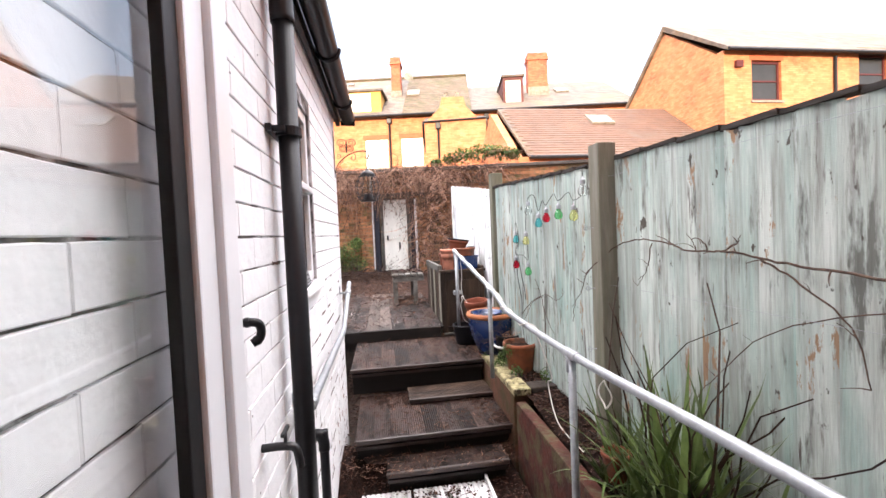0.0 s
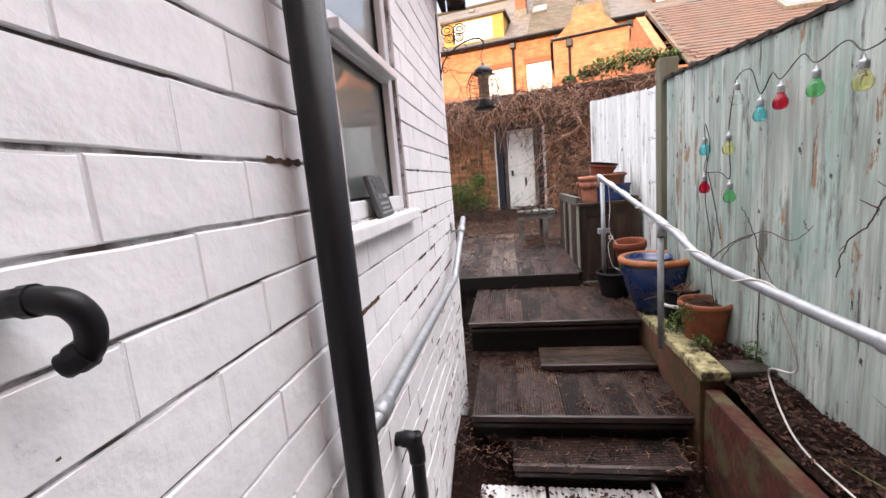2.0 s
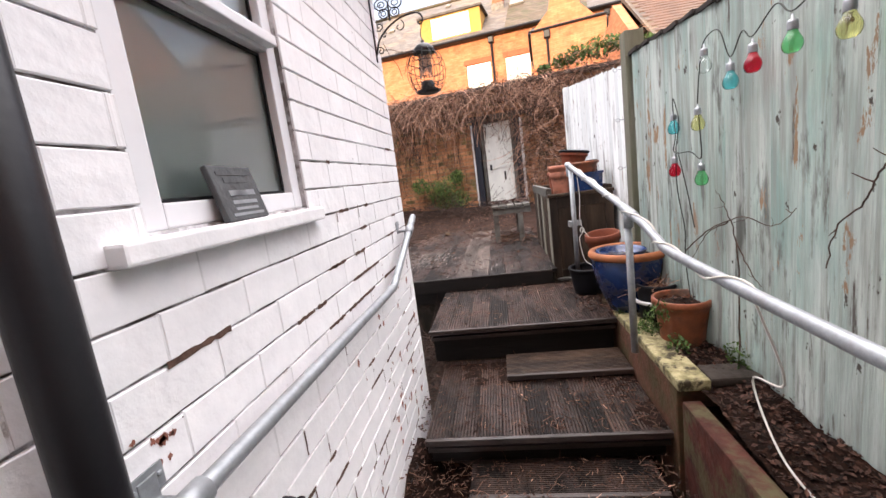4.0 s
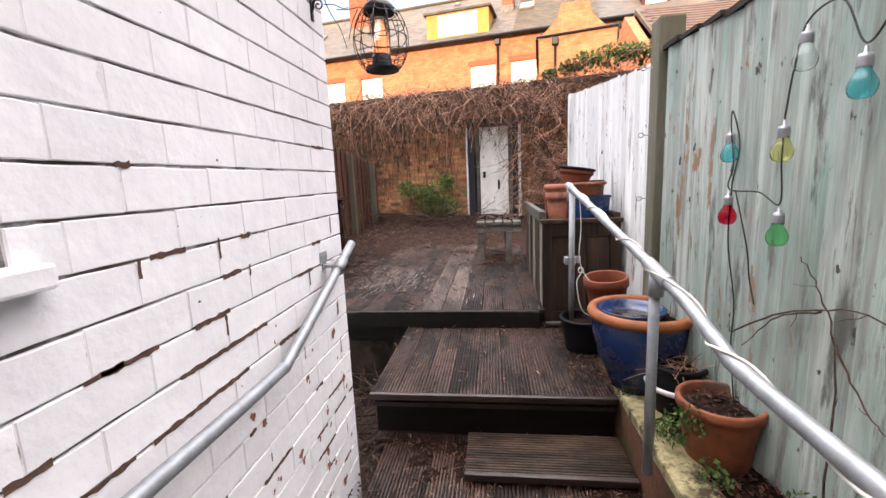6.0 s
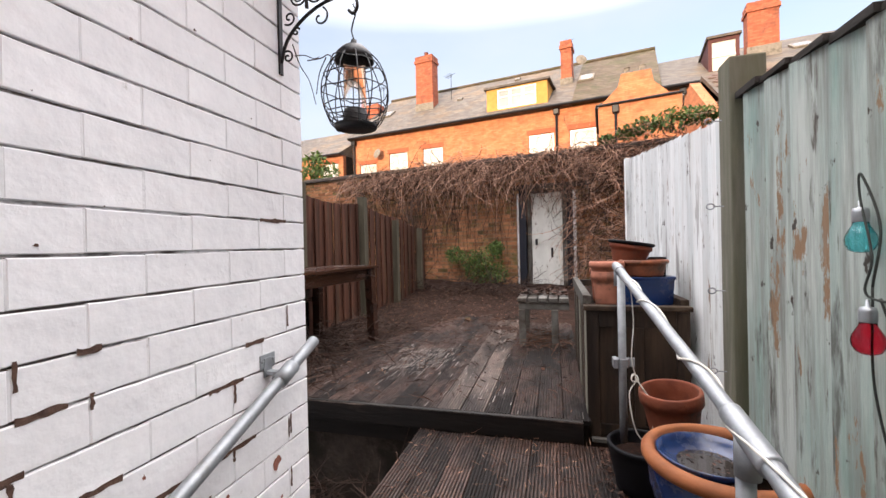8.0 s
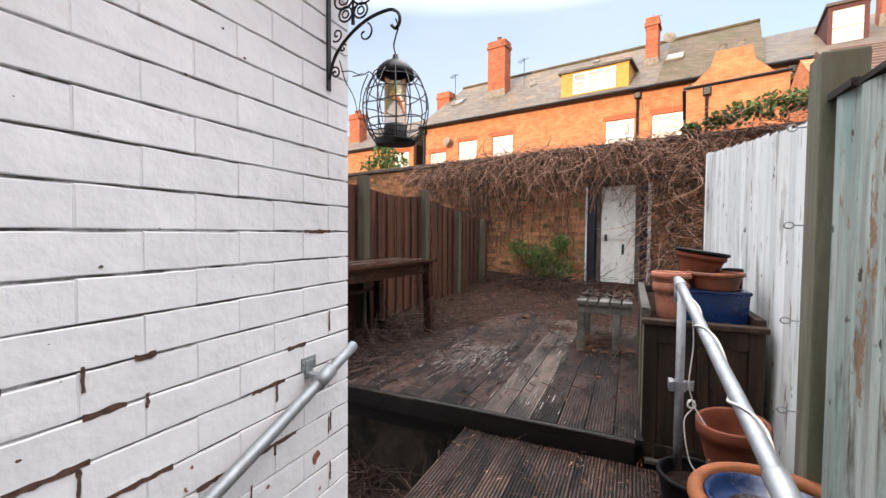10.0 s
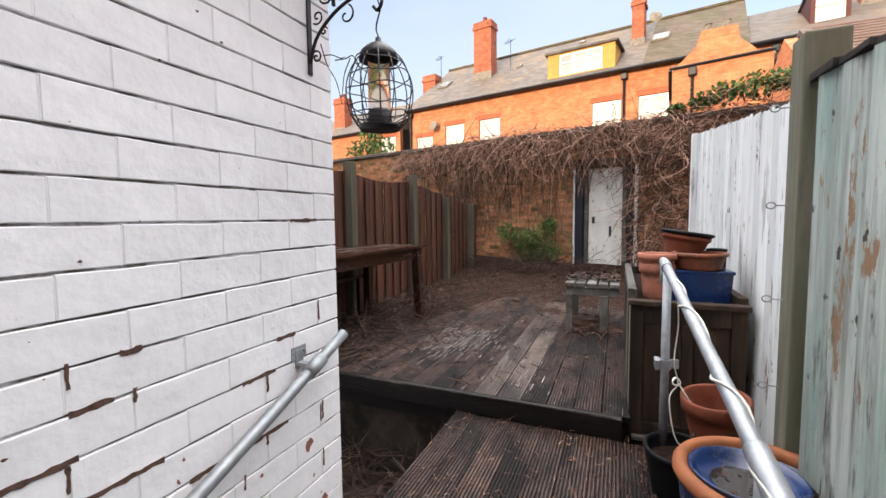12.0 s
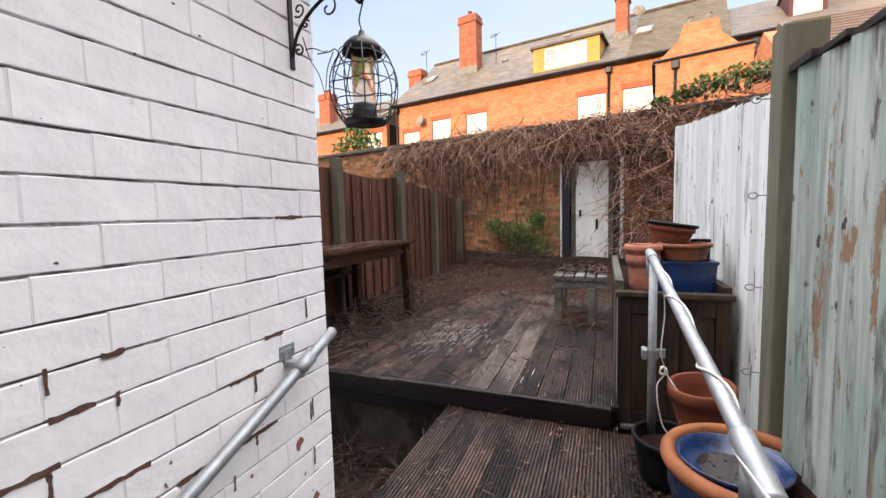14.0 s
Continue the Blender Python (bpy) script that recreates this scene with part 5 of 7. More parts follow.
# festoon bulbs
BULB = [(0, 0.006), (0.011, 0.007), (0.020, 0.012), (0.0250, 0.022), (0.0265, 0.032), (0.0245, 0.043), (0.019, 0.054), (0.0142, 0.063), (0.0125, 0.072)]


def bulb(colour, loc, word):
    th = thing("festoon_bulb", word + " glass festoon bulb hanging upside down on the fence", "light bulb", (loc[0], loc[1], loc[2] - 0.045), group="festoon bulbs on the fence")
    inner = [(r * 0.93, z + 0.0015) for r, z in BULB[::-1]]
    b = part("glass", lathe(BULB + inner, 24), M["bulb_" + colour], th, word + " glass", smooth=True)
    b.visible_shadow = False
    part("cap", lathe([(0.0125, 0.070), (0.0145, 0.072), (0.0138, 0.075), (0.0148, 0.078), (0.0138, 0.081), (0.0148, 0.084), (0.0138, 0.087), (0.0145, 0.090), (0.0138, 0.093), (0.012, 0.099), (0.004, 0.101), (0.003, 0.115), (0, 0.115)], 18), M["galv"], th, "ridged silver cap", smooth=True)
    return th


BULBS = [("teal", (1.045, 3.175, 1.345), "teal"), ("yellow", (1.03, 2.90, 1.336), "pale yellow"), ("red", (1.022, 3.12, 1.146), "red"), ("green", (1.045, 2.915, 1.107), "green"),
         ("clear", (1.045, 2.87, 1.556), "clear"), ("teal", (1.060, 2.715, 1.460), "teal"), ("red", (1.067, 2.595, 1.489), "red"), ("green", (1.075, 2.42, 1.502), "green"), ("yellow", (1.085, 2.235, 1.484), "pale yellow"), ("clear", (1.06, 2.07, 1.612), "clear")]
for c, l, w in BULBS:
    bulb(c, l, w)
flex = thing("festoon_cable", "dark green cable of the festoon lights", "cable")


def cable(pts, r=0.0024):
    part("cable", tube(curve_points(pts, 8), r, seg=6), M["cable"], flex, smooth=True)


cable([(1.05, 2.05, 1.70), (1.10, 2.15, 1.60), (1.085, 2.235, 1.565), (1.10, 2.33, 1.62), (1.075, 2.42, 1.58), (1.085, 2.51, 1.63), (1.067, 2.595, 1.567), (1.065, 2.65, 1.60), (1.060, 2.715, 1.535), (1.06, 2.79, 1.65), (1.045, 2.87, 1.635), (1.035, 2.89, 1.53), (1.03, 2.90, 1.415)])
cable([(1.03, 2.90, 1.415), (1.05, 2.93, 1.30), (1.045, 2.915, 1.185), (1.04, 3.0, 1.215), (1.022, 3.12, 1.223), (1.03, 3.12, 1.30), (1.045, 3.175, 1.42), (1.05, 3.18, 1.47), (1.05, 3.13, 1.36), (1.03, 3.12, 1.24)])
cable([(1.03, 3.12, 1.24), (1.03, 3.12, 1.05), (1.05, 3.10, 0.85), (1.04, 3.08, 0.70), (1.05, 3.05, 0.48)])
cable([(1.03, 3.10, 1.22), (1.03, 3.02, 1.05), (1.05, 3.03, 0.95), (1.04, 2.98, 0.88)])

# bird feeder in a wire globe on a scrolled bracket
brk = thing("wall_bracket", "black wrought-iron scroll bracket with a butterfly", "bracket")
BY = 3.19


def scroll(c, r0, turns, start, n=26, flip=1):
    return [(c[0] + r0 * (1 - 0.85 * k / n) * math.cos(start + flip * turns * 6.283 * k / n), BY, c[1] + r0 * (1 - 0.85 * k / n) * math.sin(start + flip * turns * 6.283 * k / n)) for k in range(n + 1)]


part("back_bar", boxes((WALL_X + 0.001, BY - 0.008, 1.865, WALL_X + 0.007, BY + 0.008, 2.22), bevel=0.001), M["iron"], brk)
part("arm", tube(curve_points([(WALL_X + 0.006, BY, 1.90), (-0.325, BY, 1.965), (-0.27, BY, 2.02), (-0.20, BY, 2.055), (-0.13, BY, 2.065), (-0.10, BY, 2.05), (-0.095, BY, 2.025), (-0.108, BY, 2.008), (-0.122, BY, 2.02)], 6), 0.0048, seg=8), M["iron"], brk, smooth=True)
for c, r0, tn, st, fl in (((-0.325, 1.915), 0.020, 1.3, 2.5, -1), ((-0.318, 2.03), 0.022, 1.2, 4.0, 1), ((-0.215, 2.015), 0.030, 0.9, 1.2, -1), ((-0.295, 1.985), 0.014, 1.1, 0.5, 1)):
    part("scroll", tube(scroll(c, r0, tn, st, flip=fl), 0.0028, seg=6), M["iron"], brk, smooth=True)
for s in (-1, 1):
    for (dx, dz, rx, rz_) in ((0.035, 0.035, 0.034, 0.026), (0.028, -0.008, 0.024, 0.022)):
        c0 = (-0.2575 + s * dx, 2.093 + dz)
        part("butterfly_wing", tube([(c0[0] + rx * math.cos(a), BY, c0[1] + rz_ * math.sin(a)) for a in [k * 0.42 for k in range(16)]], 0.0032, seg=6), M["iron"], brk)
        part("butterfly_wing", tube([(c0[0] + rx * 0.5 * math.cos(a), BY, c0[1] + rz_ * 0.5 * math.sin(a)) for a in [k * 0.5 for k in range(14)]], 0.0026, seg=6), M["iron"], brk)
part("butterfly_body", tube([(-0.2575, BY, 2.05), (-0.2575, BY, 2.098), (-0.2575, BY, 2.133)], 0.006, seg=8, taper=0.5), M["iron"], brk)
feeder = thing("bird_feeder", "clear seed feeder inside a rusty black wire globe", "bird feeder", (-0.108, BY, 1.68))
part("hook_wire", tube(curve_points([(0, 0, 0.355), (0.008, 0, 0.33), (0, 0, 0.305), (-0.006, 0, 0.28), (0, 0, 0.255)], 5), 0.0022, seg=6), M["iron"], feeder)
GL = [(0.042, 0.210), (0.066, 0.185), (0.085, 0.145), (0.092, 0.105), (0.086, 0.060), (0.070, 0.022), (0.052, 0.002)]
for k in range(12):
    a = k * math.pi / 6
    j = rl.uniform(-0.007, 0.007)
    part("upright_wire", tube(curve_points([((r + j) * math.cos(a + j * 4 * i), (r + j) * math.sin(a + j * 4 * i), z) for i, (r, z) in enumerate(GL)], 3), 0.0017, seg=5), M["iron"], feeder)
for r, z in ((0.085, 0.145), (0.092, 0.105), (0.086, 0.060), (0.074, 0.028), (0.079, 0.040), (0.064, 0.014), (0.066, 0.185), (0.054, 0.004)):
    part("hoop_wire", tube([(r * math.cos(a), r * math.sin(a), z + 0.006 * math.sin(2 * a + r * 90) + 0.003 * math.sin(5 * a + z * 60)) for a in [i * 0.2618 for i in range(25)]], 0.0017, seg=5, closed_ends=False), M["iron"], feeder)
part("lid", lathe([(0, 0.252), (0.008, 0.252), (0.010, 0.238), (0.032, 0.230), (0.050, 0.212), (0.056, 0.190), (0.050, 0.188), (0, 0.205)], 24), M["iron"], feeder, "black domed lid", smooth=True)
ft = part("seed_tube", lathe([(0.0315, 0.052), (0.0315, 0.20), (0.030, 0.20), (0.030, 0.052)], 24), M["tube_plastic"], feeder, "clear plastic tube", smooth=True)
ft.visible_shadow = False
part("base", lathe([(0, 0.004), (0.034, 0.004), (0.036, 0.02), (0.033, 0.048), (0.030, 0.054), (0, 0.054)], 24), M["iron"], feeder, "black seed port base", smooth=True)
part("base_tray", lathe([(0, 0.0), (0.058, 0.0), (0.060, 0.010), (0.056, 0.010), (0.05, 0.004), (0, 0.003)], 24), M["iron"], feeder, smooth=True)
for pts in ([(-0.15, 0.0, 0.215), (-0.09, -0.03, 0.20), (-0.045, -0.06, 0.190), (-0.015, -0.075, 0.15), (0.005, -0.085, 0.08), (0.01, -0.08, 0.04)], [(-0.20, 0.0, 0.27), (-0.17, -0.01, 0.20), (-0.14, -0.01, 0.15), (-0.12, -0.01, 0.08)], [(-0.06, -0.05, 0.19), (-0.085, -0.045, 0.15), (-0.105, -0.03, 0.10)], [(-0.20, 0.01, 0.24), (-0.16, 0.0, 0.232), (-0.13, 0.0, 0.218), (-0.10, -0.02, 0.21)]):
    part("twig", tube(curve_points(pts, 5), 0.0018, seg=5, taper=0.6), M["twig_dark"], feeder, "dead creeper stem", smooth=True)

# slatted panel at the foot of the steps, reflected sky painted as white
slats = thing("slatted_panel", "wet slatted panel lying on the ground, white for the sky it reflects", "panel", (0.09, 2.47, -0.205))
slat_me = mesh_of("slat", groove_mesh(1.0, 0.462, 0.016, 15))
slat_me.materials.append(M["white_slat"])
for x in (-0.472, 0.008):
    part("slat", slat_me, None, slats).location = (x, -0.95, 0.016)
for x in (-0.485, 0.478):
    part("edge_trim", boxes((x - 0.008, -0.95, 0.0, x + 0.008, 0.065, 0.045), bevel=0.002), M["white_slat"], slats)


def panel_spot(r):
    while True:
        x, y = r.uniform(-0.36, 0.55), r.uniform(1.75, 2.47)
        if noise.noise(Vector((x * 5.5, y * 5.5, 8))) + 0.25 * noise.noise(Vector((x * 17, y * 17, 2))) + 0.3 * max(0, y - 2.25) - 0.35 * (y < 1.9) > 0.08:
            return Vector((x, y, -0.184 + 0.008 * r.random())), 0.3


tagged(part("panel_leaves", leaves(620, panel_spot, 0.026, rl), M["leaf_dead"]), "wet dead leaves stuck to the white panel", "leaves", kind="stuff")
tagged(part("panel_twigs", twigs(60, lambda r: (panel_spot(r)[0], (r.uniform(-1, 1), r.uniform(-1, 1), 0.05)), 0.10, 0.0018, rl, 0.02, 3), M["twig_dark"]), "bits of twig lying on the white panel", "twigs", kind="stuff")

# stones
for (x, y, z), s in (((-0.62, 7.1, DECK_Z + 0.015), 0.045), ((0.33, 5.2, 0.43), 0.016)):
    sb = bmesh.new()
    bmesh.ops.create_icosphere(sb, subdivisions=2, radius=s)
    for v in sb.verts:
        v.co *= 1 + 0.35 * noise.noise(v.co * 14 / max(s * 10, 0.3))
        v.co.z *= 0.55
        v.co += Vector((x, y, z))
    tagged(part("stone", sb, M["old_brick"]), "rough brown stone lying among dead leaves", "stone")

# ---------------------------------------------------------------- houses beyond
def house_wall(th, x0, x1, z0, z1, holes, depth=0.3, y=0.0, material=None, name="wall"):
    """A wall panel in the plane y, with rectangular openings (x0, x1, z0, z1), as one mesh."""
    xs = sorted({x0, x1, *[h[0] for h in holes], *[h[1] for h in holes]})
    zs = sorted({z0, z1, *[h[2] for h in holes], *[h[3] for h in holes]})
    bm = bmesh.new()
    grid = {(x, z, s): bm.verts.new((x, y + s * depth, z)) for x in xs for z in zs for s in (0, 1)}

    def solid(i, k):
        if not (0 <= i < len(xs) - 1 and 0 <= k < len(zs) - 1):
            return False
        cx, cz = (xs[i] + xs[i + 1]) / 2, (zs[k] + zs[k + 1]) / 2
        return not any(h[0] < cx < h[1] and h[2] < cz < h[3] for h in holes)

    for i in range(len(xs) - 1):
        for k in range(len(zs) - 1):
            if not solid(i, k):
                continue
            a, b, c, d = xs[i], xs[i + 1], zs[k], zs[k + 1]
            bm.faces.new([grid[q] for q in ((a, c, 0), (b, c, 0), (b, d, 0), (a, d, 0))])
            bm.faces.new([grid[q] for q in ((a, d, 1), (b, d, 1), (b, c, 1), (a, c, 1))])
            for di, dk, e in ((-1, 0, ((a, c), (a, d))), (1, 0, ((b, d), (b, c))), (0, -1, ((b, c), (a, c))), (0, 1, ((a, d), (b, d)))):
                if not solid(i + di, k + dk):
                    (p, q), (r, s) = e
                    bm.faces.new([grid[w] for w in ((p, q, 0), (r, s, 0), (r, s, 1), (p, q, 1))])
    for v in [v for v in bm.verts if not v.link_faces]:
        bm.verts.remove(v)
    bmesh.ops.recalc_face_normals(bm, faces=bm.faces)
    return part(name, bm, material or M["red_brick"], th)


def prism(pts_yz, x0, x1, m=None):
    """A solid with the outline pts (y, z), from x0 to x1."""
    bm = bmesh.new()
    a = [bm.verts.new((x0, y, z)) for y, z in pts_yz]
    b = [bm.verts.new((x1, y, z)) for y, z in pts_yz]
    n = len(a)
    bm.faces.new(a[::-1])
    bm.faces.new(b)
    for i in range(n):
        bm.faces.new((a[i], a[(i + 1) % n], b[(i + 1) % n], b[i]))
    bmesh.ops.recalc_face_normals(bm, faces=bm.faces)
    return bm


def prism_xz(pts, y0, y1):
    bm = bmesh.new()
    a = [bm.verts.new((x, y0, z)) for x, z in pts]
    b = [bm.verts.new((x, y1, z)) for x, z in pts]
    n = len(a)
    bm.faces.new(a)
    bm.faces.new(b[::-1])
    for i in range(n):
        bm.faces.new((a[i], b[i], b[(i + 1) % n], a[(i + 1) % n]))
    bmesh.ops.recalc_face_normals(bm, faces=bm.faces)
    return bm


def sash(th, x0, x1, z0, z1, y=0.0, blind=True, frame=None):
    """A sash window: frame, meeting rail, panes, sill and brick lintel, y is the wall's face."""
    w = part("window", boxes((x0 + 0.01, y + 0.10, z0 + 0.01, x0 + 0.09, y + 0.17, z1 - 0.01), (x1 - 0.09, y + 0.10, z0 + 0.01, x1 - 0.01, y + 0.17, z1 - 0.01), (x0 + 0.09, y + 0.10, z1 - 0.10, x1 - 0.09, y + 0.17, z1 - 0.01),
                             (x0 + 0.09, y + 0.10, z0 + 0.01, x1 - 0.09, y + 0.17, z0 + 0.09), (x0 + 0.09, y + 0.11, (z0 + z1) / 2 - 0.03, x1 - 0.09, y + 0.16, (z0 + z1) / 2 + 0.03)), frame or M["upvc"], th)
    part("pane", boxes((x0 + 0.091, y + 0.135, z0 + 0.091, x1 - 0.091, y + 0.145, z1 - 0.101)), M["blind"] if blind else M["dark_pane"], w, "pane with a white blind behind" if blind else "")
    part("sill", boxes((x0 - 0.06, y - 0.06, z0 - 0.09, x1 + 0.06, y + 0.099, z0 - 0.004)), M["concrete"], w)
    part("lintel", boxes((x0 - 0.1, y - 0.012, z1 + 0.004, x1 + 0.1, y - 0.003, z1 + 0.24)), M["lintel_brick"], w)
    return w


terrace = thing("terrace_houses", "row of sunlit orange brick terrace houses with slate roofs", "house", (0.66, 23.0, 0), BW_ANGLE)
EAVE = 8.08
wins = [(-11.8, -10.6, 5.1, 6.45), (-9.7, -8.45, 5.4, 6.9), (-7.45, -6.2, 5.4, 6.92), (-1.4, -0.15, 5.3, 6.86), (0.6, 1.8, 5.3, 6.86), (5.8, 6.85, 5.5, 7.2), (-1.4, -0.2, 1.0, 2.8), (-9.7, -8.5, 1.0, 2.8)]
house_wall(terrace, -12.3, 13.5, -0.25, EAVE, wins)
for i, w in enumerate(wins):
    sash(terrace, *w, blind=i not in (5,), frame=M["upvc"])
SL = 3.9 / 5.0
part("roof", prism([(-0.30, EAVE - 0.06), (-0.30, EAVE + 0.06), (5, EAVE + 3.92), (10, EAVE), (9.9, EAVE - 0.3), (5, EAVE + 3.6), (0, EAVE - 0.10)], -12.5, 0.75), M["slate"], terrace, "grey slate roof")
part("roof", prism([(-0.30, EAVE - 0.06), (-0.30, EAVE + 0.06), (5, EAVE + 3.92), (10, EAVE), (9.9, EAVE - 0.3), (5, EAVE + 3.6), (0, EAVE - 0.10)], 0.752, 4.55), M["mossy_tile"], terrace, "mossy brown tiled roof")
part("ridge_tiles", tube([(-12.5, 5, EAVE + 3.93), (4.55, 5, EAVE + 3.93)], 0.13, seg=8), M["mossy_tile"], terrace)
part("roof", prism([(-0.30, EAVE - 0.06), (-0.30, EAVE + 0.06), (5, EAVE + 3.1), (10, EAVE), (9.9, EAVE - 0.3), (5, EAVE + 2.8), (0, EAVE - 0.10)], 4.56, 13.5), M["slate"], terrace, "lower blue-grey slate roof")
part("gutter", tube([(-12.4, -0.32, EAVE - 0.02), (13.4, -0.32, EAVE - 0.02)], 0.07, seg=8), M["black_plastic"], terrace)
for u in (-12.15, 0.0, 5.35):
    part("downpipe", tube([(u, -0.10, EAVE - 0.35), (u, -0.10, 0)], 0.055, seg=8), M["black_plastic"], terrace)
    part("hopper", boxes((u - 0.13, -0.24, EAVE - 0.42, u + 0.13, -0.02, EAVE - 0.15), bevel=0.03), M["black_plastic"], terrace)


def chimney(th, u, d, w, dp, z0, z1, pots=1):
    c = part("chimney", boxes((u - w / 2, d - dp / 2, z0, u + w / 2, d + dp / 2, z1 - 0.42), (u - w / 2 - 0.06, d - dp / 2 - 0.06, z1 - 0.419, u + w / 2 + 0.06, d + dp / 2 + 0.06, z1 - 0.25), (u - w / 2 - 0.02, d - dp / 2 - 0.02, z1 - 0.249, u + w / 2 + 0.02, d + dp / 2 + 0.02, z1)), M["chimney_brick"], th)
    for k in range(pots):
        part("chimney_pot", lathe([(0.13, 0), (0.12, 0.3), (0.14, 0.34), (0.10, 0.34), (0.09, 0)], 12, at=(u + (k - (pots - 1) / 2) * 0.35, d, z1)), M["terracotta"], c)
    part("flashing", boxes((u - w / 2 - 0.05, d - dp / 2 - 0.05, z0 + 0.1, u + w / 2 + 0.05, d - dp / 2 - 0.004, z0 + 0.62)), M["concrete"], c, "pale mortar flashing")
    return c


chimney(terrace, -8.35, 2.5, 1.15, 0.8, EAVE + 1.6, 13.25, 1)
chimney(terrace, 0.2, 2.5, 0.55, 0.8, EAVE + 1.5, 12.2, 0)
chimney(terrace, 8.7, 2.5, 1.15, 0.8, EAVE + 1.3, 12.0, 0)
chimney(terrace, -12.8, 3.2, 1.0, 0.7, EAVE + 1.0, 11.2, 0)
# box dormer in ochre cladding
dm = part("dormer", boxes((-3.58, 0.02, 8.16, -3.02, 3.0, 9.50), (-0.98, 0.02, 8.16, -0.42, 3.0, 9.50), (-3.02, 0.02, 8.16, -0.98, 3.0, 8.44), (-3.02, 0.02, 9.44, -0.98, 3.0, 9.50)), M["ochre"], terrace, "ochre-clad box dormer")
part("dormer_roof", boxes((-3.72, -0.08, 9.504, -0.28, 4.2, 9.62), bevel=0.02), M["slate"], dm)
for k in range(3):
    x0 = -3.0 + k * 0.67
    part("window_frame", boxes((x0, 0.05, 8.45, x0 + 0.07, 0.12, 9.43), (x0 + 0.59, 0.05, 8.45, x0 + 0.66, 0.12, 9.43), (x0 + 0.07, 0.05, 8.45, x0 + 0.59, 0.12, 8.53), (x0 + 0.07, 0.05, 9.36, x0 + 0.59, 0.12, 9.43), (x0 + 0.07, 0.05, 9.02, x0 + 0.59, 0.12, 9.07)), M["upvc"], dm, "white window frame")
    part("pane", boxes((x0 + 0.071, 0.08, 8.531, x0 + 0.589, 0.51, 9.479)), M["dormer_pane"], dm)
# small dormer with a dark red frame
d2 = part("dormer", boxes((6.42, 0.75, 8.6, 6.56, 3.6, 10.15), (7.42, 0.75, 8.6, 7.56, 3.6, 10.15), (6.56, 0.75, 10.0, 7.42, 3.6, 10.15), (6.56, 0.75, 8.6, 7.42, 3.6, 8.75)), M["maroon"], terrace, "small dormer with a maroon frame")
part("dormer_roof", boxes((6.35, 0.65, 10.155, 7.63, 4.2, 10.26)), M["slate"], d2)
part("pane", boxes((6.561, 0.80, 8.751, 7.419, 0.81, 9.999)), M["blind"], d2)
part("glazing_bar", boxes((6.561, 0.76, 9.34, 7.419, 0.795, 9.42)), M["upvc"], d2)


def roof_light(th, u, d, w, ln, base, slope, label="roof light"):
    th0 = math.atan(slope)
    bm = boxes((-w / 2, 0, 0.0, w / 2, ln, 0.10), bevel=0.01)
    ob = part("roof_light", bm, M["concrete"], th, "grey framed roof light")
    ob.matrix_basis = pose(u, d, base, math.degrees(th0), 0, 0)
    pn2 = part("pane", boxes((-w / 2 + 0.09, 0.09, 0.101, w / 2 - 0.09, ln - 0.09, 0.106)), M["dark_pane"], ob)
    return ob


for u, d in ((1.2, 2.0), (-11.2, 2.0), (-6.2, 2.6), (-3.0, 4.2), (10.2, 2.4)):
    sl = SL if u < 4.5 else 3.04 / 5.3
    roof_light(terrace, u, d, 0.75 if u in (1.2, -11.2, 10.2) else 0.3, 0.9 if u in (1.2, -11.2, 10.2) else 0.35, EAVE + 0.06 + (d + 0.3) * (3.86 / 5.3 if u < 4.5 else sl), 3.86 / 5.3 if u < 4.5 else sl)
sd = part("satellite_dish", lathe([(0, 0.06), (0.15, 0.045), (0.28, 0.0), (0.29, 0.004), (0.15, 0.055), (0, 0.07)], 20), M["concrete"], terrace, "grey satellite dish")
sd.matrix_basis = pose(-10.35, -0.30, 6.95, 75, 0, -15)
sd2 = part("satellite_dish", lathe([(0, 0.06), (0.15, 0.045), (0.28, 0.0), (0.29, 0.004), (0.15, 0.055), (0, 0.07)], 20), M["concrete"], terrace, "grey satellite dish")
sd2.matrix_basis = pose(0.95, 2.3, 11.1, 75, 0, 20)
for u, z in ((-6.9, 11.8), (-11.9, 11.9), (0.2, 12.25)):
    part("aerial", tube([(u, 3.0, z - 1.4), (u, 3.0, z + 0.35)], 0.018, seg=6), M["iron"], terrace)
    for k in range(4):
        part("aerial_bar", tube([(u - 0.35 + k * 0.1, 2.8, z + 0.2 + 0.05 * k), (u - 0.25 + k * 0.1, 3.2, z + 0.2 + 0.05 * k)], 0.012, seg=5), M["iron"], terrace)
    part("aerial_bar", tube([(u - 0.4, 3.0, z + 0.18), (u + 0.3, 3.0, z + 0.36)], 0.012, seg=5), M["iron"], terrace)

# brick rear wing with a stepped chimney gable
wing = thing("house_rear_wing", "sunlit orange brick rear wing with a tapering chimney gable", "house", (0.66, 23.0, 0), BW_ANGLE)
part("wall", prism_xz([(2.10, -0.25), (5.10, -0.25), (5.10, 7.05), (4.75, 7.05), (4.15, 7.65), (4.05, 8.15), (2.98, 8.15), (2.85, 7.65), (2.10, 6.92)], -2.5, -2.18), M["red_brick"], wing)
part("wall", boxes((2.10, -2.179, -0.25, 2.4, -0.02, 6.9), (4.8, -2.179, -0.25, 5.10, -0.02, 6.9)), M["red_brick"], wing)
part("roof", prism([(-2.1, 6.92), (-2.1, 7.05), (-0.02, 7.9), (-0.02, 7.75)], 2.0, 5.2), M["slate"], wing)
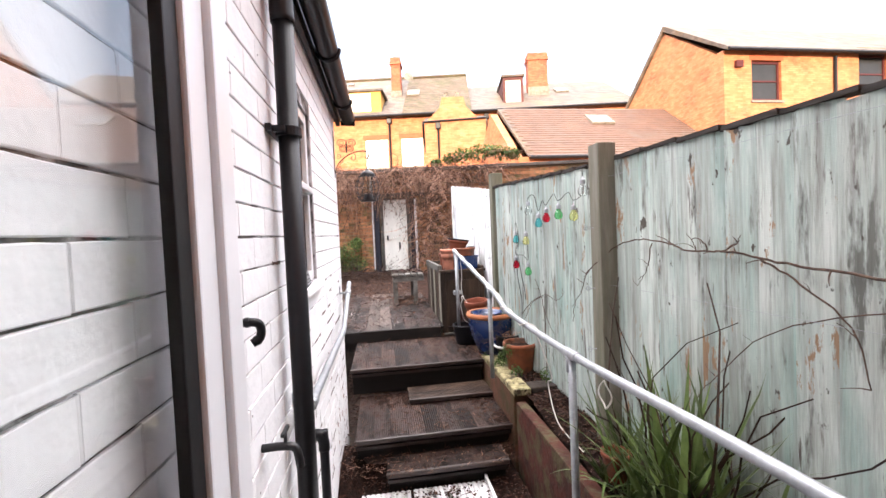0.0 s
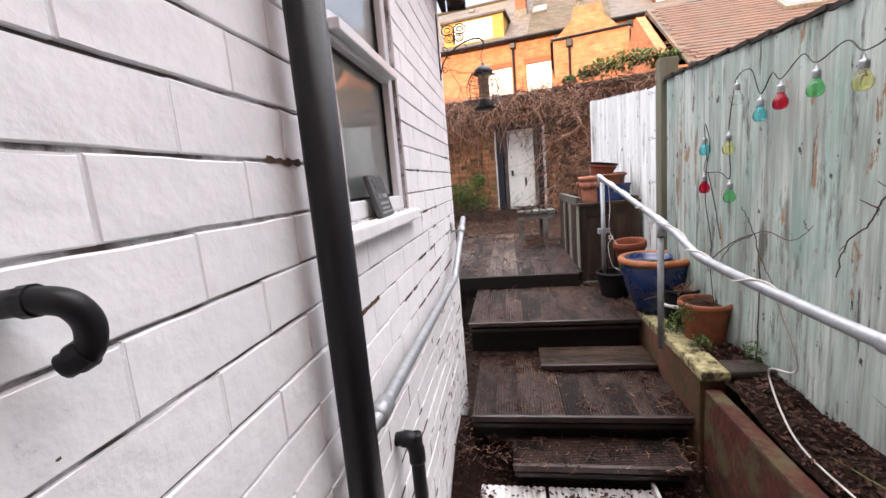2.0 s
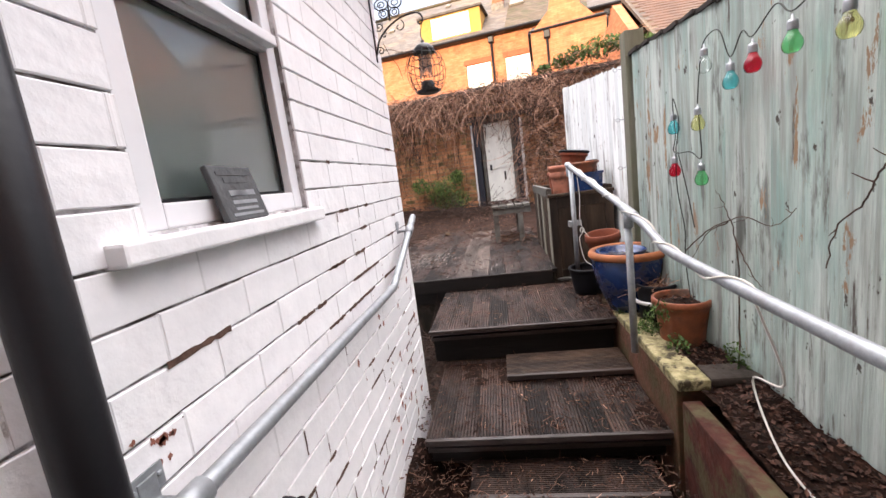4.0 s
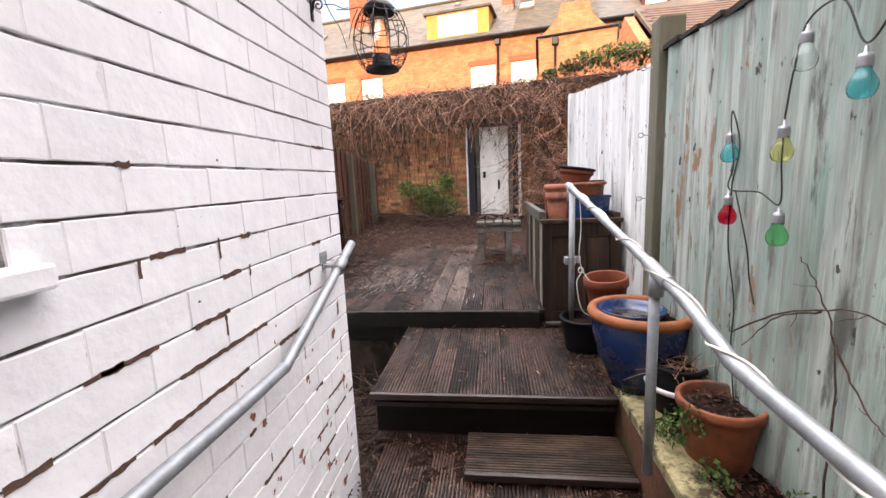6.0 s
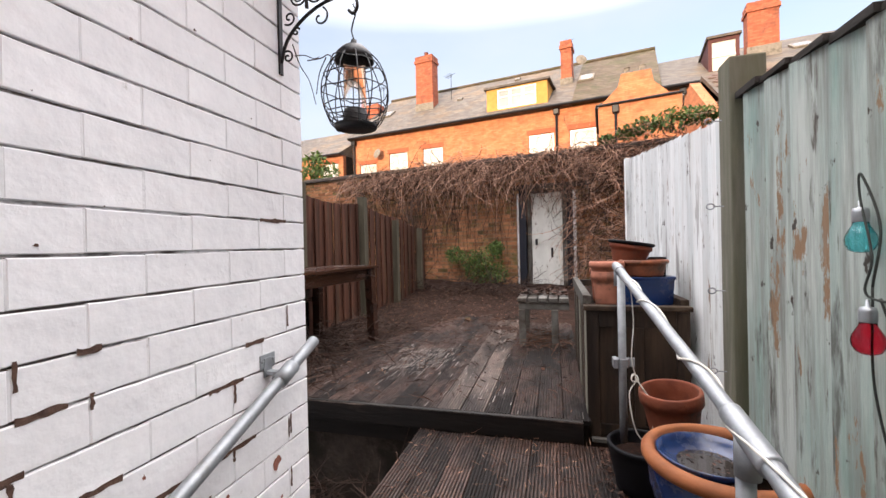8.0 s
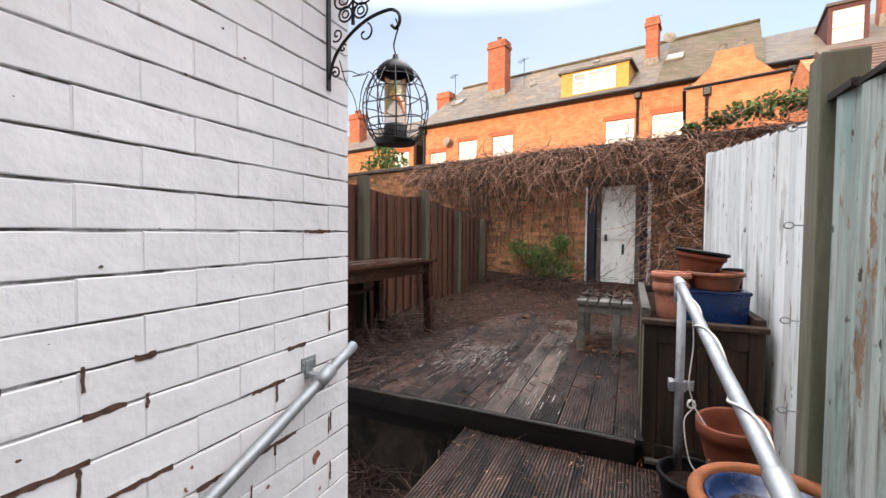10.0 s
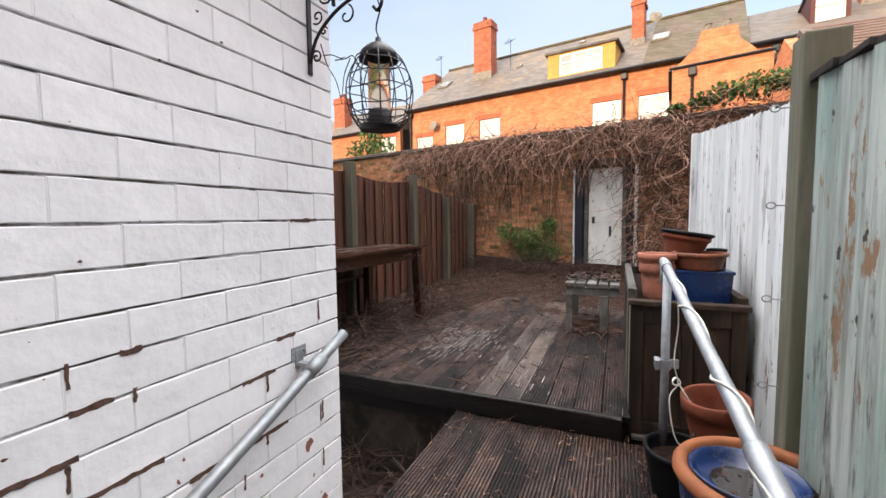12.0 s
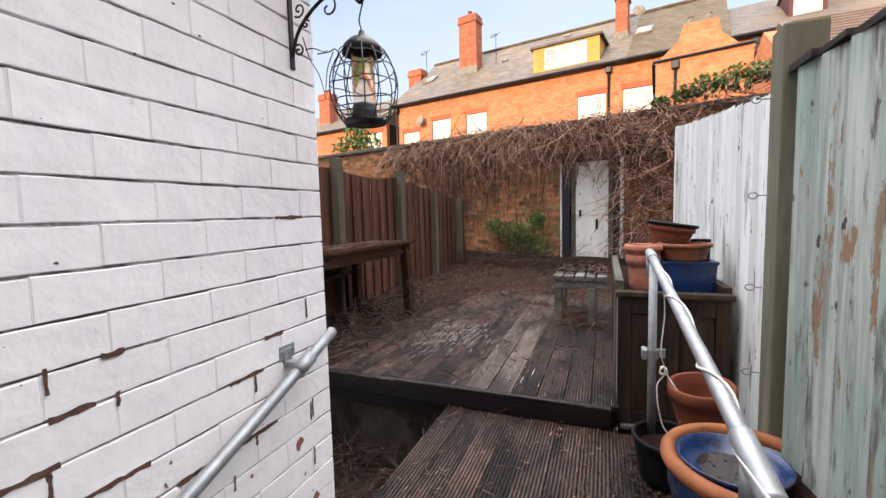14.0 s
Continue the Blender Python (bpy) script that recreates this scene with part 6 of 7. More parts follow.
part("gutter", tube([(2.0, -2.56, 6.98), (5.15, -2.56, 7.05)], 0.05, seg=8), M["black_plastic"], wing)
part("gutter", tube([(2.02, -2.5, 6.95), (1.98, -1.6, 6.1), (1.98, -0.2, 6.0)], 0.06, seg=8), M["black_plastic"], wing)
part("downpipe", tube([(2.75, -2.58, 6.85), (2.75, -2.58, 0.5)], 0.05, seg=8), M["black_plastic"], wing)
part("hopper", boxes((2.62, -2.7, 6.6, 2.88, -2.51, 6.9), bevel=0.03), M["black_plastic"], wing)
for u in (3.2, 3.75):
    part("chimney_pot", lathe([(0.12, 0), (0.11, 0.2), (0.13, 0.24), (0.09, 0.24), (0.09, 0)], 12, at=(u, -2.34, 8.15)), M["concrete"], wing)

# further end of the terrace
left_house = thing("terrace_house", "pale rendered house end with a brick chimney", "house", (-13.6, 26.0, 0), BW_ANGLE)
wins2 = [(-0.6, 0.7, 5.4, 6.9)]
house_wall(left_house, -9, 1.1, -0.25, 7.4, wins2, material=M["red_brick"])
sash(left_house, *wins2[0])
part("roof", prism([(-0.3, 7.35), (-0.3, 7.5), (4.5, 10.3), (9, 7.5), (9, 7.3)], -9.2, 1.1), M["slate"], left_house)
part("gutter", tube([(-9.1, -0.3, 7.42), (1.1, -0.3, 7.42)], 0.07, seg=8), M["black_plastic"], left_house)
chimney(left_house, -5.6, 1.5, 1.1, 0.8, 7.8, 10.6, 2)

# tall gabled house beyond the fence
gable_house = thing("gabled_house", "tall sunlit orange brick house with a slate roof", "house", (13.1, 14.0, 0))
gw = [(1.2, 2.52, 6.07, 7.6), (6.1, 7.5, 6.4, 7.95)]
house_wall(gable_house, 0, 16, -0.25, 7.95, gw)
for w in gw:
    sash(gable_house, *w, blind=False, frame=M["maroon"])
part("gable_wall", prism([(0.301, -0.25), (0.301, 7.9), (3.2, 10.1), (6.8, 7.0), (6.8, -0.25)], 0.0, 0.3), M["red_brick"], gable_house)
part("roof", prism([(-0.25, 7.86), (-0.25, 8.0), (3.2, 10.45), (7.2, 6.9), (7.2, 6.7), (3.2, 10.2)], -0.08, 16.2), M["slate"], gable_house)
part("gutter", tube([(-0.05, -0.28, 7.9), (16, -0.28, 7.9)], 0.07, seg=8), M["black_plastic"], gable_house)
part("downpipe", tube([(4.9, -0.08, 7.8), (4.9, -0.08, 0)], 0.06, seg=8), M["black_plastic"], gable_house)
part("alarm_box", boxes((0.45, -0.12, 7.3, 0.75, -0.003, 7.55), bevel=0.01), M["maroon"], gable_house)

# low outhouse with a clay-tiled roof
low_house = thing("outhouse", "low brick outhouse with a brown clay-tiled roof", "house", (0, 0, 0))
part("wall", boxes((4.85, 14.0, -0.25, 13.0, 14.3, 4.05)), M["red_brick"], low_house)
part("gable_wall", prism([(14.301, -0.25), (14.301, 4.05), (17.4, 6.55), (19.5, 5.0), (19.5, -0.25)], 4.85, 5.15), M["red_brick"], low_house)
rf = bmesh.new()
nrow = 22
for k in range(nrow):
    t0, t1 = k / nrow, (k + 1) / nrow
    y0, z0 = 13.82 + t0 * 3.6, 4.02 + t0 * 2.75
    y1, z1 = 13.82 + t1 * 3.6 + 0.03, 4.02 + t1 * 2.75 + 0.02
    xs = [5.3 + i * 0.30 + (0.15 if k % 2 else 0) for i in range(26)]
    for x in xs:
        d = rl.uniform(0, 0.012)
        v = [rf.verts.new(p) for p in ((x, y0, z0 + 0.045 + d), (x + 0.292, y0, z0 + 0.045 + d), (x + 0.292, y1, z1 + 0.018), (x, y1, z1 + 0.018))]
        w = [rf.verts.new(p) for p in ((x, y0, z0), (x + 0.292, y0, z0))]
        rf.faces.new(v)
        rf.faces.new((w[0], w[1], v[1], v[0]))
tagged(part("roof_tiles", rf, M["clay_tile"], low_house, "brown mottled clay tiles"), kind="stuff")
part("roof", prism([(13.82, 3.95), (13.82, 4.02), (17.42, 6.77), (21, 4.0), (21, 3.9), (17.4, 6.6)], 5.2, 13.0), M["slate"], low_house)
part("gutter", tube([(5.2, 13.78, 4.0), (13.0, 13.78, 4.0)], 0.07, seg=8), M["black_plastic"], low_house)
rlt = roof_light(low_house, 9.3, 16.0, 1.0, 0.8, 5.72, 0.764)
# lower brick wall with coping in front of the outhouse
slab("boundary_wall_side", boxes((2.9, 11.2, -0.25, 12, 11.5, 3.1)), M["red_brick"], "red brick boundary wall with stone coping", "wall")
slab("boundary_coping", boxes((2.8, 11.12, 3.104, 12, 11.58, 3.24), bevel=0.02), M["slate"], "dark stone coping on the boundary wall", "coping")

rv = random.Random(11)


def on_end_wall(x, dy, z):
    return BWM @ Vector((x - 0.3, dy, z))


def strands(count, place, length, radius, rng, pull=0.2, curl=0.35, seg=9):
    """Long curved stems before the end wall: each bends steadily one way while it sinks."""
    bm = bmesh.new()
    for _ in range(count):
        p, d = place(rng)
        p, d = Vector(p), Vector(d).normalized()
        axis = Vector((rng.uniform(-0.5, 0.5), rng.uniform(-1, 1), rng.uniform(-0.5, 0.5))).normalized()
        turn = Matrix.Rotation(rng.gauss(0, curl), 3, axis)
        ln = length * rng.uniform(0.35, 1.35)
        sink = pull * rng.uniform(0.4, 1.6)
        pts = []
        for k in range(seg + 1):
            q = p.copy()
            if q.z < 3.05:
                q.y = min(q.y, -0.025)
            pts.append(BWM @ q)
            if k % 3 == 2:
                d = d + Vector((rng.uniform(-1, 1), rng.uniform(-0.5, 0.4), rng.uniform(-1, 1))) * 0.28
            d = (turn @ d + Vector((0, 0, -sink))).normalized()
            p = p + d * ln / seg
        tube(pts, radius * rng.uniform(0.5, 1.5), bm, 3, 0.5, False)
    return bm


def vine_top(r):
    x = r.uniform(-4.6, 2.7)
    return (x, r.uniform(-0.22, 0.30), 3.04 + r.uniform(-0.22, 0.07) - 0.10 * (x < -2.8)), (r.uniform(-1.3, 1.3), r.uniform(-0.5, 0.1), r.uniform(-0.6, 0.25))


def vine_fall(r):
    x = r.choice((r.gauss(-2.6, 0.5), r.gauss(-1.5, 0.4), r.gauss(-0.75, 0.3), r.gauss(0.55, 0.35), r.uniform(-3.9, 1.6)))
    return (x, r.uniform(-0.22, -0.05), r.uniform(2.55, 3.05)), (r.uniform(-0.9, 0.9), r.uniform(-0.25, 0.0), r.uniform(-0.8, 0.2))


def vine_thatch(r):
    return (r.uniform(-4.2, 2.2), r.uniform(-0.14, -0.04), r.uniform(2.35, 3.02)), (r.uniform(-1, 1), r.uniform(-0.1, 0.05), r.uniform(-1, 0.4))


def vine_thicket(r):
    return (r.uniform(0.50, 1.50), r.uniform(-0.36, -0.05), r.uniform(0.9, 2.85)), (r.uniform(-1, 1), r.uniform(-0.3, 0.1), r.uniform(-1, 0.5))


def vine_corner(r):
    x = r.gauss(-2.75, 0.28)
    return (x, r.uniform(-0.30, -0.04), r.uniform(1.2, 2.5)), (r.uniform(-0.3, 0.3), r.uniform(-0.3, 0.0), -1)


def vine_fringe(r):
    x = r.uniform(-4.4, -0.5)
    return (x, r.uniform(-0.10, -0.03), r.uniform(1.7, 2.6)), (r.uniform(-0.3, 0.3), 0, -1)


vine = thing("dead_vine", "dense tangle of dry brown vine hanging over the wall", "vine")
# inner layer of stems, the shade between the outer ones in its colour
tagged(part("thatch", strands(420, vine_thatch, 0.5, 0.006, rv, 0.15, 0.3, 6), M["twig_dark"], vine, "inner stems coloured dark for the shaded gaps"), kind="stuff")
tagged(part("stem_tangle", strands(900, vine_top, 0.75, 0.0052, rv, 0.18, 0.25), M["twig"], vine), kind="stuff")
tagged(part("stem_tangle", strands(380, vine_top, 0.75, 0.0060, rv, 0.18, 0.25), M["twig_mid"], vine), kind="stuff")
tagged(part("hanging_curtain", strands(400, vine_fall, 0.80, 0.0048, rv, 0.22, 0.22), M["twig"], vine), kind="stuff")
tagged(part("hanging_curtain", strands(170, vine_fall, 0.9, 0.0050, rv, 0.26, 0.2), M["twig_mid"], vine), kind="stuff")
tagged(part("thicket", strands(380, vine_thicket, 0.75, 0.0055, rv, 0.08, 0.35), M["twig"], vine), kind="stuff")
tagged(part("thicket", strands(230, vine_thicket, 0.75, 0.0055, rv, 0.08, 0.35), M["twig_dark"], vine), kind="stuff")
tagged(part("corner_growth", strands(130, vine_corner, 0.95, 0.0048, rv, 0.2, 0.15, 7), M["twig_mid"], vine), kind="stuff")
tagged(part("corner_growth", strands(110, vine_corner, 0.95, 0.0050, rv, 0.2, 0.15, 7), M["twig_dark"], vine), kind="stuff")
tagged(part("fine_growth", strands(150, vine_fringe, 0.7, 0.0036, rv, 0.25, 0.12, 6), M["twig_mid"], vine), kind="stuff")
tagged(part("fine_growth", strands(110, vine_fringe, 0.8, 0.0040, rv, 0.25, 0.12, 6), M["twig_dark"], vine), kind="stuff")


# green growth
ivy = thing("ivy", "green ivy growing on top of the end wall", "ivy")
ivc = [(on_end_wall(x, 0.05, z).x, on_end_wall(x, 0.05, z).y, z, s) for x, z, s in ((1.35, 3.12, 0.55), (1.7, 3.2, 0.8), (2.0, 3.28, 1.0), (2.35, 3.33, 1.1), (2.65, 3.36, 0.9), (2.9, 3.3, 1.0), (3.2, 3.25, 0.7))]
tagged(part("leaf_mass", leaves(1300, lambda r: clump(r, ivc, (0.24, 0.22, 0.19)), 0.085, rv), M["leaf"], ivy), kind="stuff")
part("stem", twigs(60, lambda r: (blob(r, r.choice(ivc)[:3], (0.3, 0.2, 0.1)), (r.uniform(-1, 1), -0.2, 0.3)), 0.5, 0.005, rv), M["twig"], ivy)
shrub = thing("shrub", "green feathery shrub growing at the foot of the wall", "shrub")
shc = [(on_end_wall(x, -0.25, z).x, on_end_wall(x, -0.25, z).y, z, s) for x, z, s in ((-1.45, 1.18, 0.7), (-1.1, 1.05, 0.9), (-0.75, 1.1, 1.0), (-0.6, 1.3, 0.55), (-0.95, 0.85, 1.0), (-0.6, 0.8, 0.8))]
tagged(part("leaf_mass", leaves(1300, lambda r: clump(r, shc, (0.27, 0.2, 0.25)), 0.045, rv), M["leaf"], shrub), kind="stuff")
tagged(part("leaf_tips", leaves(2000, lambda r: clump(r, shc, (0.29, 0.24, 0.26)), 0.042, rv), M["leaf_fern"], shrub, "yellow-green feathery tips"), kind="stuff")
part("stalk", twigs(70, lambda r: (on_end_wall(r.uniform(-1.4, -0.5), -0.25, 0.42), (r.uniform(-0.5, 0.5), r.uniform(-0.4, 0.1), 1.6)), 0.8, 0.005, rv, -0.1), M["twig_dark"], shrub)
bushy = thing("evergreen_bush", "evergreen bush standing behind the garden wall", "bush")
bc = [(-5.9, 11.6, 3.2, 1.0), (-5.5, 11.5, 3.55, 0.8), (-5.1, 11.4, 3.2, 0.9), (-5.6, 11.6, 2.7, 1.3), (-5.0, 11.5, 2.7, 1.0)]
part("trunk", tube([(-5.5, 11.6, -0.25), (-5.5, 11.6, 1.5), (-5.45, 11.55, 3.3)], 0.06, seg=8, taper=0.3), M["twig_dark"], bushy)
part("crown", leaves(1500, lambda r: clump(r, bc, (0.42, 0.42, 0.42)), 0.10, rv), M["leaf"], bushy)

# dirt drifted over the far deck
def dirt_height(x, y):
    n = noise.noise(Vector((x * 1.1, y * 0.8, 3.1))) * 0.020 + noise.noise(Vector((x * 4, y * 4, 7.7))) * 0.012 + noise.noise(Vector((x * 13, y * 13, 1.2))) * 0.006
    far = (y - 6.6) * 0.020 - 0.009
    wallside = max(0, -0.95 - x) * 0.035 + max(0, y - 8.7) * 0.09
    return n + far + wallside


def sheet(x0, x1, y0, y1, step, z, f):
    bm = bmesh.new()
    nx, ny = int((x1 - x0) / step), int((y1 - y0) / step)
    g = [[bm.verts.new((x0 + i * step, y0 + j * step, z + f(x0 + i * step, y0 + j * step))) for i in range(nx + 1)] for j in range(ny + 1)]
    for j in range(ny):
        for i in range(nx):
            bm.faces.new((g[j][i], g[j][i + 1], g[j + 1][i + 1], g[j + 1][i]))
    return bm


dirt = tagged(part("dirt_layer", sheet(-2.3, 1.9, 4.5, 10.6, 0.05, DECK_Z, lambda x, y: min(dirt_height(x, y), 0.3)), M["mould"], smooth=True), "brown leaf mould drifted over the far deck", "dirt", kind="stuff")


def deck_litter(r):
    while True:
        x, y = r.uniform(-2.0, 0.55), r.uniform(4.4, 9.7)
        w = 0.12 + 0.5 * max(0, -0.7 - x) + 0.16 * max(0, y - 6.5) + 0.6 * max(0, y - 8.8)
        if r.random() < w:
            return x, y, DECK_Z + 0.006 + max(0, dirt_height(x, y))


def step_spot(r):
    k = r.random()
    if k < 0.30:
        return r.uniform(-0.33, 0.8), r.uniform(3.47, 4.33), 0.309
    if k < 0.62:
        return r.uniform(-0.26, 0.8), r.uniform(2.71, 3.45), 0.077
    if k < 0.8:
        return r.uniform(-0.325, 0.80), r.uniform(2.45, 2.70), -0.05
    if k < 0.9:
        return r.uniform(0.4, 0.80), r.uniform(2.75, 4.3), 0.08
    return r.uniform(-0.34, 0.80), r.uniform(1.7, 2.5), -0.235


tagged(part("deck_leaves", leaves(3600, lambda r: (Vector(deck_litter(r)), 0.6), 0.026, rv), M["leaf_dead"]), "dead brown leaves scattered over the deck", "leaves", kind="stuff")
tagged(part("deck_twigs", twigs(2600, lambda r: (Vector(deck_litter(r)) + Vector((0, 0, 0.004)), (r.uniform(-1, 1), r.uniform(-1, 1), r.uniform(0, 0.35))), 0.13, 0.0030, rv, 0.06, 3), M["twig_dark"]), "broken twigs lying over the deck", "twigs", kind="stuff")
tagged(part("twig_pile", twigs(420, lambda r: (Vector((r.uniform(-2.0, -1.05), r.uniform(4.5, 6.6), DECK_Z + r.uniform(0.02, 0.10))), (r.uniform(-1, 1), r.uniform(-1, 1), r.uniform(-0.1, 0.3))), 0.4, 0.004, rv, 0.05, 4), M["twig_dark"]), "pile of pruned twigs under the table", "twigs", kind="stuff")
tagged(part("twig_pile", twigs(300, lambda r: (Vector((r.uniform(-2.0, 0.2), r.uniform(8.9, 9.6), DECK_Z + r.uniform(0.08, 0.30))), (r.uniform(-1, 1), r.uniform(-1, 1), r.uniform(-0.1, 0.5))), 0.5, 0.005, rv, 0.08, 4), M["twig_dark"]), "heap of cut stems at the foot of the wall", "twigs", kind="stuff")
tagged(part("twig_pile", twigs(130, lambda r: (Vector((r.uniform(0.10, 0.50), r.uniform(5.8, 6.4), DECK_Z + r.uniform(0.01, 0.07))), (r.uniform(-1, 1), r.uniform(-0.6, 0.6), r.uniform(-0.05, 0.15))), 0.24, 0.0035, rv, 0.08, 4), M["twig_mid"]), "bundle of cut reddish twigs under the stool", "twigs", kind="stuff")
tagged(part("straw_twigs", twigs(1500, lambda r: (Vector(deck_litter(r)) + Vector((0, 0, 0.008)), (r.uniform(-1, 1), r.uniform(-1, 1), r.uniform(0, 0.3))), 0.09, 0.0026, rv, 0.05, 3), M["twig_mid"]), "brown dry stalks strewn over the deck", "stalks", kind="stuff")
# small twig litter whose pale colour also stands in for wet glints
tagged(part("pale_bits", twigs(1900, lambda r: (Vector(deck_litter(r) if r.random() < 0.8 else step_spot(r)) + Vector((0, 0, 0.008)), (r.uniform(-1, 1), r.uniform(-1, 1), r.uniform(0, 0.4))), 0.026, 0.0016, rv, 0.05, 2), M["twig"]), "bits of broken twig over the boards, pale for wet glints", "twigs", kind="stuff")
tagged(part("pit_twigs", twigs(420, lambda r: (Vector((r.uniform(-1.2, -0.30), r.uniform(3.4, 4.36), r.uniform(-0.2, -0.02))), (r.uniform(-1, 1), r.uniform(-1, 1), r.uniform(-0.1, 0.4))), 0.4, 0.004, rv, 0.05, 4), M["twig_dark"]), "cut twigs heaped in the gap beside the steps", "twigs", kind="stuff")


def edge_spot(r):
    return (r.uniform(-0.325, -0.25), r.uniform(2.4, 3.4), 0.06 - 0.3 * (r.random() < 0.4)) if r.random() < 0.4 else (r.uniform(0.62, 0.81), r.uniform(3.5, 4.3), 0.312)


tagged(part("step_leaves", leaves(2600, lambda r: (Vector(step_spot(r)) + Vector((0, 0, 0.004)), 0.5), 0.014, rv), M["leaf_dead"]), "small dead leaves littering the steps", "leaves", kind="stuff")
tagged(part("step_twigs", twigs(900, lambda r: (Vector(step_spot(r)) + Vector((0, 0, 0.005)), (r.uniform(-1, 1), r.uniform(-1, 1), 0.08)), 0.06, 0.0016, rv, 0.03, 3), M["twig_mid"]), "bits of twig littering the steps", "twigs", kind="stuff")
tagged(part("edge_leaves", leaves(600, lambda r: (Vector(edge_spot(r)) + Vector((0, 0, 0.012 * r.random())), 0.7), 0.022, rv), M["leaf_dead"]), "dead leaves gathered at the edges of the steps", "leaves", kind="stuff")


# soil heaped in the bed and at the foot of the steps
def bed_height(x, y):
    return 0.06 + 0.055 * max(0, min(1, (y - 2.2) / 0.6)) + 0.02 * noise.noise(Vector((x * 9, y * 9, 0))) + 0.012 * noise.noise(Vector((x * 30, y * 30, 5)))


tagged(part("bed_soil", sheet(0.888, 1.20, -0.38, 4.35, 0.02, 0.205, bed_height), M["soil"], smooth=True), "loose dark soil heaped in the bed", "soil", kind="stuff")
tagged(part("bed_leaves", leaves(2600, lambda r: (lambda x, y: (Vector((x, y, 0.215 + bed_height(x, y))), 0.7))(r.uniform(0.89, 1.15), r.uniform(0.6, 3.2)), 0.021, rv), M["leaf_dead"]), "dead reddish leaves lying in the bed", "leaves", kind="stuff")
tagged(part("foot_soil", sheet(-0.352, 0.81, 0.6, 2.9, 0.03, -0.24, lambda x, y: 0.012 + 0.05 * max(0, y - 2.3) + 0.02 * noise.noise(Vector((x * 8, y * 8, 2))) + 0.08 * max(0, (x - 0.6) * 2 * (y > 2.0)) + (0.16 * max(0, min(1, (-0.20 - x) / 0.1)) * max(0, min(1, (y - 2.2) / 0.4)))), M["soil"], smooth=True), "damp soil and leaf litter at the foot of the steps", "soil", kind="stuff")
tagged(part("foot_leaves", leaves(1700, lambda r: (Vector((r.uniform(-0.34, 0.8), r.uniform(1.9, 2.7), -0.225 + (0.02 if r.random() < 0.5 else 0.04))), 0.6), 0.02, rv), M["leaf_dead"]), "dead leaves heaped at the foot of the steps", "leaves", kind="stuff")

# bricks of the painted wall
def brick_mesh(length, h, seed, depth=0.016):
    """A brick face with soft uneven edges on a short body, facing +x."""
    rr = random.Random(seed)
    bm = bmesh.new()
    n = 5
    c = 0.0019
    ys = [length * i / n for i in range(n + 1)]
    lo = [rr.uniform(-0.0004, 0.0016) for _ in ys]
    hi = [rr.uniform(-0.0014, 0.0006) for _ in ys]
    ins = [min(max(y, c), length - c) for y in ys]
    f0 = [bm.verts.new((rr.uniform(-0.0005, 0.0003), y, c + a)) for y, a in zip(ins, lo)]
    f1 = [bm.verts.new((rr.uniform(-0.0005, 0.0003), y, h - c + a)) for y, a in zip(ins, hi)]
    m0 = [bm.verts.new((-c, y, a)) for y, a in zip(ys, lo)]
    m1 = [bm.verts.new((-c, y, h + a)) for y, a in zip(ys, hi)]
    k0 = [bm.verts.new((-depth, v.co.y, v.co.z)) for v in m0]
    k1 = [bm.verts.new((-depth, v.co.y, v.co.z)) for v in m1]
    for i in range(n):
        bm.faces.new((f0[i], f0[i + 1], f1[i + 1], f1[i]))
        bm.faces.new((m0[i], m0[i + 1], f0[i + 1], f0[i]))
        bm.faces.new((f1[i], f1[i + 1], m1[i + 1], m1[i]))
        bm.faces.new((k0[i], k0[i + 1], m0[i + 1], m0[i]))
        bm.faces.new((m1[i], m1[i + 1], k1[i + 1], k1[i]))
    bm.faces.new((m0[0], f0[0], f1[0], m1[0]))
    bm.faces.new((k0[0], m0[0], m1[0], k1[0]))
    bm.faces.new((f0[n], m0[n], m1[n], f1[n]))
    bm.faces.new((m0[n], k0[n], k1[n], m1[n]))
    return bm


brick_cache = {}
rest = bmesh.new()
rb = random.Random(4)
BHT = BH - 0.0044
for k, y0, y1, z0 in brick_rows():
    ln = round(y1 - y0 - 0.0025, 3)
    near = y0 > 0.75 and 0.45 < z0 < 2.0
    key = (ln, rb.randrange(6))
    if key not in brick_cache:
        brick_cache[key] = mesh_of("brick", brick_mesh(ln, BHT, int(ln * 1000) * 7 + key[1]))
        brick_cache[key].materials.append(M["white_brick"])
    off = (WALL_X + rb.uniform(-0.0008, 0.0010), y0 + 0.0012, z0 + RISE * (y0 - 1.2))
    if near:
        ob = part("brick", brick_cache[key], None, wall_left)
        ob.location = off
    else:
        n0 = len(rest.verts)
        rest.from_mesh(brick_cache[key])
        rest.verts.ensure_lookup_table()
        bmesh.ops.translate(rest, vec=off, verts=rest.verts[n0:])
tagged(part("bricks", rest, M["white_brick"], wall_left), kind="stuff")
# flush painted upright joints between the bricks of a course
strips = bmesh.new()
for k in range(-21, 12):
    z0 = ZREF + k * BH
    if z0 + BH > 2.45:
        continue
    runs = [(-0.40, CORNER_Y - 0.001)]
    if WIN[2] - 0.02 < z0 + BH / 2 < WIN[3] + 0.02:
        runs = [(-0.40, WIN[0]), (WIN[1], CORNER_Y - 0.001)]
    for a, b in runs:
        box(strips, WALL_X - 0.0155, a, z0 + 0.0014, WALL_X - 0.0012, b, z0 + BHT - 0.0016)
for v in strips.verts:
    v.co.z += RISE * (v.co.y - 1.2)
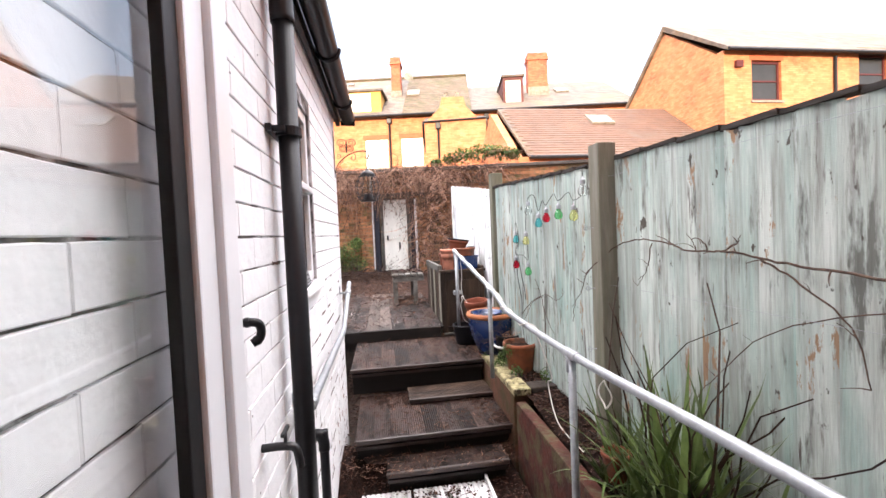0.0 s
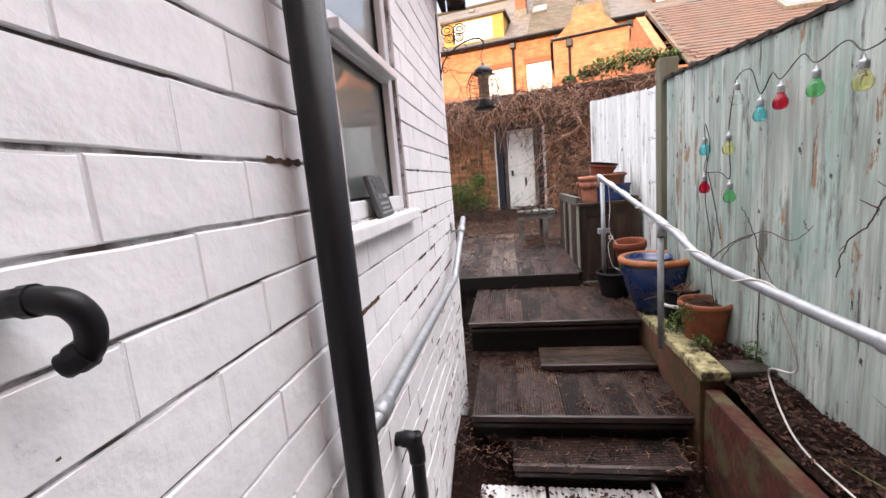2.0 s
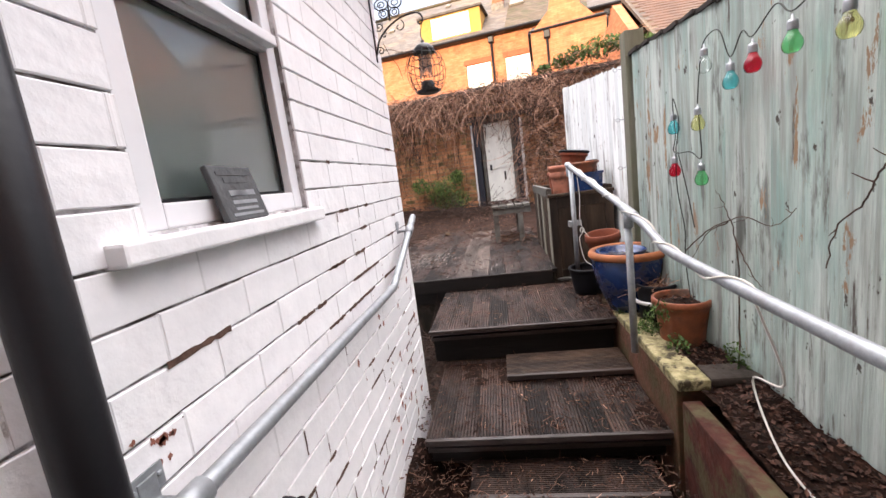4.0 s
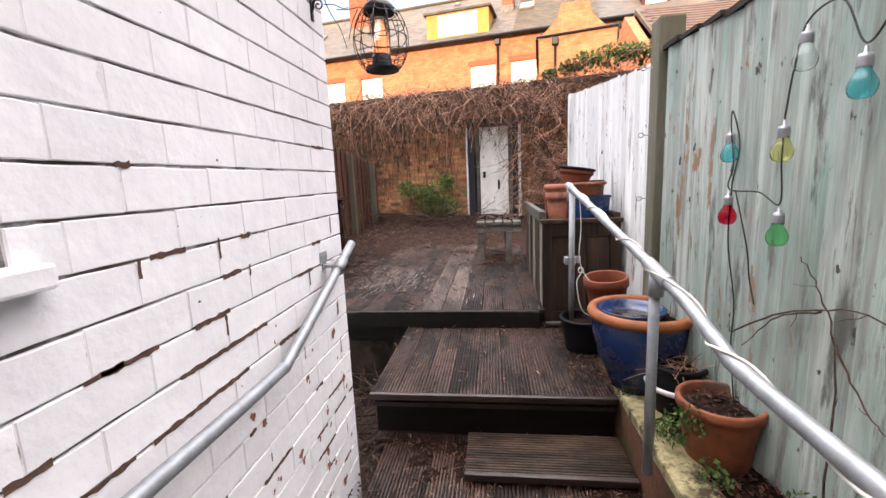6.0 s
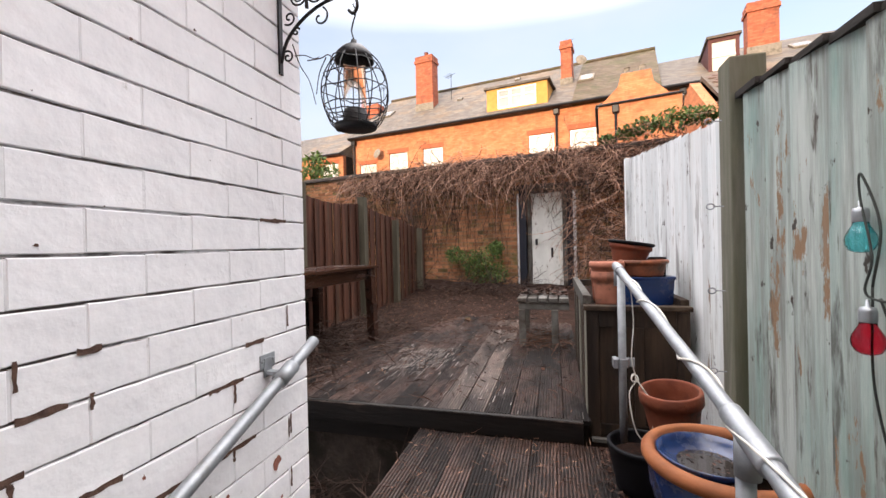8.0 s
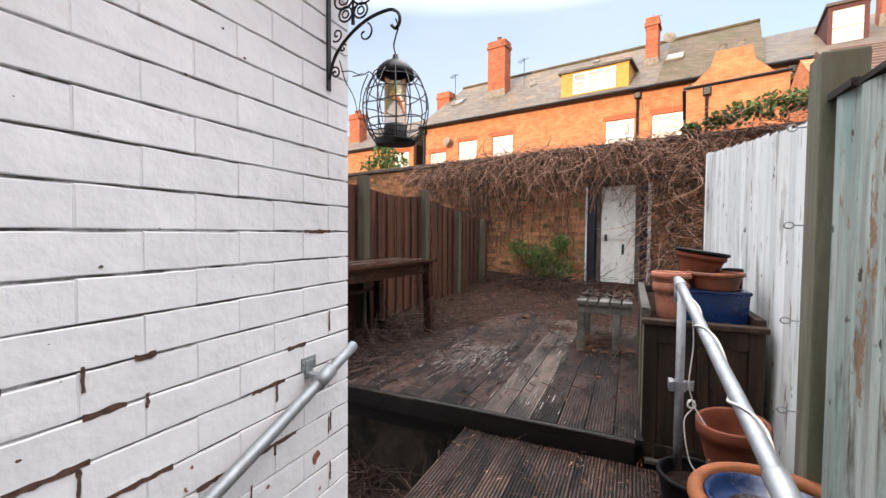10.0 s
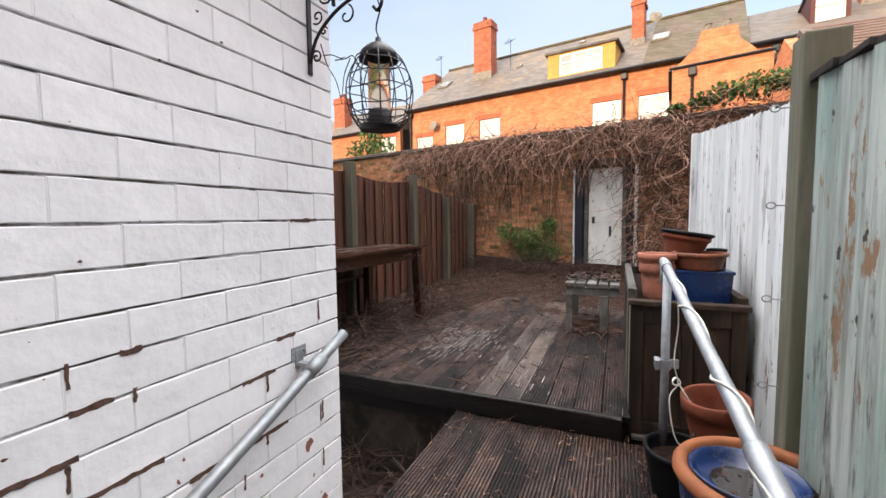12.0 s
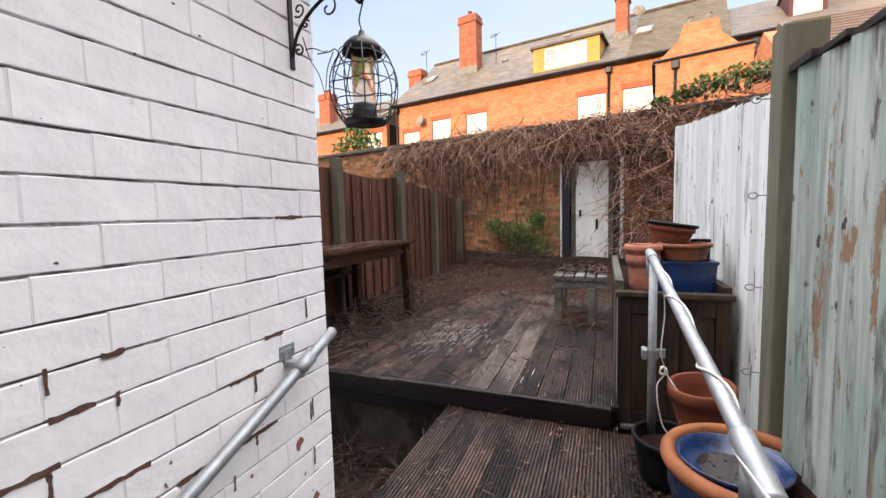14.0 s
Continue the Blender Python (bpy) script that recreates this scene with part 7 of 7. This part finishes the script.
tagged(part("pointing", strips, M["pointing"], wall_left), kind="stuff")

# bricks of the garden's end wall
endb = bmesh.new()
near_end = []
re_ = random.Random(8)
for k in range(int(2.75 / 0.075)):
    z0 = 0.22 + k * 0.075
    x = -7.2 + (0.1125 if k % 2 else 0)
    while x < 4.0:
        x1 = x + 0.215
        if not (x1 > -0.42 and x < 0.40 and z0 < 2.44):
            d = re_.uniform(-0.004, 0.004)
            if -2.7 < x < -0.45 and 0.7 < z0 < 1.95:
                near_end.append((x, d, z0))
            else:
                v = [endb.verts.new(p) for p in ((x, d, z0), (x1, d, z0), (x1, d + re_.uniform(-0.003, 0.003), z0 + 0.065), (x, d, z0 + 0.065))]
                w = [endb.verts.new((q.co.x, 0.014, q.co.z)) for q in v]
                endb.faces.new(v)
                for i in range(4):
                    endb.faces.new((w[i], w[(i + 1) % 4], v[(i + 1) % 4], v[i]))
        x += 0.225
M["end_brick"] = mat("end_wall_brick", (0.46, 0.20, 0.100), 0.9, rgb2=(0.27, 0.13, 0.066), scale=9, bump=0.6, bscale=45, stain=(0.13, 0.105, 0.045), sscale=1.9, smin=0.48, smax=0.62, vary=0.40, island=True)
old_me = mesh_of("brick", boxes((0, 0, 0, 0.215, 0.02, 0.065), bevel=0.004))
M["end_brick_piece"] = mat("end_wall_brick_piece", (0.46, 0.20, 0.100), 0.9, rgb2=(0.27, 0.13, 0.066), scale=9, bump=0.6, bscale=45, stain=(0.13, 0.105, 0.045), sscale=1.9, smin=0.48, smax=0.62, vary=0.40)
old_me.materials.append(M["end_brick_piece"])
for p in near_end:
    part("brick", old_me, None, end_wall).location = p
tagged(part("bricks", endb, M["end_brick"], end_wall, "old red and ochre bricks"), kind="stuff")


# paint lost from the joints, more of it low on the wall
scar, rs = bmesh.new(), random.Random(21)
for k in range(-21, 8):
    z0 = ZREF + k * BH
    low = max(0.0, min(1.0, (1.02 - z0) / 0.55))
    shift = YREF + (0 if k % 2 else BP / 2)
    for i in range(-12, 4):
        y = shift + i * BP
        if not 0.7 < y < CORNER_Y - 0.03 or (WIN[0] - 0.02 < y < WIN[1] + 0.02 and z0 > 1.1):
            continue
        if rs.random() < 0.42 * low * (0.35 if y < 1.35 else 1):
            h = rs.uniform(0.015, 0.05 + 0.02 * low)
            zc = z0 + rs.uniform(0.004, BHT - h)
            pts = []
            n = 5
            for j in range(n + 1):
                pts.append((y - rs.uniform(0.0010, 0.0042), zc + h * j / n))
            for j in range(n, -1, -1):
                pts.append((y + rs.uniform(0.0010, 0.0045), zc + h * j / n))
            scar.faces.new([scar.verts.new((WALL_X + 0.0012, p, q)) for p, q in pts][::1])
    y = 0.75
    while y < CORNER_Y - 0.05:
        ln = rs.uniform(0.02, 0.16)
        if rs.random() < (0.012 + 0.36 * low) * (0.3 if y < 1.35 else 1) and not (WIN[0] - 0.05 < y < WIN[1] + 0.05 and z0 > 1.1):
            n = max(4, int(ln / 0.012))
            up = [(y + ln * j / n, z0 + rs.uniform(0.0, 0.0055)) for j in range(n + 1)]
            dn = [(y + ln * j / n, z0 - 0.005 - rs.uniform(0.0, 0.0055)) for j in range(n, -1, -1)]
            y2 = min(y + ln, CORNER_Y - 0.01)
            scar.faces.new([scar.verts.new((WALL_X + 0.0014, min(p, y2), q)) for p, q in up + dn])
        y += ln + rs.uniform(0.02, 0.12)
# the larger scars: bed joints (course, from, to), then upright joints (y, from, to)
for k, ya, yb in ((-4, 2.63, 2.67), (-5, 2.545, 2.615), (-6, 2.90, 3.01), (-6, 2.44, 2.555), (-4, 2.355, 2.444), (-7, 2.08, 2.14), (-2, 2.315, 2.345), (-6, 2.20, 2.27), (-7, 2.38, 2.70), (-8, 2.75, 3.05), (-5, 3.02, 3.09), (-8, 2.3, 2.6)):
    z0, n = ZREF + k * BH - 0.0022, max(4, int((yb - ya) / 0.012))
    up = [(ya + (yb - ya) * j / n, z0 + 0.003 + rs.uniform(0.0, 0.005)) for j in range(n + 1)]
    dn = [(ya + (yb - ya) * j / n, z0 - 0.003 - rs.uniform(0.0, 0.005)) for j in range(n, -1, -1)]
    scar.faces.new([scar.verts.new((WALL_X + 0.0014, p, q)) for p, q in up + dn])
for y, za, zb in ((2.547, 1.125, 1.172), (2.652, 1.058, 1.088), (3.195, 1.096, 1.160), (2.980, 0.945, 0.999), (2.538, 0.942, 0.992), (2.972, 0.80, 0.835), (2.895, 0.72, 0.76), (3.20, 0.77, 0.83), (3.197, 0.61, 0.67), (2.33, 1.13, 1.165)):
    n = 6
    lf = [(y - rs.uniform(0.002, 0.0055), za + (zb - za) * j / n) for j in range(n + 1)]
    rt = [(y + rs.uniform(0.002, 0.0055), za + (zb - za) * j / n) for j in range(n, -1, -1)]
    scar.faces.new([scar.verts.new((WALL_X + 0.0012, p, q)) for p, q in lf + rt])
for v in scar.verts:
    v.co.z += RISE * (v.co.y - 1.2)
# pinholes and chips in the paint
for _ in range(70):
    y, z, r0 = rs.uniform(0.8, CORNER_Y - 0.03), rs.uniform(0.5, 2.2), rs.choice((0.0012, 0.0016, 0.002, 0.004))
    if WIN[0] - 0.1 < y < WIN[1] + 0.1 and z > 1.1:
        continue
    scar.faces.new([scar.verts.new((WALL_X + 0.0013, y + r0 * rs.uniform(0.6, 1.6) * math.cos(j * 0.898), z + r0 * rs.uniform(0.5, 1.0) * math.sin(j * 0.898))) for j in range(7)])
tagged(part("bare_joints", scar, M["bare_joint"], wall_left, "brown joints bared of paint"), kind="stuff")
patch = bmesh.new()
for _ in range(70):
    y, z = rs.gauss(2.85, 0.28), rs.gauss(0.35, 0.22)
    if rs.random() < 0.12:
        y, z = rs.gauss(1.53, 0.04), rs.gauss(0.89, 0.02)
    if not 1.2 < y < CORNER_Y - 0.04:
        continue
    s = rs.uniform(0.006, 0.026) * (0.5 if z > 0.8 else 1)
    n = 11
    patch.faces.new([patch.verts.new((WALL_X + 0.0016, y + s * 0.8 * rs.uniform(0.35, 1.2) * math.cos(6.283 * j / n), z + s * rs.uniform(0.35, 1.2) * math.sin(6.283 * j / n))) for j in range(n)])
tagged(part("bare_patches", patch, M["bare_brick"], wall_left, "red brick showing where paint has flaked"), kind="stuff")

# ribs of the deck, pale from wear and from wet sheen put into colour
worn, rw = bmesh.new(), random.Random(5)
x, i = -2.2, 0
while x < 0.56:
    top = DECK_Z - 0.002 * (i % 2)
    for q in range(9):
        xc = x + (q + 0.5) * (DB - 0.004) / 9
        y = DECK_Y + 0.01
        while y < 7.6:
            ln = rw.uniform(0.015, 0.12)
            patch_ = max(0, 1 - ((xc + 0.68) / 0.34) ** 2) * max(0, 1 - ((y - 5.3) / 0.52) ** 2)
            path_ = 0.34 if -0.24 < xc < 0.06 and y < 6.6 else 0.0
            if rw.random() < 0.03 + 0.85 * patch_ + path_ * (0.5 + 0.5 * math.sin(y * 5 + i)):
                w = rw.uniform(0.0012, 0.0042)
                worn.faces.new([worn.verts.new(p) for p in ((xc - w, y, top + 0.0024), (xc + w * rw.uniform(0.5, 1), y, top + 0.0024), (xc + w, y + ln, top + 0.0024), (xc - w * rw.uniform(0.5, 1), y + ln, top + 0.0024))])
            y += ln + rw.uniform(0.0, 0.03)
    x += DB
    i += 1
tagged(part("worn_ribs", worn, M["deck_worn_sheen"], deck, "pale ribs of the boards, worn and with wet sheen in their colour"), kind="stuff")

# dirt lying on the steps
tagged(part("step_dirt", sheet(-0.26, 0.80, 2.72, 3.46, 0.02, 0.068, lambda x, y: 0.014 * noise.noise(Vector((x * 7, y * 7, 4))) + 0.008 * noise.noise(Vector((x * 25, y * 25, 9))) - 0.006 + 0.035 * max(0, y - 3.12) + 0.05 * max(0, x - 0.55)), M["soil"], smooth=True), "dirt and leaf mould lying on the middle step", "dirt", kind="stuff")
tagged(part("step_dirt", sheet(-0.33, 0.80, 3.48, 4.33, 0.02, 0.302, lambda x, y: 0.012 * noise.noise(Vector((x * 7, y * 7, 14))) + 0.008 * noise.noise(Vector((x * 25, y * 25, 3))) - 0.012 + 0.03 * max(0, y - 4.15) + 0.08 * max(0, x - 0.60)), M["soil"], smooth=True), "dirt lying on the upper step", "dirt", kind="stuff")
